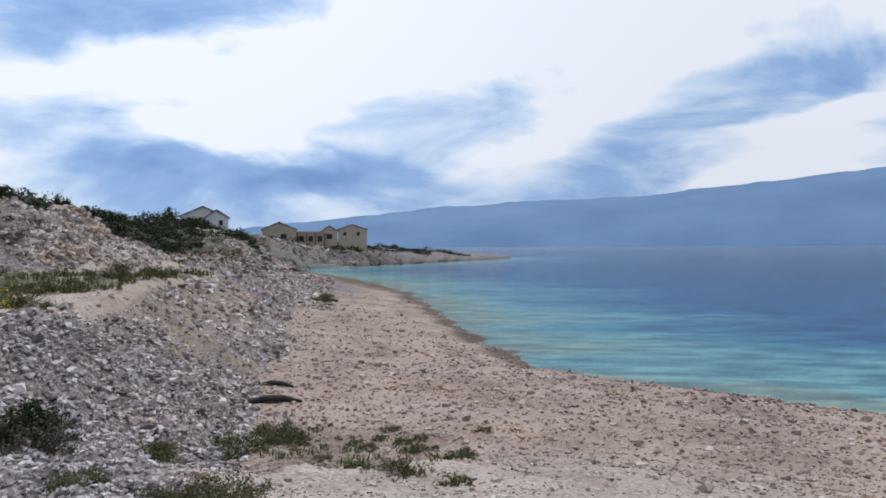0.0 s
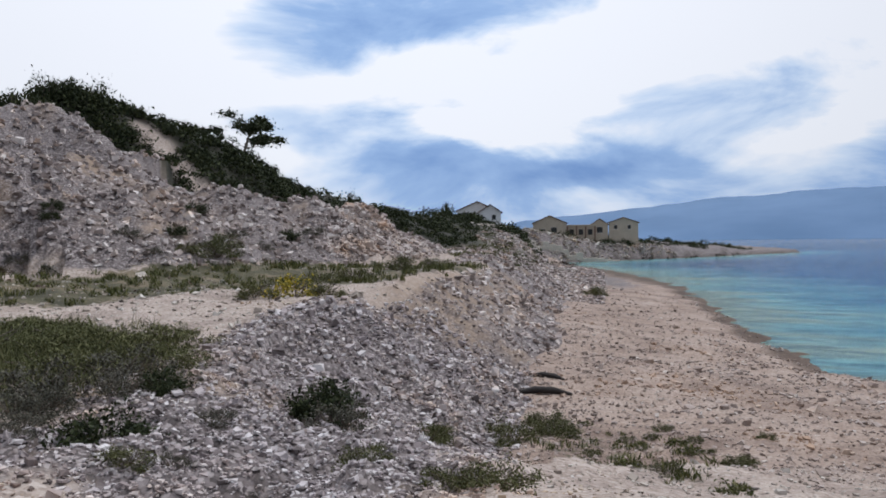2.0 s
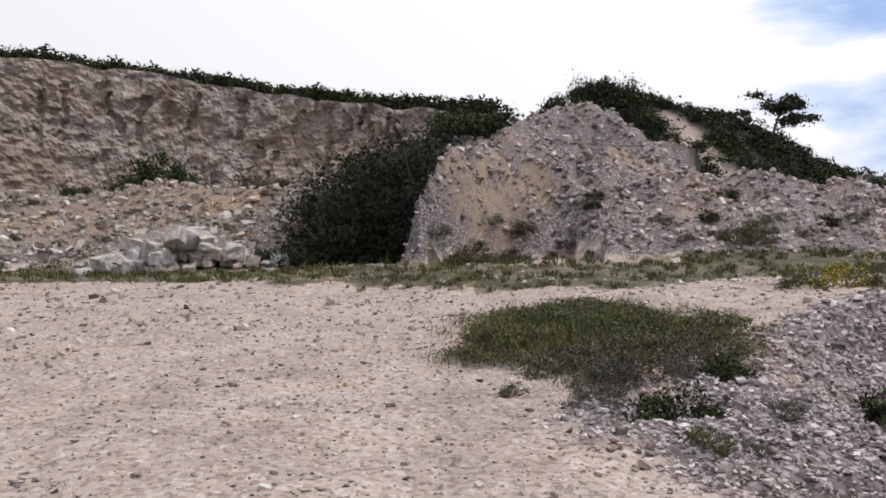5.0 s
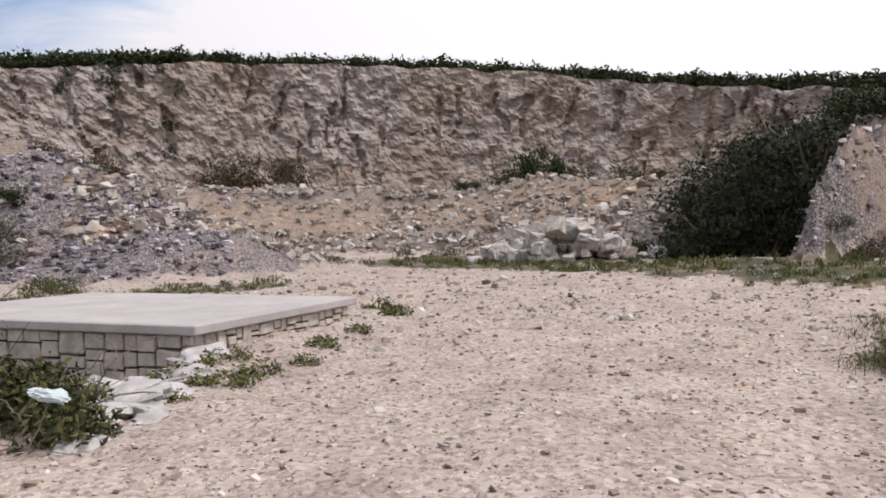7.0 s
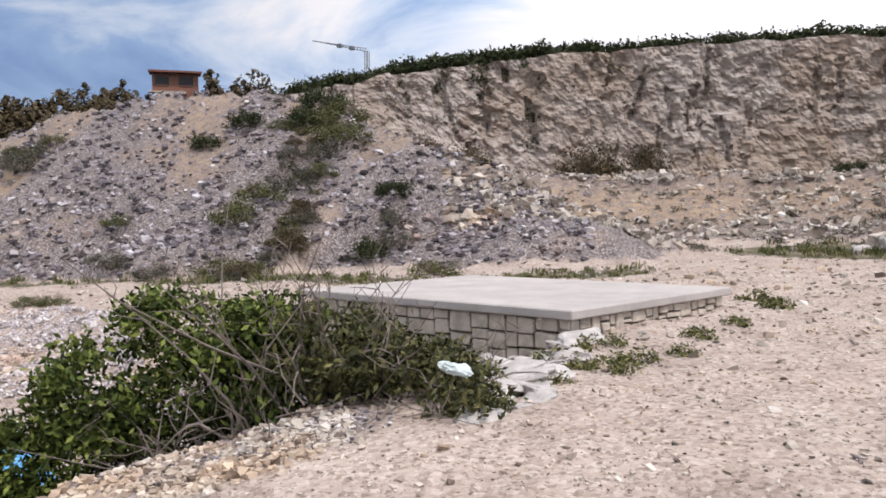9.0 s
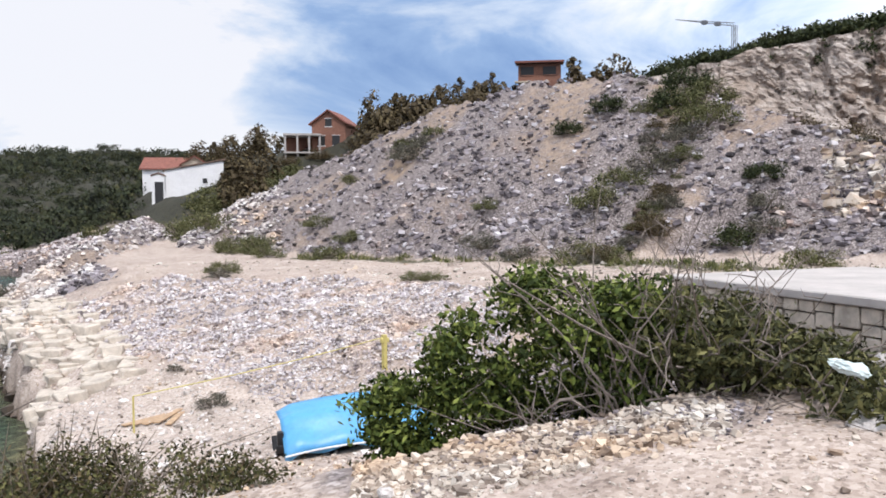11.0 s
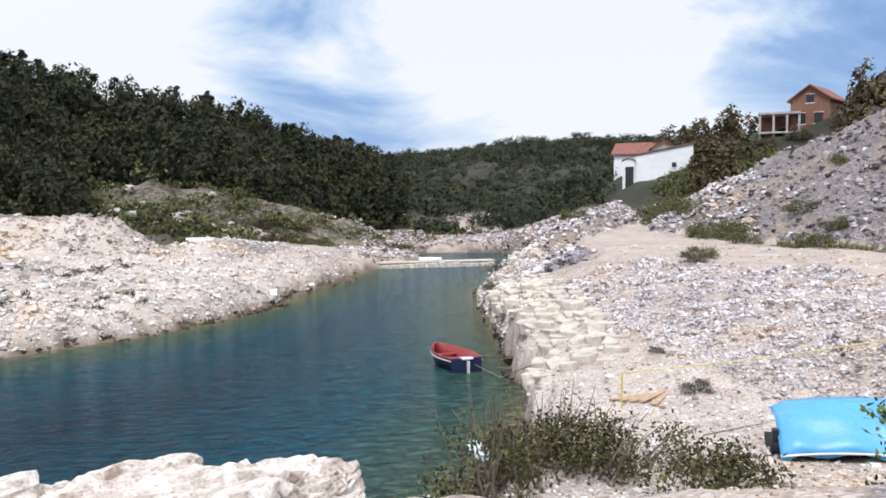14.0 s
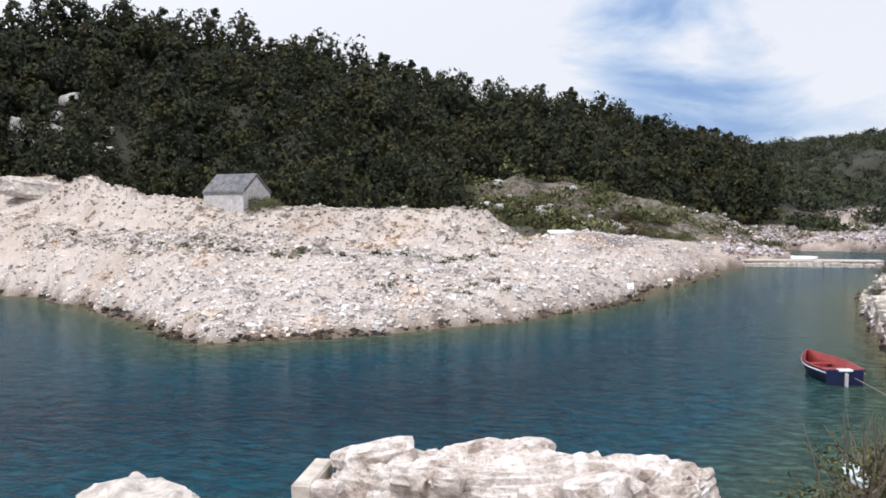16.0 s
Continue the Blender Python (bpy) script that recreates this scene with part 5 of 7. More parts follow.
def concrete_frame():
    x, y = at(144.7, 108.5)
    root = empty("concrete_frame", x, y, 13.4, 144.7)
    part("slab", boxes((-2.4, -1.5, 2.2, 2.4, 3, 2.45)), M_CONCRETE, root)
    part("floor_slab", boxes((-2.4, -1.6, -0.1, 2.4, 3, 0.1)), M_CONCRETE, root)
    part("back_wall", boxes((-2.3, 2.0, 0.1, 2.3, 2.2, 2.2)), M_BRICK, root)
    for px in (-2.3, -0.75, 0.75, 2.1):
        part("column", boxes((px, -1.4, -2.5, px + 0.26, -1.14, 2.2), bevel=0.01), M_CONCRETE, root)
    tagged(root, "unfinished grey concrete terrace frame with bare columns", "building")


concrete_frame()


def red_house():
    x, y = at(128.2, 103)
    root = empty("house", x, y, 21.3, 128.2)
    part("wall", boxes((-2.6, -1.5, -1.5, 2.6, 4, 2.4)), M_BRICK, root)
    bm = bmesh.new()
    box(bm, -3.0, -2.3, 2.4, 3.0, 4.3, 2.62)
    for v in bm.verts:
        if v.co.y > 0:
            v.co.z += 0.75
    part("roof", bm, M_ROOF, root)
    part("balcony", boxes((-3.0, -2.4, 0.0, 1.2, -1.5, 0.16), bevel=0.01), M_CREAM, root)
    part("post", boxes((-1.9, -2.35, -1.6, -1.7, -2.15, 0.0)), M_CREAM, root)
    # near-black panels paint the shade of the open balcony recess
    for wx in (-1.5, 1.2):
        win = part("window", boxes((wx - 0.8, -1.55, 0.9, wx + 0.8, -1.49, 2.0)), M_DARK, root)
        part("frame", boxes((wx - 0.78, -1.6, 0.92, wx + 0.78, -1.551, 1.0)), M_BRICK, win)
    tagged(root, "unrendered red brick house with a flat red roof", "house")


red_house()


def tower_crane():
    x, y = at(115.4, 140)
    z = 30.0
    root = empty("tower_crane", x, y, z, 0)
    part("mast", quads("mast", *join([tube([(dx, dy, -8), (dx, dy, 5.1)], [0.09, 0.09], 4) for dx in (-0.3, 0.3) for dy in (-0.3, 0.3)] + [tube([(-0.3, -0.3, -8 + k), (0.3, 0.3, -7 + k)], [0.05, 0.05], 4) for k in range(13)]), M_STEEL), M_STEEL, root)
    ex, ey = at(119.15, 140)
    end = np.array([ex - x, ey - y, 6.75])
    a = np.array([0, 0, 5.0])
    ch = [tube([a, end], [0.08, 0.06], 4), tube([a + (0, 0, 0.5), end * 0.97 + (0, 0, 0.1)], [0.07, 0.05], 4)]
    ch += [tube([a + (end - a) * u, a + (end - a) * (u + 0.05) + (0, 0, 0.5 * (1 - u))], [0.04, 0.04], 4) for u in np.arange(0, 0.95, 0.05)]
    part("jib", quads("jib", *join(ch), M_STEEL), M_STEEL, root)
    for u in (0.28, 0.5):
        c = a + (end - a) * u
        part("trolley", boxes((c[0] - 0.4, c[1] - 0.4, c[2] - 0.25, c[0] + 0.4, c[1] + 0.4, c[2] + 0.35), bevel=0.05), M_STEEL, root)
    tagged(root, "slim steel crane with a rising jib above the quarry", "crane")


tower_crane()


def stone_hut():
    x, y = at(205.8, 53)
    root = house("stone_hut", "small roofless-looking old stone hut with a stone slab roof", x, y, 4.15, 205.8 + 50, 2.6, 3.1, 1.65, 1.05, M_STONE, M_SLAB, [(0.2, 0.2, 0.5, 0.8)], overhang=0.05)
    tagged(root, "small old stone hut with a grey slab roof", "hut")


stone_hut()


# ---- near broken wall and boulders ----
def rough_rock(name, sx, sy, sz, seed, cuts=5, amp=0.14):
    rng = random.Random(seed)
    bm = bmesh.new()
    bmesh.ops.create_icosphere(bm, subdivisions=cuts, radius=1.0)
    o = Vector((rng.uniform(-50, 50), rng.uniform(-50, 50), rng.uniform(-50, 50)))
    for v in bm.verts:
        p = v.co.copy()
        q = Vector((math.copysign(abs(p.x) ** 0.55, p.x), math.copysign(abs(p.y) ** 0.55, p.y), math.copysign(abs(p.z) ** 0.5, p.z)))
        cell = noise.voronoi(q * 2.4 + o)[0]
        q *= 1 + amp * noise.fractal(q * 1.6 + o, 0.6, 2.0, 5) - amp * 0.7 * max(0, 0.2 - (cell[1] - cell[0])) + 0.035 * noise.fractal(q * 9 + o, 0.7, 2.0, 3)
        v.co = Vector((q.x * sx, q.y * sy, q.z * sz))
    me = bpy.data.meshes.new(name)
    bm.to_mesh(me)
    bm.free()
    me.materials.append(M_STONE_WHITE)
    return me


def mortared_stone():
    """Old rubble masonry: pale plaster, the shade of pits and open joints painted into the colour."""
    m, nt, p = material("mortared_rubble")
    co = nt.nodes.new("ShaderNodeTexCoord").outputs["Object"]
    v = tex(nt, "voronoi", 5.5, vector=co)
    sep = nt.nodes.new("ShaderNodeSeparateColor")
    nt.links.new(v.outputs["Color"], sep.inputs[0])
    n1, n2 = tex(nt, "noise", 3.2, 8, 0.72), tex(nt, "noise", 21.0, 5, 0.7)
    c = ramp(nt, sep.outputs[0], (0.0, (0.46, 0.39, 0.34)), (0.4, (0.62, 0.56, 0.51)), (1.0, (0.78, 0.73, 0.69)))
    c = mixc(nt, 0.85, c, ramp(nt, n1.outputs["Fac"], (0.36, (0.34, 0.27, 0.23)), (0.46, (0.8, 0.75, 0.71)), (0.55, (1.05, 1.04, 1.03))), "MULTIPLY")
    c = mixc(nt, 0.6, c, ramp(nt, n2.outputs["Fac"], (0.34, (0.4, 0.35, 0.32)), (0.46, (1, 1, 1))), "MULTIPLY")
    nt.links.new(c, p.inputs["Base Color"])
    p.inputs["Roughness"].default_value = 0.93
    bump(nt, p, mixc(nt, 0.5, n1.outputs["Fac"], n2.outputs["Fac"]), 0.9, 0.07)
    return m


M_MASONRY = mortared_stone()


def broken_wall():
    root = empty("broken_wall", 1.05, -9.45, 1.39, 4)
    core = rough_rock("core", 2.25, 0.6, 1.3, 4, 6, 0.13)
    core.materials.clear()
    part("core", core, M_MASONRY, root, "rough pale limestone masonry")
    rng = random.Random(5)
    for k in range(95):
        a = rng.uniform(-2.2, 2.15)
        s = rng.uniform(0.06, 0.17) if k % 9 else rng.uniform(0.22, 0.34)
        me = rough_rock("stone", s * rng.uniform(0.9, 1.5), s * rng.uniform(0.7, 1.0), s * rng.uniform(0.5, 0.8), 20 + k, 3, 0.17)
        me.materials.clear()
        ob = part("stone", me, M_MASONRY, root)
        top = 1.3 - 0.5 * max(0, -a - 1.15) - 0.04 * abs(a) + (0.1 if 1.2 < a < 1.75 else 0)
        up = rng.random() < 0.45
        ob.matrix_basis = pose(a, rng.uniform(-0.4, 0.5) if up else 0.56 + rng.uniform(-0.05, 0.04), top + rng.uniform(-0.16, -0.04) if up else rng.uniform(0.2, top - 0.05), rng.uniform(-14, 14), rng.uniform(-14, 14), rng.uniform(-25, 25))
    ob = part("end_stone", boxes((2.16, -0.4, -0.6, 2.4, 0.5, 1.08), bevel=0.03), M_STONE_CREAM, root)
    tagged(root, "broken piece of thick pale limestone wall at the waterside", "wall")
    b = new("boulder", rough_rock("boulder", 1.15, 0.6, 0.55, 77, 4, 0.2))
    b.matrix_basis = pose(5.9, -9.8, 1.3, 0, 4, -35)
    tagged(b, "pale rounded limestone boulder at the water's edge", "boulder")


broken_wall()


# ---- plants ----
T_SCRUB = [shrub_template("shrub", M_LEAF_OLIVE, 2800, 0.04, 30, 11 + k, "olive green scrub bush growing among broken stones", spread=0.17) for k in range(3)]
T_GREY = [shrub_template("shrub", M_LEAF_GREY, 2600, 0.036, 28, 31 + k, "dry grey-green scrub bush among loose stones", twigs=16, spread=0.17) for k in range(2)]
T_DARK = [shrub_template("shrub", M_LEAF_DARK, 2600, 0.058, 34, 41 + k, "dark evergreen shrub on the rocky slope", tall=0.95, spread=0.18) for k in range(2)]
T_RUST = [shrub_template("shrub", M_LEAF_RUST, 2600, 0.05, 30, 51 + k, "rust brown bare-looking shrub at the rock face", twigs=22, tall=0.9) for k in range(2)]
T_MEADOW = [shrub_template("thicket", M_LEAF_MEADOW, 5200, 0.05, 60, 91 + k, "grassy green thicket between the track and the bank", "bush", tall=0.5, spread=0.14, slim=0.16) for k in range(3)]
T_TUFT = [shrub_template("grass_tuft", M_GRASS, 420, 0.10, 12, 61 + k, "small tuft of dry green grass", "grass tuft", twigs=3, tall=0.6) for k in range(2)]
T_THICK = [shrub_template("thicket", M_THICKET, 9000, 0.036, 80, 81 + k, "large dense dark evergreen thicket at the quarry mouth", "bush", tall=1.25, spread=0.15) for k in range(2)]
T_BROOM = shrub_template("broom_bush", M_LEAF_YELLOW, 900, 0.06, 18, 71, "broom bush with bright yellow blossom beside the track", tall=0.85)


def scatter(tpls, spots, label="", group="", squash=1.0):
    for k, (x, y, s) in enumerate(spots):
        place(tpls[k % len(tpls)], x, y, s, label=label, group=group, squash=squash)


# on the bank and beach
scatter(T_DARK, [(-5.6, 9.1, 0.5), (-5.7, 5.8, 0.46), (-6.6, 7.45, 0.36)], "dark green scrub bush among broken stones", "bushes on the rubble bank")
scatter(T_GREY, [(-6.2, 10.0, 0.5), (-5.25, 8.8, 0.5), (-6.2, 5.25, 0.3), (-4.6, 5.4, 0.16), (-5.6, 7.05, 0.26), (-7.4, 5.15, 0.2), (-6.7, 11.5, 0.32), (-7.4, 6.6, 0.42), (-3.9, 5.5, 0.14)], group="bushes on the rubble bank")
scatter(T_SCRUB, [(-3.62, 6.7, 0.27), (-4.85, 5.2, 0.23), (-2.35, 6.55, 0.36), (-2.75, 6.5, 0.24), (-5.65, 12.2, 0.42), (-5.3, 14.9, 0.62), (-4.9, 16.3, 0.5), (-5.75, 12.7, 0.36), (-4.6, 15.6, 0.45), (-1.7, 10.6, 0.24), (-15.5, 64, 1.1), (-3.2, 10.4, 0.26), (-3.4, 13.0, 0.35)],
        "low olive scrub bush at the foot of the bank", "bushes at the bank foot")
# the grassy thicket beside the track
scatter(T_MEADOW, [(-9.6, 6.6, 0.8), (-10.8, 8.0, 0.9), (-11.6, 9.3, 0.9), (-10.4, 9.6, 0.85), (-9.4, 8.6, 0.9), (-8.6, 7.8, 0.75), (-8.9, 9.9, 0.75), (-7.9, 8.9, 0.6), (-10.2, 7.0, 0.75), (-12.4, 10.4, 0.7)],
        "grassy green thicket between the track and the bank", "thicket beside the track")
scatter(T_GREY, [(-7.8, 6.9, 0.6), (-7.3, 6.2, 0.42), (-8.3, 6.4, 0.45), (-6.9, 7.2, 0.4), (-7.7, 8.0, 0.62)], group="bushes on the rubble bank")
place(T_BROOM, -12.2, 18.1, 0.75, squash=1.0)
scatter(T_SCRUB, [(-13.0, 17.4, 0.6), (-11.6, 18.6, 0.55), (-13.4, 20, 0.5), (-15, 26, 0.8), (-15.4, 30, 0.9), (-14.6, 23, 0.6), (-16, 35, 0.8)], "green scrub along the edge of the track", "bushes along the track")
# on the northern spoil heap
scatter(T_DARK + T_GREY, [(-24.65, 21.2, 0.42), (-24.4, 20.9, 0.36), (-22.6, 22.7, 0.55), (-24.3, 19.6, 0.46), (-23.3, 19.95, 0.42), (-23.7, 27.5, 0.55), (-22.2, 30.1, 0.55), (-21.9, 27.9, 0.5), (-22.6, 32.7, 0.6), (-22.4, 24.9, 0.5), (-21.3, 22.6, 0.4), (-22.4, 34.6, 0.6)],
        group="bushes on the northern heap")
scatter(T_SCRUB, [(-20.6, 25.1, 0.95), (-20.9, 25.8, 0.8), (-21.3, 24.3, 0.5)], "tall olive bush at the foot of the northern heap", "bushes on the northern heap")
scatter(T_RUST + T_GREY, [(-25.3, 18.2, 0.7), (-24.9, 17.6, 0.6), (-24.6, 16.8, 0.7), (-25.0, 15.9, 0.65), (-24.3, 14.9, 0.7), (-24.2, 15.7, 0.5), (-24.0, 17.4, 0.45), (-25.6, 17.0, 0.6), (-23.6, 16.4, 0.4), (-23.8, 18.4, 0.4), (-24.7, 14.2, 0.6)], "brown scrub on the steep end of the heap")
scatter(T_DARK, [(*at(53.9, 38.6), 0.9), (*at(53.0, 39.4), 0.9), (*at(52.2, 39.9), 0.95), (*at(51.5, 40.4), 0.9), (*at(55.2, 38), 0.7)], "low dark shrub along the ledge of the heap", "bushes on the heap ledge")
# dark tree-like mass at the quarry mouth
scatter(T_THICK, [(-33.4, 15.4, 3.3), (-34.2, 17.8, 3.5), (-32.2, 13.9, 2.3), (-36.5, 16.6, 3.5), (-31.0, 16.6, 2.9), (-30.4, 14.8, 2.0), (-37.2, 20.4, 2.8)], group="thicket at the quarry mouth")
scatter(T_DARK, [(-39.4, 22.6, 2.2), (-39.8, 24.6, 2.2), (-40.6, 26.6, 2.3), (-41.6, 28.8, 2.0), (-42, 26, 2.2)], "dark evergreen shrub on the heap's shoulder", "shrubs on the heap shoulder")
# foot of the quarry wall
scatter(T_RUST, [(-55.4, -9.9, 2.0), (-55.6, -6.0, 1.9), (-54, -17.6, 1.5), (-54, -21.5, 1.6), (-54, -25, 1.6)], group="brown shrubs under the rock face", squash=1.35)
place(T_DARK[0], -54.2, 10.8, 1.9, squash=1.5, label="dark evergreen shrub under the rock face", group="dark shrubs under the rock face")
scatter(T_DARK, [(-53.2, 8.6, 1.5), (-52.6, 12.0, 1.5), (-52.4, 12.6, 1.5), (-53, 5.8, 1.1), (-36.5, 9.2, 0.9), (-37, 11.5, 1.0)], group="dark shrubs under the rock face")
scatter(T_RUST, [(-51, 15.6, 1.6), (-50.6, 17.4, 1.2)], "brown scrub under the rock face")
# on the southern scree heap
scatter(T_SCRUB + T_GREY, [(-39, -21.5, 1.6), (-38.2, -20, 1.5), (-37.4, -19.2, 1.6), (-36, -19.4, 1.3), (-33.4, -19.6, 1.5), (-32, -20.2, 1.3), (-30.3, -20.6, 1.4), (-27.6, -19.7, 1.1), (-31.6, -14, 1.0), (-33, -14.4, 1.1), (-26, -9.8, 0.9), (-40.4, -20.6, 1.4),
                           (-29.5, -26.3, 0.8), (-33, -35.6, 1.5), (-34.6, -36.8, 1.2), (-34.5, -37.4, 1.0), (-31.8, -39.4, 0.9), (-36.2, -36.7, 0.9), (-26.5, -24, 1.0), (-26, -21.5, 0.9)], "olive and brown scrub on the grey scree", "bushes on the scree heap")
scatter(T_DARK, [(-40.2, -21.8, 1.3), (-41.4, -21.2, 1.2), (-42.6, -20.6, 1.2), (-38.4, -21.6, 1.2), (-30.8, -14.6, 0.9), (-34.4, -15, 0.9), (-37, -24.6, 1.0), (-35.6, -26, 0.9)], "dark scrub bush on the grey scree", "bushes on the scree heap")
rb = random.Random(8)
band = []
for k in range(30):
    u = k / 29
    a_, d_ = (121 - 2 * u * 2, 45 - 9 * u * 2) if u < 0.5 else (119 + 6.5 * (2 * u - 1), 36 - 5 * (2 * u - 1))
    x, y = at(a_ + rb.gauss(0, 0.7), d_ + rb.gauss(0, 0.6))
    band.append((x, y, rb.uniform(0.35, 0.95)))
scatter(T_GREY + T_SCRUB + T_RUST, band, "olive and brown scrub on the grey scree", "bushes on the scree heap")
scatter(T_SCRUB, [(*at(204.1, 51.6), 1.0), (*at(203.5, 52), 0.8), (*at(204.8, 51.4), 0.6)], "green bush growing against the stone hut")
scatter(T_RUST, [(-61.5, -83, 1.6), (-64.5, -80, 1.5), (-59, -86, 1.6)], "brown bush below the unfinished house")
scatter(T_RUST, [(-46.5, -19.6, 1.5), (-47, -17.4, 1.3), (-46.5, -14.2, 1.2), (-44.5, -18.6, 1.0)], group="brown shrubs on the bench")
scatter(T_SCRUB, [(-24.6, -32.6, 1.1), (-25.4, -40.3, 1.5), (-27, -45, 1.6), (-28, -50, 1.8), (-25.6, -43.6, 1.0), (-30, -54, 1.8), (-16.8, -29, 0.8), (-18.8, -20.1, 0.5), (-19.3, -19.6, 0.5), (-23.5, -36, 0.9), (-31, -60, 2.0), (-33, -66, 2.2), (-29.5, -72, 1.8), (-26.4, -33, 0.9), (-27.5, -37, 1.0)],
        "green scrub beside the inlet path", "bushes by the inlet path")
scatter(T_GREY, [(-9.3, -16.3, 0.42), (-9.9, -19.2, 0.25), (-8.3, -20.5, 0.22), (-13.2, -44, 0.9), (-14.6, -48, 1.0), (-11.8, -40, 0.6), (-16, -27.8, 0.5), (-4.6, -6.9, 0.22), (-3.2, -7.2, 0.3)], group="grey tufts in the yard")


def near_bush():
    """The large half-dead bush on the lip of the ground, with bare boughs reaching out of it."""
    rng = np.random.default_rng(5)
    root = empty("bush")
    P = []
    for k in range(210):
        a = rng.uniform(107.5, 139.5)
        d = rng.uniform(np.interp(a, [107, 119, 128, 139], [7.6, 8.4, 9.0, 9.4]), 10.0)
        x, y = polar(a, d)
        top = np.interp(a, [107, 110, 115, 121, 128, 132, 139], [4.0, 4.2, 4.55, 4.8, 4.95, 4.45, 3.6])
        z = gz(x, y)
        P.append((x, y, z + rng.uniform(0.05, 1.0) ** 0.75 * max(0.2, top - z)))
    P = np.array(P)
    lush = np.clip((-P[:, 1] - 2.6) / 1.6, 0.95, 1.0)
    k = rng.choice(len(P), 40000, p=lush / lush.sum())
    pts = P[k] + rng.normal(size=(40000, 3)) * np.array([0.13, 0.13, 0.085])
    split = P[k][:, 1] < -4.3
    part("foliage", quads("foliage", *leaves(pts[split], 0.046, rng=rng), M_LEAF_GREEN), M_LEAF_GREEN, root, "dense glossy green leaves")
    part("dry_foliage", quads("dry_foliage", *leaves(pts[~split], 0.048, rng=rng, slim=0.34), M_LEAF_DRY), M_LEAF_DRY, root, "thin dry olive leaves")
    boughs = []
    for k in range(120):
        u = rng.uniform(0.12, 1.0) if k < 70 else rng.uniform(0.3, 0.78)
        x, y = polar(133 - 24 * u, rng.uniform(8.7, 9.6) if k < 70 else rng.uniform(8.5, 8.9))
        z = gz(x, y)
        reach = rng.uniform(0.5, 1.1) if u < 0.74 else rng.uniform(0.2, 0.5)
        if 0.35 < u < 0.72 and k % 2 == 0:
            reach = 4.3 + rng.uniform(0.6, 1.35) - z
        q = np.array([x, y, z - 0.05])
        step = np.array([rng.normal() * 0.09, rng.normal() * 0.09, reach / 4])
        path = [q]
        for j in range(4):
            step = step + rng.normal(size=3) * np.array([0.13, 0.13, 0.04])
            path.append(path[-1] + step)
        boughs.append(tube(path, [0.019, 0.015, 0.011, 0.007, 0.003], 4))
        for j in range(5):
            i = rng.integers(1, 4)
            s = path[i] + (path[i + 1] - path[i]) * rng.uniform(0, 1)
            e = s + rng.normal(size=3) * 0.16 + (0, 0, 0.1)
            boughs.append(tube([s, (s + e) / 2 + rng.normal(size=3) * 0.04, e], [0.008, 0.005, 0.002], 3 + 1))
    # long stems sprawling sideways through the leaves
    for k in range(34):
        x, y = polar(rng.uniform(108, 129), rng.uniform(8.0, 9.2))
        q = np.array([x, y, gz(x, y) + rng.uniform(0.05, 0.4)])
        side = rng.choice([-1.0, 1.0])
        step = np.array([side * rng.uniform(-0.05, 0.12), side * rng.uniform(0.07, 0.17), rng.uniform(0.0, 0.14)])
        path = [q]
        for j in range(5):
            step = step + rng.normal(size=3) * 0.045 - (0, 0, 0.025)
            path.append(path[-1] + step)
        r = rng.uniform(0.008, 0.019)
        boughs.append(tube(path, [r, r * 0.9, r * 0.75, r * 0.6, r * 0.4, 0.002], 4))
    tagged(part("branchwork", quads("branchwork", *join(boughs), M_TWIG), M_TWIG, root, "bare grey boughs and twigs"), kind="stuff")
    tagged(root, "large half-dead bush with green leaves and bare boughs", "bush")


near_bush()


def low_bush():
    """The tangled bush below the lip, between the yard and the inlet."""
    rng = np.random.default_rng(15)
    root = empty("bush")
    P = []
    for k in range(80):
        u = rng.uniform(-0.12, 1.25)
        x, y = -2.8 - 3.2 * u + rng.normal() * 0.35, -11.6 - 1.6 * math.sin(u * 3) + rng.normal() * 0.8
        z = max(0.1, gz(x, y))
        P.append((x, y, z + rng.uniform(0.05, 1.0) * (1.25 - 0.72 * min(u, 1.1))))
    P = np.array(P)
    k = rng.integers(0, len(P), 9500)
    pts = P[k] + rng.normal(size=(9500, 3)) * np.array([0.2, 0.2, 0.14])
    part("foliage", quads("foliage", *leaves(pts, 0.042, rng=rng), M_LEAF_DRY), M_LEAF_DRY, root)
    part("rusty_foliage", quads("rusty_foliage", *leaves(pts[::3] + rng.normal(size=pts[::3].shape) * 0.1, 0.045, rng=rng), M_LEAF_RUST), M_LEAF_RUST, root, "withered brown leaves")
    tw = []
    for k in range(110):
        u = rng.uniform(0, 1)
        x, y = -2.9 - 3.0 * u + rng.normal() * 0.2, -11.8 - 1.5 * math.sin(u * 3) + rng.normal() * 0.5
        z = max(0.0, gz(x, y))
        tip = np.array([x + rng.normal() * 0.5, y + rng.normal() * 0.5, z + rng.uniform(0.6, 1.9 - 1.0 * u)])
        tw.append(tube([(x, y, z - 0.1), (np.array([x, y, z]) + tip) / 2 + rng.normal(size=3) * 0.12, tip], [0.022, 0.013, 0.004], 4))
    tagged(part("branchwork", quads("branchwork", *join(tw), M_BARK), M_BARK, root), kind="stuff")
    tagged(root, "tangled dry bush at the edge of the inlet", "bush")


low_bush()


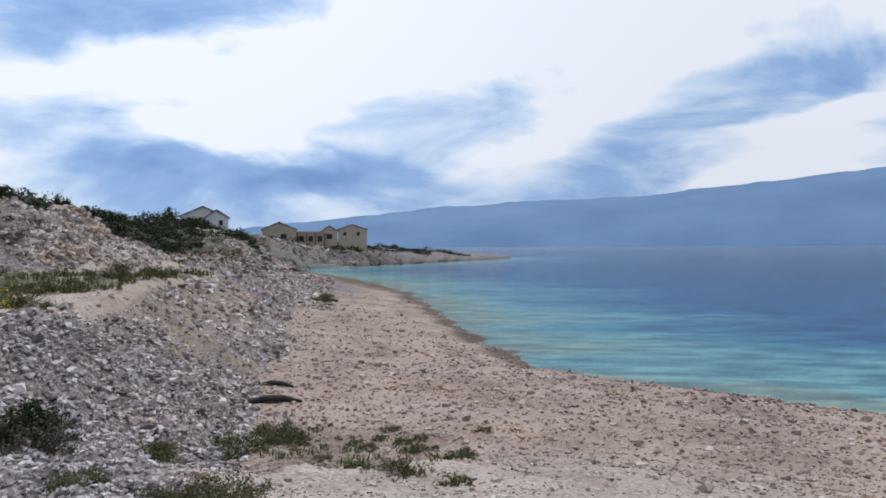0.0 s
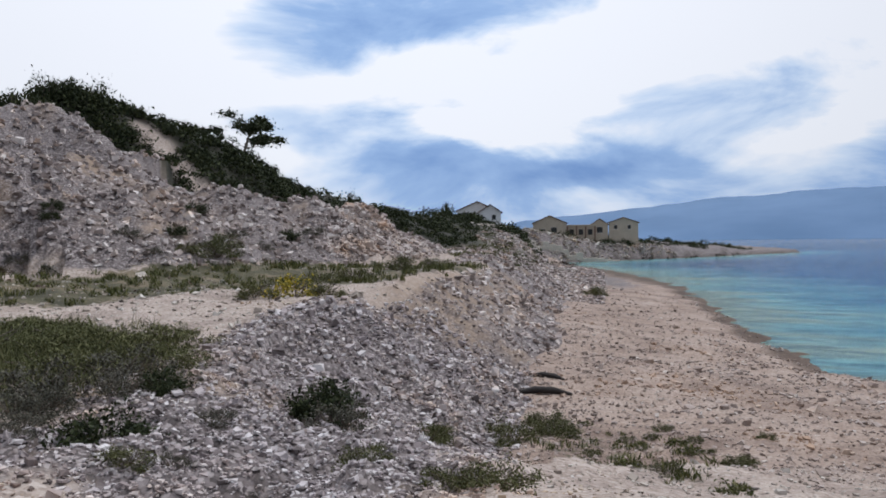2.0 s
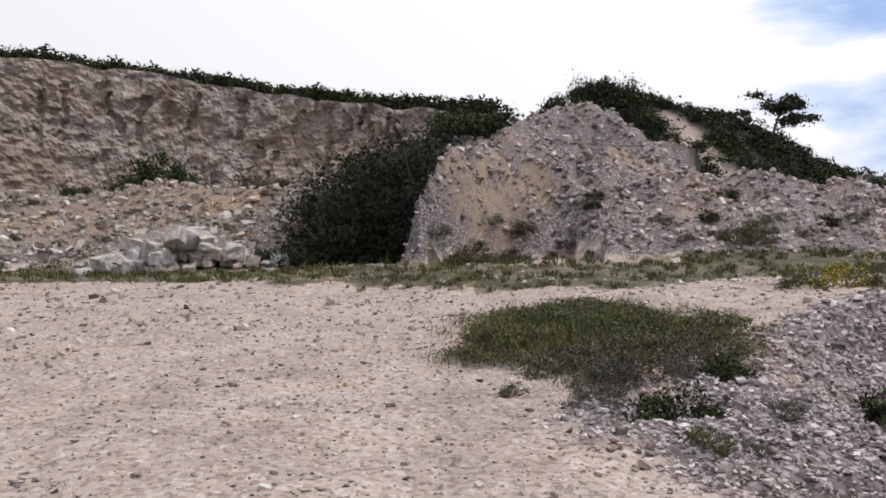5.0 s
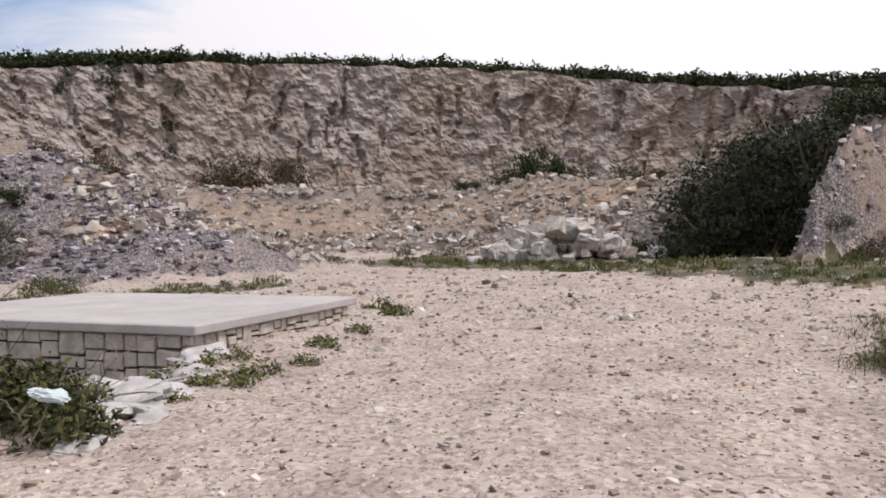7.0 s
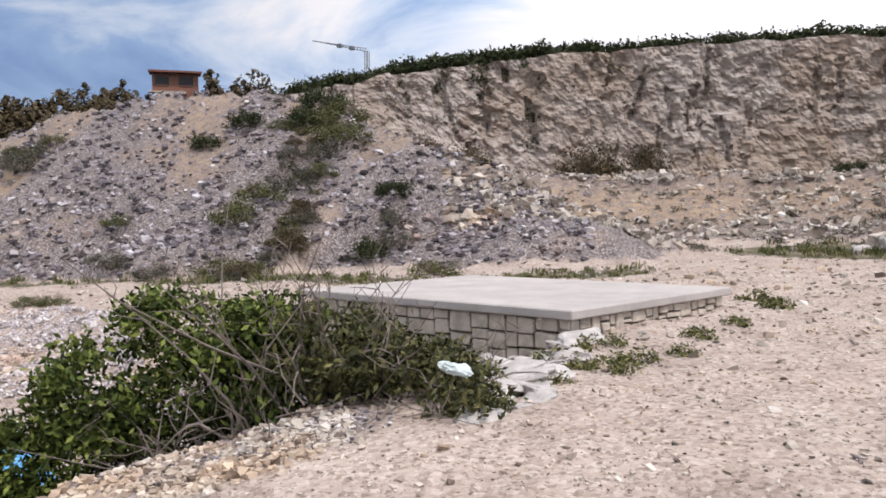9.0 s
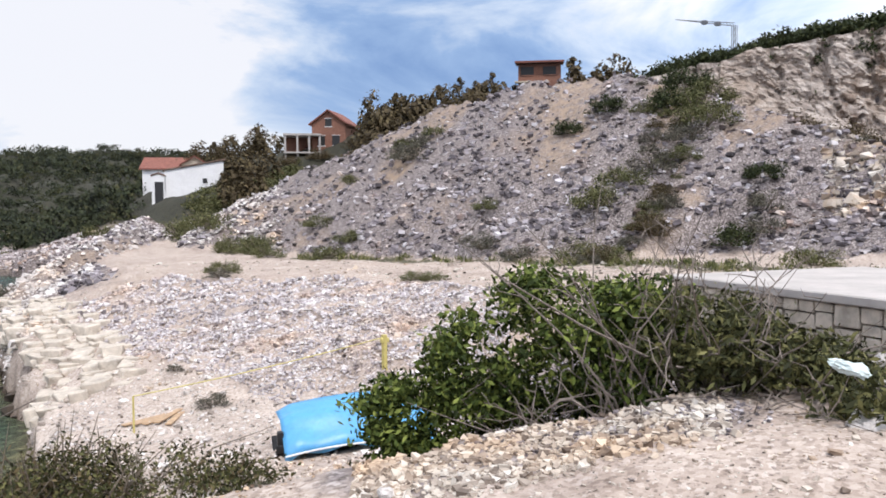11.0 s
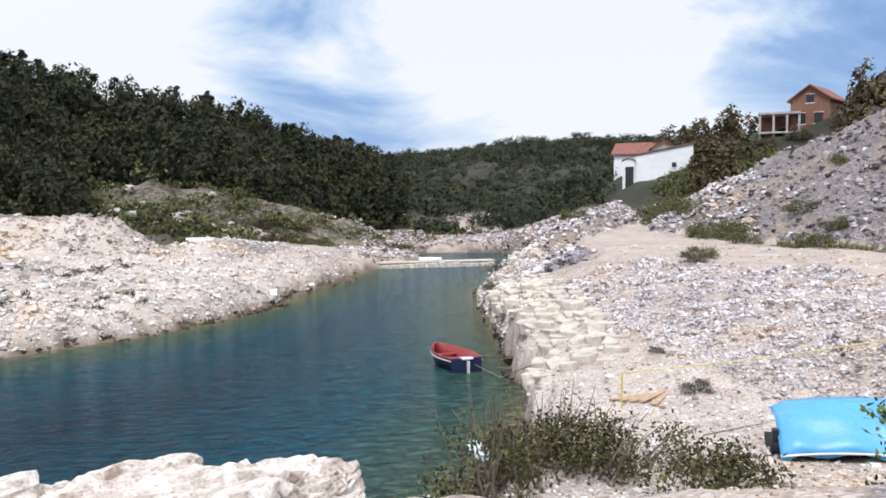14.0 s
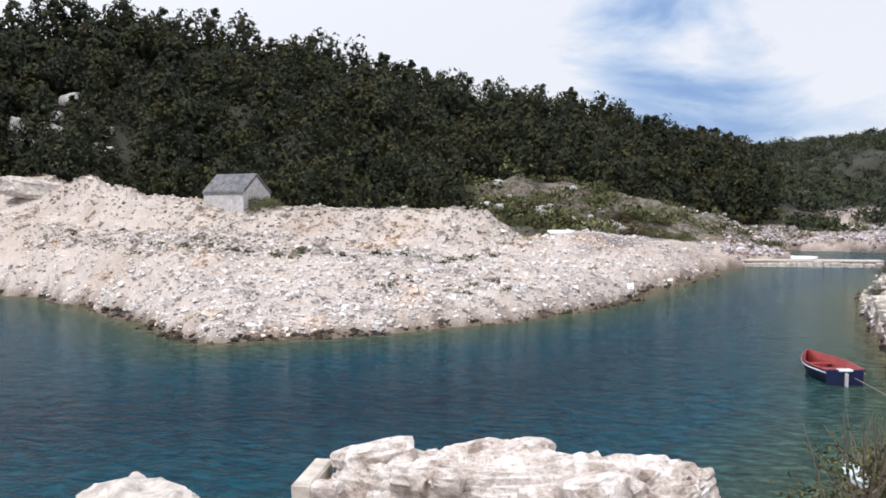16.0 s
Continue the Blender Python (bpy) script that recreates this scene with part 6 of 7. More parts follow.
def plastic_bag(x, y, z, s, label):
    rng = random.Random(int(s * 100))
    bm = bmesh.new()
    bmesh.ops.create_icosphere(bm, subdivisions=3, radius=1.0)
    for v in bm.verts:
        p = v.co * 1.3
        v.co = Vector((v.co.x * s * 1.5, v.co.y * s * 0.7, v.co.z * s * 0.5)) * (1 + 0.55 * noise.noise(p * 2.3 + Vector((rng.random(), 0, 0)))) + Vector((0, 0, s * 0.25 * noise.noise(p * 5)))
    me = bpy.data.meshes.new("plastic_bag")
    bm.to_mesh(me)
    bm.free()
    me.materials.append(M_BAG)
    ob = new("plastic_bag", me)
    ob.matrix_basis = pose(x, y, z, 10, 15, 108)
    tagged(ob, label, "bag")


plastic_bag(-7.15, -2.5, 4.35, 0.095, "crumpled pale plastic bag caught in the bush")
plastic_bag(-3.3, -12.4, 1.75, 0.16, "torn white plastic bag caught in the low bush")


# ---- pines ----
def pine(x, y, h, seed, lean, label):
    rng = np.random.default_rng(seed)
    z = gz(x, y)
    root = empty("pine_tree", x, y, z)
    bend = np.array([math.cos(lean), math.sin(lean), 0]) * h * 0.22
    trunk = [(0, 0, -0.3), bend * 0.2 + (0, 0, h * 0.35), bend * 0.6 + (0, 0, h * 0.65), bend + (0, 0, h * 0.92)]
    part("trunk", quads("trunk", *tube(trunk, [h * 0.035, h * 0.028, h * 0.02, h * 0.008], 7), M_BARK, True), M_BARK, root)
    limbs, pts = [], []
    for k in range(15):
        u = rng.uniform(0.38, 0.95)
        s = bend * u + np.array([0, 0, h * u * 0.95])
        a = rng.uniform(0, 6.28)
        L_ = h * rng.uniform(0.28, 0.62) * (1.2 - 0.6 * u)
        tip = s + np.array([math.cos(a) * L_, math.sin(a) * L_, L_ * rng.uniform(0.1, 0.6)])
        limbs.append(tube([s, (s + tip) / 2 + (0, 0, -0.04 * h), tip], [h * 0.012, h * 0.008, h * 0.003], 4))
        pts.append(tip + rng.normal(size=(170, 3)) * np.array([0.085, 0.085, 0.035]) * h)
        pts.append((s + tip) / 2 + rng.normal(size=(40, 3)) * np.array([0.07, 0.07, 0.04]) * h)
    part("limbs", quads("limbs", *join(limbs), M_BARK), M_BARK, root)
    part("crown", quads("crown", *leaves(np.concatenate(pts), h * 0.035, rng=rng), M_LEAF_DARK), M_LEAF_DARK, root)
    tagged(root, label, "tree")


pine(-43.4, 55.8, 4.4, 1, 0.5, "wind-bent pine standing out on the hill's skyline")
for k in range(34):
    az = 38.4 + 0.34 * k
    x, y = at(az, np.interp(az, [38.4, 43.4, 49.5], [70.5, 65, 60]) + 0.8 * (k % 3))
    place(T_DARK[k % 2], x, y, 1.35 + 0.4 * (k * 7 % 5) / 4, squash=1.35, label="dense dark evergreen shrub on the crest of the hill", group="shrubs on the crest")
for k in range(7):
    x, y = at(50.3 + 0.32 * k, 51.5 + 0.4 * (k % 2))
    place(T_DARK[k % 2], x, y, 1.0 + 0.25 * (k % 3), squash=1.5, label="dark spiky shrub on top of the spoil heap", group="shrubs on the heap top")
place(T_DARK[0], *at(24.1, 146), 2.3, squash=1.7, label="round dark evergreen tree standing above the coastal scrub")
place(T_DARK[1], *at(30.4, 90), 0.9, squash=2.6, label="slim dark cypress-like shrub on the skyline")
x, y = at(92, 67)
pine(x, y, 1.8, 41, 2.0, "small lone pine on top of the quarry face")


# ---- woods and scrub too many to count ----
def plant_templates(n, leaf, clumps, tall, count, seed):
    out = []
    for k in range(count):
        rng = np.random.default_rng(seed + k)
        p = clump_points(n, clumps, rng, 0.2, lift=0.0, shell=0.45) * np.array([1, 1, tall])
        out.append(leaves(p, leaf * 1.1, rng=rng, simple=True))
    return out


def tree_templates(n, leaf, count, seed):
    """Conifer-like and round crowns, ragged, on a hidden stem; unit height."""
    out = []
    for k in range(count):
        rng = np.random.default_rng(seed + k)
        m = 13
        u = np.linspace(0.12, 1.0, m) + rng.uniform(-0.05, 0.05, m)
        r = (0.3 * (1 - u) ** 0.8 + 0.02) * rng.uniform(0.6, 1.2, m) if k % 2 else 0.3 * np.sqrt(np.clip(1 - (2 * u - 0.95) ** 2, 0.02, 1)) * rng.uniform(0.5, 1.1, m)
        a = rng.uniform(0, 6.28, m)
        c = np.stack([np.cos(a) * r, np.sin(a) * r, u * 0.9], -1)
        w = (0.16 if k % 2 == 0 else 0.05 + 0.13 * (1 - u)) * rng.uniform(0.8, 1.2, m)
        j = rng.integers(0, m, n)
        v = rng.normal(size=(n, 3))
        v /= np.linalg.norm(v, axis=1)[:, None]
        p = c[j] + v * (w * np.ones(m))[j][:, None] * rng.uniform(0.8, 1.1, n)[:, None] * np.array([1, 1, 0.75])
        out.append(shell_leaves(p, c[j] - (0, 0, 0.02), leaf * 1.05, rng))
    return out


def shell_leaves(p, centre, size, rng, droop=0.35):
    """Leaf sprays lying on the outside of their clump, so that tops catch light and undersides stay dark."""
    out = p - centre
    out = out / (np.linalg.norm(out, axis=1)[:, None] + 1e-6) + rng.normal(size=p.shape) * droop + (0, 0, 0.25)
    out /= np.linalg.norm(out, axis=1)[:, None]
    a = np.cross(out, rng.normal(size=p.shape))
    a /= np.linalg.norm(a, axis=1)[:, None] + 1e-9
    b = np.cross(out, a)
    s = (size * rng.uniform(0.6, 1.4, len(p)))[:, None]
    V = np.stack([p - a * s, p + b * s * 0.8, p + a * s * 0.8 - b * s * 0.5], 1).reshape(-1, 3)
    return V, np.arange(3 * len(p)).reshape(-1, 3)


def mass(name, label, category, tpls, X, Y, S, mat, sink=0.05, squash=1.0):
    Z = gz(X, Y)
    V, F, n = [], [], 0
    ang = RNG.uniform(0, 6.28, len(X))
    pick = RNG.integers(0, len(tpls), len(X))
    for x, y, z, s, a, k in zip(X, Y, Z, S, ang, pick):
        v, f = tpls[k]
        c, t = math.cos(a) * s, math.sin(a) * s
        q = np.empty_like(v)
        q[:, 0], q[:, 1], q[:, 2] = v[:, 0] * c - v[:, 1] * t + x, v[:, 0] * t + v[:, 1] * c + y, v[:, 2] * s * squash + z - sink * s
        V.append(q)
        F.append(f + n)
        n += len(v)
    ob = new(name, quads(name, np.concatenate(V), np.concatenate(F), mat))
    tagged(ob, label, category, kind="stuff")
    return ob


def spots(n, a0, a1, d0, d1, rng, keep=None):
    a = rng.uniform(a0, a1, n)
    d = np.exp(rng.uniform(math.log(d0), math.log(d1), n))
    X, Y = -np.sin(np.radians(a)) * d, np.cos(np.radians(a)) * d
    if keep is not None:
        m = keep(X, Y, a, d)
        X, Y, d = X[m], Y[m], d[m]
    return X, Y, d


def woods():
    rng = np.random.default_rng(3)
    big = tree_templates(300, 0.05, 8, 100)
    small = plant_templates(150, 0.11, 14, 0.8, 6, 200)

    def wooded(X, Y, a, d):
        h, sd, rub, _, w, _ = height(X, Y)
        return (w > 0.5) & (sd > 3)

    X, Y, d = spots(900, 35, 54, 55, 80, rng, wooded)
    mass("scrub", "dense dark evergreen scrub on the steep hill", "scrub", small, X, Y, rng.uniform(0.6, 1.3, len(X)), M_LEAF_DARK)
    X, Y, d = spots(2600, 170, 226, 57, 165, rng, lambda X, Y, a, d: wooded(X, Y, a, d) & ~((a > 173) & (a < 190.5) & (d < 78)))
    mass("woodland", "dense dark pine and oak woodland on the far hillside", "woodland", big, X, Y, np.where(rng.uniform(0, 1, len(X)) < 0.2, 1.1, 1.0) * rng.uniform(2.4, 4.8, len(X)) * np.clip(d / 80, 0.7, 1.2), M_FOREST)
    X, Y, d = spots(560, 121, 152, 76, 125, rng, lambda X, Y, a, d: wooded(X, Y, a, d) & ~((a > 140.3) & (a < 146.8) & (d > 84) & (d < 112)) & ~((a > 126) & (a < 130.8) & (d < 106)) & ~((a > 149.8) & (d < 112)))
    mass("woodland", "brown-green scrub woodland on the hillside behind the scree", "woodland", big, X, Y, rng.uniform(2.6, 5.0, len(X)), M_LEAF_RUST)
    X, Y, d = spots(200, 130.8, 140.5, 78, 94, rng, wooded)
    mass("woodland", "brown leafless oaks on the skyline behind the scree", "woodland", big, X, Y, rng.uniform(4.0, 6.5, len(X)), M_LEAF_RUST)
    X, Y, d = spots(800, 148, 178, 240, 345, rng, wooded)
    mass("woodland", "dark woods covering the distant ridge", "woodland", small, X, Y, rng.uniform(2.2, 4.0, len(X)), M_FOREST_HAZED)
    X, Y, d = spots(1000, 150, 176, 86, 235, rng, lambda X, Y, a, d: wooded(X, Y, a, d) & ~((a < 156) & (d < 118)))
    mass("woodland", "dark scrub woods on the valley floor beyond the inlet", "woodland", small, X, Y, rng.uniform(1.3, 3.0, len(X)), M_FOREST_HAZED)
    X, Y, d = spots(420, 160, 200, 62, 100, rng, wooded)
    mass("scrub", "olive green scrub along the foot of the wooded hill", "scrub", small, X, Y, rng.uniform(0.8, 2.0, len(X)), M_LEAF_OLIVE)
    X, Y, d = spots(300, 163, 187, 63, 96, rng, lambda X, Y, a, d: (zones(X, Y, *height(X, Y)[:1], *height(X, Y)[1:5])[1] > 0.3))
    mass("scrub", "pale olive scrub on the flat beside the inlet head", "scrub", small, X, Y, rng.uniform(0.4, 1.1, len(X)), M_LEAF_OLIVE)
    a = rng.uniform(9.5, 25, 240)
    r = rng.uniform(150, 228, 240)
    X, Y = -np.sin(np.radians(a)) * r, np.cos(np.radians(a)) * r
    up = height(X, Y)[1] > 10
    mass("scrub", "dark evergreen hedge-like scrub before the seaside houses", "scrub", small, X[up], Y[up], rng.uniform(0.7, 2.0, 240)[up], M_LEAF_DARK)
    a = rng.uniform(14.6, 27.5, 330)
    r = rng.uniform(158, 172, 330) - 3.2 * np.maximum(0, a - 22)
    X, Y = -np.sin(np.radians(a)) * r, np.cos(np.radians(a)) * r
    up = height(X, Y)[0] > 6.2
    mass("scrub", "dark evergreen trees and scrub before the white house", "scrub", small, X[up], Y[up], (rng.uniform(1.0, 1.9, 330) * np.where(a > 22, 1.35, 1.0))[up], M_LEAF_DARK)
    X, Y, d = spots(110, 7.5, 19, 218, 234, rng, lambda X, Y, a, d: height(X, Y)[0] > 3.6)
    mass("scrub", "dark low shrubs along the bank before the seaside houses", "scrub", small, X, Y, rng.uniform(0.5, 1.3, len(X)), M_LEAF_DARK)
    X, Y, d = spots(190, 16.5, 31, 62, 172, rng, lambda X, Y, a, d: (height(X, Y)[1] > 11) & (height(X, Y)[0] > 2.4))
    mass("scrub", "dry brown-green scrub dotted over the stony slope", "scrub", small, X, Y, rng.uniform(0.35, 0.95, len(X)) * np.clip(d / 110, 0.6, 1.2), M_LEAF_OLIVE)
    X, Y, d = spots(220, 145, 152.2, 82, 104, rng)
    mass("scrub", "green and brown scrub below the white house", "scrub", small, X, Y, rng.uniform(0.6, 1.5, len(X)), M_LEAF_OLIVE)
    X, Y, d = spots(240, 66, 108, 36, 52, rng)
    mass("scrub", "dark low tufts dotted over the quarry floor", "scrub", small, X, Y, rng.uniform(0.15, 0.45, len(X)), M_LEAF_GREY)
    # a ragged fringe right behind the quarry's rim
    W = np.array([(*polar(a, r),) for a, r, _, _ in WALL_LINE])
    t = rng.uniform(0, len(W) - 1.001, 1000)
    k = t.astype(int)
    C = W[k] + (W[k + 1] - W[k]) * (t - k)[:, None]
    C = C * (1 + rng.uniform(0.022, 0.08, 1000)[:, None])
    mass("scrub", "low dark evergreen scrub along the top of the quarry face", "scrub", small, C[:, 0], C[:, 1], rng.uniform(0.8, 1.6, 1000), M_LEAF_DARK, sink=-0.14)
    X, Y, d = spots(2000, 22, 54, 55, 190, rng, wooded)
    mass("scrub", "dark evergreen scrub over the northern hill", "scrub", small, X, Y, rng.uniform(0.7, 1.4, len(X)) * np.clip(d / 80, 0.8, 1.15), M_LEAF_DARK)
    X, Y, d = spots(420, 3.5, 13, 205, 315, rng, lambda X, Y, a, d: (height(X, Y)[1] > 3.5))
    mass("scrub", "dark evergreen scrub covering the tip of the headland", "scrub", small, X, Y, rng.uniform(0.9, 2.2, len(X)), M_LEAF_DARK)
    X, Y, d = spots(170, 3, 24, 150, 300, rng, lambda X, Y, a, d: (height(X, Y)[1] > 12))
    mass("scrub", "dark shrubs scattered over the low stony headland", "scrub", small, X, Y, rng.uniform(0.9, 2.6, len(X)), M_LEAF_DARK)
    # plants in lines along the terraces of the far bank
    T = np.array([at(216.5, 57.4), at(210, 45.2), at(204, 43.7), at(197.3, 44.2), at(191.3, 44.2), at(187.5, 47.4)])
    t = rng.uniform(0, 4.999, 150)
    k = t.astype(int)
    C = T[k] + (T[k + 1] - T[k]) * (t - k)[:, None] + rng.normal(size=(150, 2)) * 0.4
    mass("scrub", "dark low plants in a line along the far bank", "scrub", small, C[::2, 0], C[::2, 1], rng.uniform(0.12, 0.42, 150)[::2], M_LEAF_DRY)
    C = np.array([(9, -37.5), (4, -39)])[rng.integers(0, 2, 26)] + rng.normal(size=(26, 2)) * np.array([2.2, 0.7])
    mass("scrub", "dark low plants scattered on the far bank", "scrub", small, C[:, 0], C[:, 1], rng.uniform(0.15, 0.4, 26), M_LEAF_DRY)
    # long grass standing over the thicket beside the track
    blade = []
    for k in range(4):
        r = np.random.default_rng(320 + k)
        p = np.stack([r.normal(size=60) * 0.4, r.normal(size=60) * 0.4, r.uniform(0.15, 0.55, 60)], -1)
        blade.append(leaves(p, 0.3, rng=r, up=0.6, slim=0.045))
    u = rng.uniform(0, 1, 420)
    gx = -8.6 - 3.6 * u + rng.normal(size=420) * 0.7
    gy = 7.4 + 2.4 * u + rng.normal(size=420) * 0.75
    mass("grass", "long yellow-green grass growing through the thicket", "grass", blade, gx, gy, rng.uniform(0.25, 0.5, 420), M_LEAF_MEADOW)
    # grass on the verges
    tuft = []
    for k in range(5):
        r = np.random.default_rng(300 + k)
        p = np.stack([r.normal(size=26) * 0.3, r.normal(size=26) * 0.3, r.uniform(0.1, 0.5, 26)], -1)
        tuft.append(leaves(p, 0.34, rng=r, up=0.8, slim=0.14))

    def grassy(X, Y, a, d):
        h, sd, rub, b, w, _ = height(X, Y)
        g = zones(X, Y, h, sd, rub, b, w)[1]
        return (g > rng.uniform(0.15, 0.75, len(X))) & (h > 0.4)

    X, Y, d = spots(15000, 5, 200, 9, 70, rng, grassy)
    mass("grass", "short dry green grass in patches along the track", "grass", tuft, X, Y, rng.uniform(0.12, 0.3, len(X)) * np.clip(d / 22, 0.8, 1.9), M_GRASS)


woods()
scatter(T_TUFT, [(-9.6, -1.6, 0.3), (-10.4, -1.3, 0.28), (-11.2, -1.9, 0.3), (-8.8, -2.0, 0.2), (-12.4, -0.7, 0.3), (-10.9, -0.9, 0.22), (-13.5, -0.2, 0.25), (-9.9, -2.3, 0.35), (-16.3, 0.3, 0.4), (-17.5, 0.1, 0.4)], group="tufts beside the cistern")
rt = random.Random(31)
scatter(T_TUFT + T_SCRUB, [(rt.uniform(-5.2, -0.8), rt.uniform(9.5, 17.5), rt.uniform(0.1, 0.26)) for k in range(46)], "small green tuft among beach stones", "tufts on the beach")


# ---- loose stones ----
def stone_templates(count, seed, flat=0.6):
    out = []
    base = np.array([(x, y, z) for x in (-1, 1) for y in (-1, 1) for z in (-1, 1)], float)
    F = np.array([(0, 1, 3, 2), (4, 6, 7, 5), (0, 4, 5, 1), (2, 3, 7, 6), (0, 2, 6, 4), (1, 5, 7, 3)])
    for k in range(count):
        r = np.random.default_rng(seed + k)
        v = base * 0.5 * np.array([1, r.uniform(0.55, 0.9), r.uniform(0.3, flat)]) + r.normal(size=(8, 3)) * 0.11
        out.append((v, F))
    return out


def stone_material(name, stops):
    m, nt, p = material(name)
    g = nt.nodes.new("ShaderNodeNewGeometry")
    n = tex(nt, "noise", 14.0, 4, 0.65)
    c = ramp(nt, g.outputs["Random Per Island"], *stops)
    c = mixc(nt, 0.5, c, ramp(nt, n.outputs["Fac"], (0.3, (0.6, 0.57, 0.55)), (0.65, (1, 1, 1))), "MULTIPLY")
    wide = tex(nt, "noise", 0.28, 5, 0.65)
    c = mixc(nt, 0.85, c, ramp(nt, wide.outputs["Fac"], (0.36, (0.62, 0.6, 0.62)), (0.46, (1.0, 1.0, 1.03)), (0.54, (1.0, 0.99, 1.0)), (0.64, (1.0, 0.8, 0.62))), "MULTIPLY")
    c = mixc(nt, 1.0, c, 0.86, "MULTIPLY")
    nt.links.new(c, p.inputs["Base Color"])
    p.inputs["Roughness"].default_value = 0.92
    return m


M_RUBBLE = stone_material("loose_rubble", [(0.0, (0.045, 0.039, 0.042)), (0.3, (0.16, 0.14, 0.15)), (0.62, (0.34, 0.305, 0.32)), (0.88, (0.55, 0.515, 0.53)), (1.0, (0.8, 0.77, 0.775))])
M_PEBBLE = stone_material("loose_pebbles", [(0.0, (0.16, 0.12, 0.10)), (0.2, (0.38, 0.30, 0.25)), (0.75, (0.52, 0.43, 0.37)), (1.0, (0.68, 0.60, 0.53))])
M_CHIP = stone_material("cream_chippings", [(0.0, (0.13, 0.10, 0.08)), (0.18, (0.40, 0.34, 0.28)), (0.7, (0.60, 0.54, 0.46)), (1.0, (0.78, 0.74, 0.67))])


M_GRAVEL = stone_material("lilac_gravel", [(0.0, (0.18, 0.155, 0.155)), (0.2, (0.45, 0.405, 0.41)), (0.6, (0.66, 0.61, 0.61)), (1.0, (0.88, 0.85, 0.83))])
M_PALE = stone_material("pale_broken_limestone", [(0.0, (0.26, 0.225, 0.195)), (0.15, (0.58, 0.525, 0.48)), (0.6, (0.78, 0.73, 0.68)), (1.0, (0.95, 0.92, 0.88))])
M_WETSTONE = stone_material("wet_shore_stones", [(0.0, (0.02, 0.016, 0.012)), (1.0, (0.12, 0.09, 0.065))])
M_BANK = stone_material("bank_rubble", [(0.0, (0.10, 0.08, 0.075)), (0.2, (0.32, 0.27, 0.262)), (0.6, (0.56, 0.495, 0.482)), (1.0, (0.83, 0.785, 0.76))])
M_HEAP = stone_material("heap_rubble", [(0.0, (0.13, 0.098, 0.085)), (0.2, (0.36, 0.295, 0.262)), (0.6, (0.60, 0.515, 0.468)), (1.0, (0.84, 0.775, 0.72))])
M_DARKSTONE = stone_material("weathered_stones", [(0.0, (0.08, 0.068, 0.06)), (0.4, (0.18, 0.15, 0.135)), (1.0, (0.42, 0.36, 0.33))])


def strew(name, label, category, n, area, size, mat, keep, seed):
    rng = np.random.default_rng(seed)
    tpl = stone_templates(8, seed * 10)
    X, Y, d = spots(n, *area, rng, keep)
    S = size(d, rng)
    Z = gz(X, Y)
    V, F = [], []
    k = rng.integers(0, 8, len(X))
    T = np.array([t[0] for t in tpl])[k]
    a, b = rng.uniform(0, 6.28, len(X)), rng.normal(size=len(X)) * 0.35
    c, s = np.cos(a)[:, None], np.sin(a)[:, None]
    x = T[..., 0] * np.cos(b)[:, None] + T[..., 2] * np.sin(b)[:, None]
    z = -T[..., 0] * np.sin(b)[:, None] + T[..., 2] * np.cos(b)[:, None]
    y = T[..., 1]
    P = np.stack([(x * c - y * s) * S[:, None] + X[:, None], (x * s + y * c) * S[:, None] + Y[:, None], z * S[:, None] + Z[:, None] + 0.12 * S[:, None]], -1)
    F = (tpl[0][1][None] + 8 * np.arange(len(X))[:, None, None]).reshape(-1, 4)
    ob = new(name, quads(name, P.reshape(-1, 3), F, mat))
    tagged(ob, label, category, kind="stuff")


def on_rubble(X, Y, a, d):
    h, sd, rub, b, w, _ = height(X, Y)
    g = zones(X, Y, h, sd, rub, b, w)
    return (g[0] * (1 - w) > 0.22 + 0.42 * hash2((X * 53).astype(np.int64), (Y * 61).astype(np.int64), 5)) & (h > 0.3) & (g[1] < 0.6) & (hash2((X * 97).astype(np.int64), (Y * 89).astype(np.int64), 3) > np.where(Y > 0, 0.5, 0.93) * g[2])


def on_track(X, Y, a, d):
    h, sd, rub, b, w, _ = height(X, Y)
    r = zones(X, Y, h, sd, rub, b, w)[0]
    return (r < 0.4) & (b < 0.5) & (h > 0.5) & (w < 0.3)


def on_beach(X, Y, a, d):
    h, sd, rub, b, w, _ = height(X, Y)
    return (rub < 0.5) & (b > 0.3) & (h > 0.1)


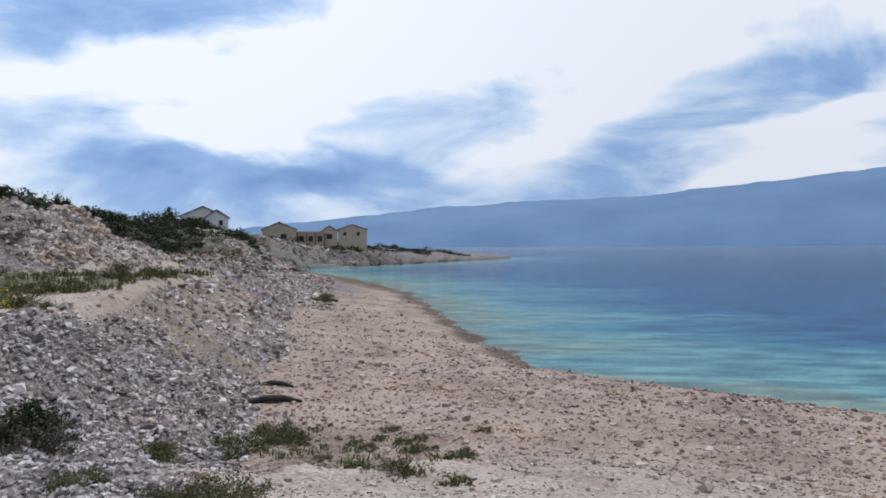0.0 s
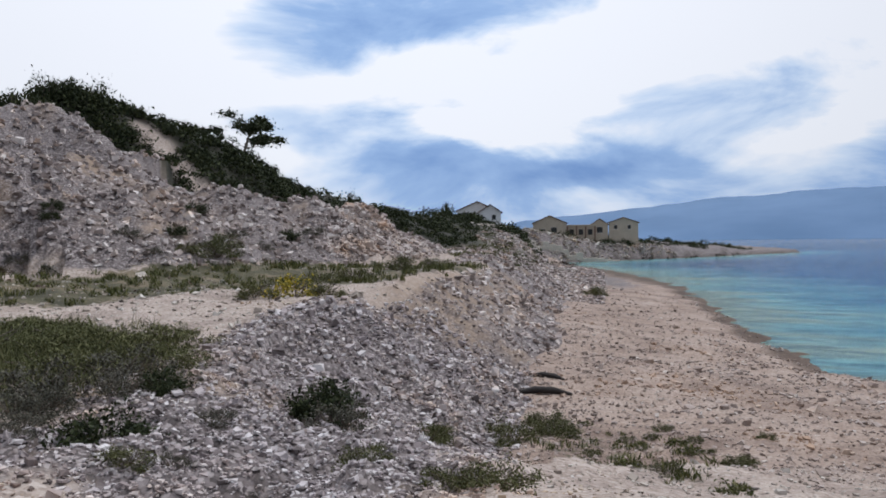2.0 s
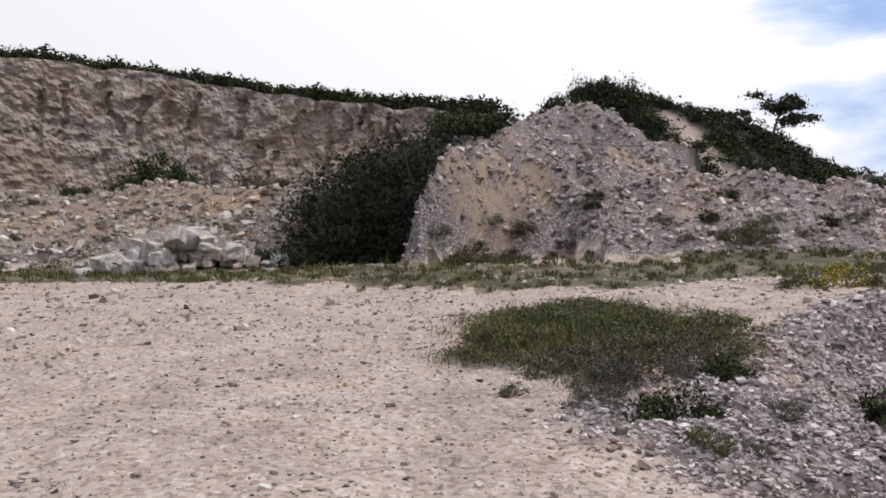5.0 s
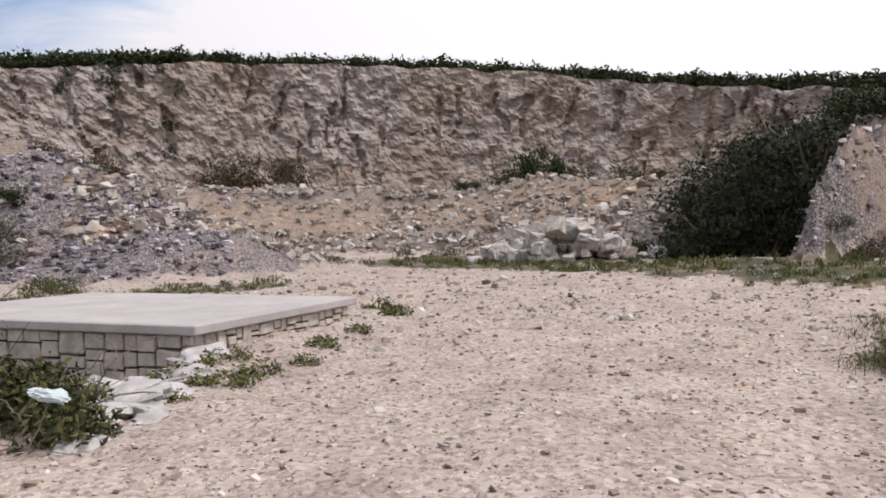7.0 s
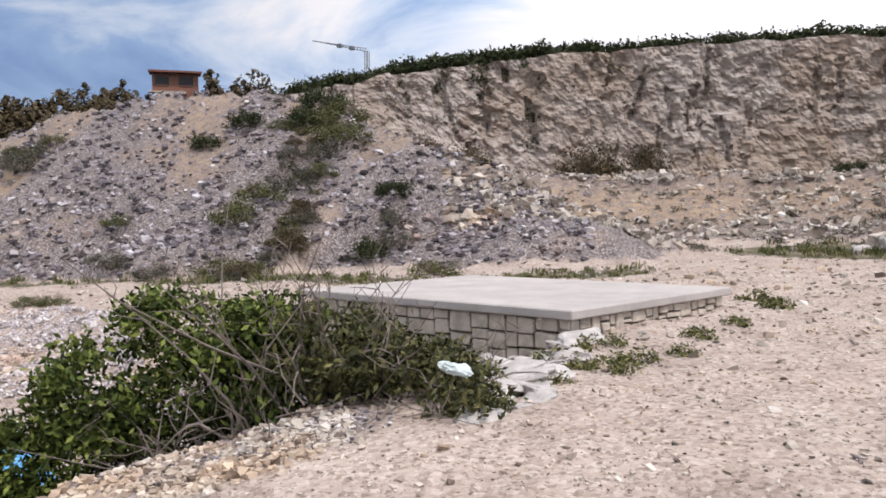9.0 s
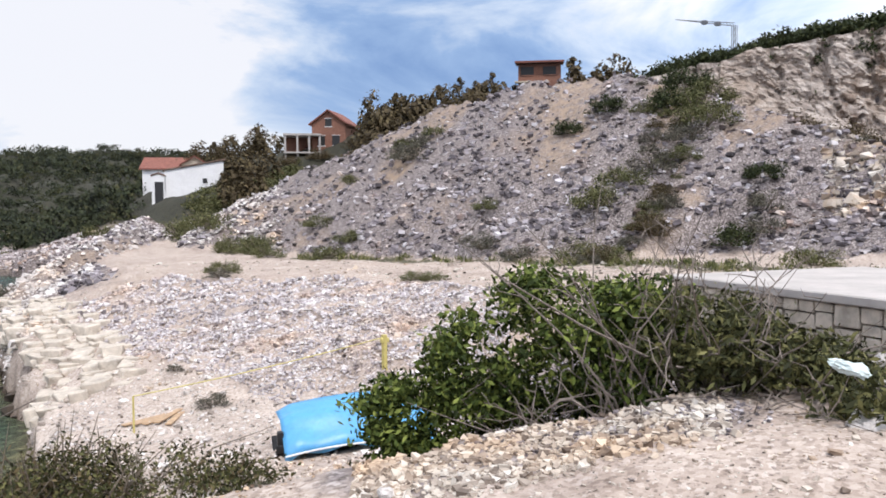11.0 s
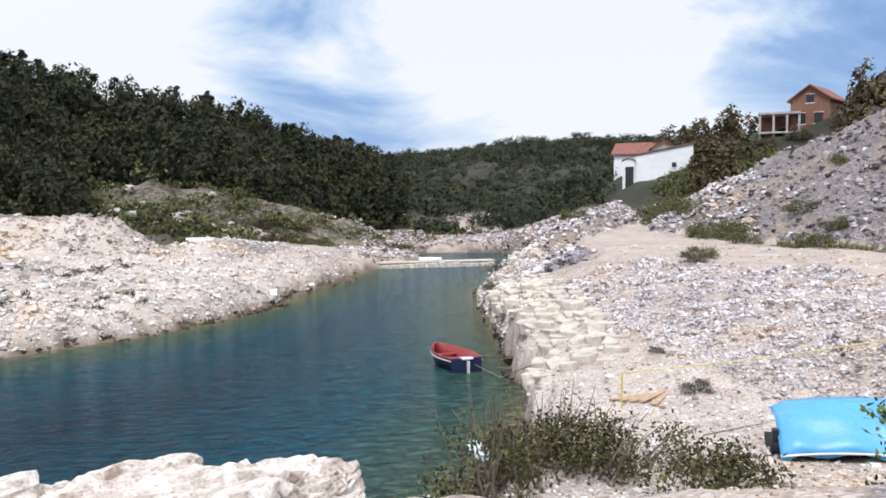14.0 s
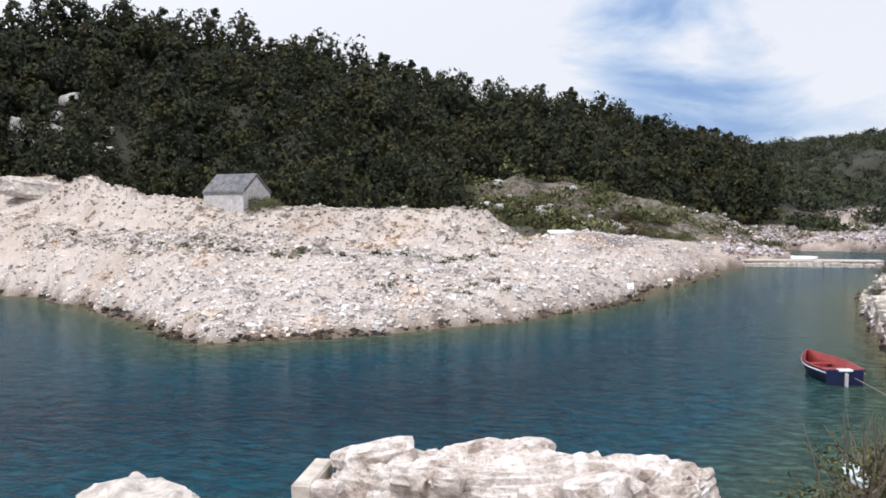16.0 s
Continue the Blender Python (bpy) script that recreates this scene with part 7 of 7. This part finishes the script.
def build_stones():
    coarse = lambda d, r: np.clip(r.lognormal(-2.75, 0.42, len(d)), 0.03, 0.125) * np.clip(d / 20, 0.4, 1.6) * (1 + 0.75 * smooth(24, 38, d))
    strew("loose_rubble", "grey-lilac broken limestone covering the scree heap", "rubble", 46000, (100, 160, 7, 78), coarse, M_RUBBLE, lambda X, Y, a, d: on_rubble(X, Y, a, d) & ~((a > 132) & (d < 37)), 4)
    strew("loose_rubble", "pinkish grey broken limestone covering the northern heap and bank", "rubble", 42000, (9, 64, 9, 78), coarse, M_HEAP, on_rubble, 24)
    strew("loose_rubble", "lilac-white broken limestone on the near bank", "rubble", 80000, (9, 76, 4.6, 24), lambda d, r: np.clip(r.lognormal(-3.2, 0.45, len(d)), 0.02, 0.14) * np.clip(d / 12, 0.5, 1.6), M_BANK, on_rubble, 14)
    strew("loose_rubble", "fine lilac-white gravel pile above the yard", "rubble", 44000, (130, 160, 15, 34), lambda d, r: np.clip(r.lognormal(-3.1, 0.4, len(d)), 0.02, 0.16) * np.clip(d / 20, 0.8, 1.6), M_GRAVEL, lambda X, Y, a, d: (height(X, Y)[2] > 0.3) & (height(X, Y)[0] > 1.35), 15)
    strew("loose_rubble", "tan and white broken stone on the quarry bench", "rubble", 20000, (62, 110, 34, 62), lambda d, r: np.clip(r.lognormal(-1.75, 0.5, len(d)), 0.06, 0.6), M_CHIP, on_rubble, 17)
    strew("loose_rubble", "broken grey stones on the slope under the bush", "rubble", 6000, (116, 140, 6.2, 8.8), lambda d, r: np.clip(r.lognormal(-3.3, 0.5, len(d)), 0.015, 0.08), M_CHIP, on_rubble, 19)
    strew("loose_rubble", "pale broken stone on the spur beyond the yard", "rubble", 9000, (146, 176, 42, 80), lambda d, r: np.clip(r.lognormal(-1.7, 0.4, len(d)), 0.08, 0.5), M_PALE, on_rubble, 20)
    strew("wet_stones", "dark wet stones along the inlet's waterline", "stones", 60000, (150, 224, 24, 62), lambda d, r: np.clip(r.lognormal(-2.0, 0.4, len(d)), 0.07, 0.35), M_WETSTONE, lambda X, Y, a, d: np.abs(height(X, Y)[0] - 0.04) < 0.1, 18)
    strew("stones", "dark and weathered small stones lying on the track", "stones", 5200, (-25, 150, 3.6, 34), lambda d, r: np.clip(r.lognormal(-4.0, 0.6, len(d)), 0.008, 0.08) * np.clip(d / 9, 0.7, 2.2), M_DARKSTONE, on_track, 16)
    strew("loose_rubble", "pale broken limestone on the far bank of the inlet", "rubble", 70000, (160, 224, 30, 62), lambda d, r: np.clip(r.lognormal(-2.65, 0.55, len(d)), 0.04, 0.45), M_PALE, lambda X, Y, a, d: (height(X, Y)[0] > 0.15) & (height(X, Y)[0] < 2.9 + hash2((X * 31).astype(np.int64), (Y * 37).astype(np.int64), 7)) & (height(X, Y)[4] < 0.4), 5)
    strew("loose_rubble", "tan gravel on the upper bank across the inlet", "rubble", 30000, (184, 224, 40, 72), lambda d, r: np.clip(r.lognormal(-2.3, 0.45, len(d)), 0.05, 0.4), M_CHIP, lambda X, Y, a, d: (height(X, Y)[0] > 2.6) & (height(X, Y)[4] < 0.4), 25)
    strew("chippings", "cream limestone chippings strewn over the track and yard", "gravel", 36000, (-28, 215, 4.0, 40), lambda d, r: np.clip(r.lognormal(-4.35, 0.6, len(d)), 0.006, 0.09) * np.clip(d / 7, 0.7, 3.5), M_CHIP, on_track, 6)
    strew("stones", "pale limestone fragments scattered over the trodden ground", "stones", 15000, (-20, 170, 3.4, 26), lambda d, r: np.clip(r.lognormal(-3.75, 0.5, len(d)), 0.012, 0.11) * np.clip(d / 9, 0.75, 1.8), M_CHIP, on_track, 26)
    strew("loose_rubble", "tan and grey broken stone on the slope under the white house", "rubble", 42000, (13, 33, 56, 190), lambda d, r: np.clip(r.lognormal(-1.9, 0.5, len(d)), 0.06, 0.6) * np.clip(d / 100, 0.6, 1.4), M_HEAP, lambda X, Y, a, d: (height(X, Y)[1] > 4) & (height(X, Y)[4] < 0.6) & (fbm(X * 0.16, Y * 0.16, 3, 46) > -0.22), 30)
    strew("loose_rubble", "pale broken stone on the shore bank below the seaside houses", "rubble", 16000, (7, 20, 196, 246), lambda d, r: np.clip(r.lognormal(-1.3, 0.5, len(d)), 0.12, 0.9), M_CHIP, lambda X, Y, a, d: (height(X, Y)[1] > 0.3) & (height(X, Y)[1] < 16), 31)
    strew("loose_rubble", "tan broken stone on the low end of the northern heap", "rubble", 9000, (22, 33, 40, 56), lambda d, r: np.clip(r.lognormal(-2.2, 0.5, len(d)), 0.05, 0.4), M_HEAP, lambda X, Y, a, d: height(X, Y)[0] > 4.75, 32)
    strew("wet_stones", "dark wet stones along the shore below the houses", "stones", 16000, (3.5, 18, 185, 310), lambda d, r: np.clip(r.lognormal(-0.9, 0.4, len(d)), 0.2, 0.9), M_WETSTONE, lambda X, Y, a, d: np.abs(height(X, Y)[0] - 0.15) < 0.4, 33)
    strew("loose_rubble", "small spread of grey-lilac broken stone on the beach", "rubble", 1500, (-28, -17.5, 7.2, 9.6), lambda d, r: np.clip(r.lognormal(-3.3, 0.4, len(d)), 0.02, 0.09), M_BANK, lambda X, Y, a, d: hash2((X * 7).astype(np.int64), (Y * 7).astype(np.int64), 9) > 0.35, 27)
    strew("loose_rubble", "lilac-grey broken stone on the banks at the inlet's head", "rubble", 26000, (152, 173, 66, 118), lambda d, r: np.clip(r.lognormal(-1.75, 0.4, len(d)), 0.1, 0.5), M_BANK, lambda X, Y, a, d: (height(X, Y)[0] > 0.5) & (height(X, Y)[4] < 0.5), 28)
    strew("stones", "broken cream limestone lying about the yard", "stones", 12000, (132, 172, 8.5, 26), lambda d, r: np.clip(r.lognormal(-3.4, 0.55, len(d)), 0.015, 0.16), M_PALE, on_track, 29)
    strew("pebbles", "pinkish tan pebbles and stones on the beach", "pebbles", 36000, (-28, 24, 7, 80), lambda d, r: np.clip(r.lognormal(-3.95, 0.5, len(d)), 0.01, 0.12) * np.clip(d / 9, 0.8, 3.0), M_PEBBLE, on_beach, 8)


build_stones()


def stones_apart():
    """Boulders that can be told apart, each a thing of its own."""
    rng = random.Random(12)
    shapes = [rough_rock("boulder", 1, 0.75, 0.6, 300 + k, 3, 0.2) for k in range(6)]
    for me in shapes:
        me.materials.clear()
        me.materials.append(M_STONE)
    def put(x, y, s, label, group, z=0.0):
        ob = new("boulder", rng.choice(shapes))
        ob.matrix_basis = pose(x, y, gz(x, y) + s * 0.15 + z, rng.uniform(-20, 20), rng.uniform(-20, 20), rng.uniform(0, 360)) @ Matrix.Diagonal((s, s * rng.uniform(0.7, 1.1), s * rng.uniform(0.7, 1.2) * (0.35 if z < 0 else 1.0), 1))
        tagged(ob, label, "boulder", group)
    blocks = []
    for k in range(6):
        bm = bmesh.new()
        box(bm, -0.8, -0.6, -0.5, 0.8, 0.6, 0.5)
        for v in bm.verts:
            v.co += Vector((rng.uniform(-0.3, 0.3), rng.uniform(-0.25, 0.25), rng.uniform(-0.2, 0.2)))
        bmesh.ops.bevel(bm, geom=list(bm.edges), offset=0.05, segments=1, affect="EDGES")
        me = bpy.data.meshes.new("boulder")
        bm.to_mesh(me)
        bm.free()
        me.materials.append(M_STONE_WHITE)
        blocks.append(me)
    shapes, round_shapes = blocks, shapes
    for k in range(130):
        if k == 80:
            shapes = round_shapes
        u = rng.gauss(0, 1)
        put(-36.2 + rng.gauss(0, 0.9), 8.2 + 2.0 * u, rng.uniform(0.18, 0.6), "pale angular quarried block in a tumbled pile", "tumbled quarry blocks", max(0, 1.7 - 0.8 * abs(u)) * rng.random())
    shapes = round_shapes
    slab = new("rock_slab", rough_rock("rock_slab", 2.3, 0.9, 0.75, 91, 4, 0.16))
    x, y = at(218.3, 68)
    slab.matrix_basis = pose(x, y, gz(x, y) + 0.35, 0, 9, 218.3)
    tagged(slab, "large pale rock slab leaning on top of the berm", "boulder")
    for k in range(70):
        u = rng.random()
        x, y = at(188.5 - 10 * u + rng.gauss(0, 0.6), 71.5 - 1.5 * u + rng.gauss(0, 1.8))
        put(x, y, rng.uniform(0.2, 0.62), "weathered pale rock outcrop among scrub", "outcrops under the woods", 0.1)
    for k in range(46):
        u = rng.random()
        x, y = at(175 + 13.5 * u, rng.uniform(65, 74))
        place(T_SCRUB[k % 3] if k % 3 else T_RUST[k % 2], x, y, rng.uniform(0.5, 1.2), label="olive scrub between the pale rocks", group="bushes between the outcrops")
    for k in range(16):
        x, y = at(rng.uniform(213.5, 219.5), rng.uniform(72, 84))
        put(x, y, rng.uniform(0.5, 1.3), "grey rock outcrop among dark trees", "outcrops in the woods")
    for k in range(22):
        u = k / 21
        put(-11.2 + 4.0 * u + rng.gauss(0, 0.22), -2.45 + 0.25 * u + rng.gauss(0, 0.16), rng.uniform(0.14, 0.36), "flat pale stone slab along the edge of the ground", "slabs along the edge", -0.03)
    for x, y, s in ((-4.3, -4.75, 0.1), (-5.9, -5.3, 0.13)):
        put(x, y, s, "pale limestone block on the lip of the ground", "blocks on the lip")
    for x, y, s, l in ((-6.8, 22.5, 0.42, 1), (-6.1, 20.0, 0.5, 2)):
        ob = new("driftwood", quads("driftwood", *tube([(-1.3, 0, 0.05), (-0.5, 0.12, 0.3), (0.4, 0, 0.32), (1.3, -0.15, 0.08)], [0.16, 0.3, 0.28, 0.1], 8), M_WOOD, True))
        ob.matrix_basis = pose(x, y, gz(x, y), 0, 0, 25 * l - 40) @ Matrix.Diagonal((s, s * 0.8, s * 0.6, 1))
        tagged(ob, "blackened driftwood log lying on the beach", "driftwood", "driftwood on the beach")


stones_apart()


def revetment():
    """Large blocks pitched on the inlet's bank, each set apart by open joints."""
    root = empty("stone_revetment")
    rng = random.Random(21)
    bases = []
    for k in range(9):
        bm = bmesh.new()
        box(bm, -0.5, -0.5, -0.5, 0.5, 0.5, 0.5)
        for v in bm.verts:
            v.co += Vector((rng.uniform(-0.16, 0.16), rng.uniform(-0.16, 0.16), rng.uniform(-0.12, 0.12)))
        bmesh.ops.bevel(bm, geom=list(bm.edges), offset=0.06, segments=1, affect="EDGES")
        me = bpy.data.meshes.new("stone")
        bm.to_mesh(me)
        bm.free()
        me.materials.append(M_STONE_CREAM)
        bases.append(me)
    line = [(-6.9, -20.6), (-8.4, -23.4), (-9.0, -27.2), (-10.3, -34.8), (-13.0, -46.6)]
    seg = [math.dist(a, b) for a, b in zip(line, line[1:])]
    for row in range(5):
        s = rng.uniform(0, 0.4)
        while s < sum(seg) * (1.0 if row < 3 else 0.72):
            q, k = s, 0
            while q > seg[k]:
                q -= seg[k]
                k += 1
            a, b = line[k], line[k + 1]
            u = q / seg[k]
            tx, ty = (b[0] - a[0]) / seg[k], (b[1] - a[1]) / seg[k]
            off = 0.1 + row * 0.5 + rng.uniform(-0.12, 0.12)
            x, y = a[0] + (b[0] - a[0]) * u + ty * off, a[1] + (b[1] - a[1]) * u - tx * off
            w, hgt = rng.uniform(0.28, 0.85), rng.uniform(0.4, 0.85)
            ob = part("stone", rng.choice(bases), M_STONE_WHITE, root)
            ob.matrix_basis = pose(x, y, gz(x, y) - 0.1 + rng.uniform(-0.05, 0.05), rng.uniform(-6, 6), rng.uniform(-6, 6), math.degrees(math.atan2(ty, tx)) + rng.uniform(-25, 25)) @ Matrix.Diagonal((w, rng.uniform(0.4, 0.62), hgt * 0.6, 1))
            s += w * 1.02
    tagged(root, "pitched pale stone blocks facing the inlet bank", "revetment")


revetment()


for tpl in T_SCRUB + T_GREY + T_DARK + T_RUST + T_TUFT + T_THICK + T_MEADOW + [T_BROOM]:
    drop_template(tpl)
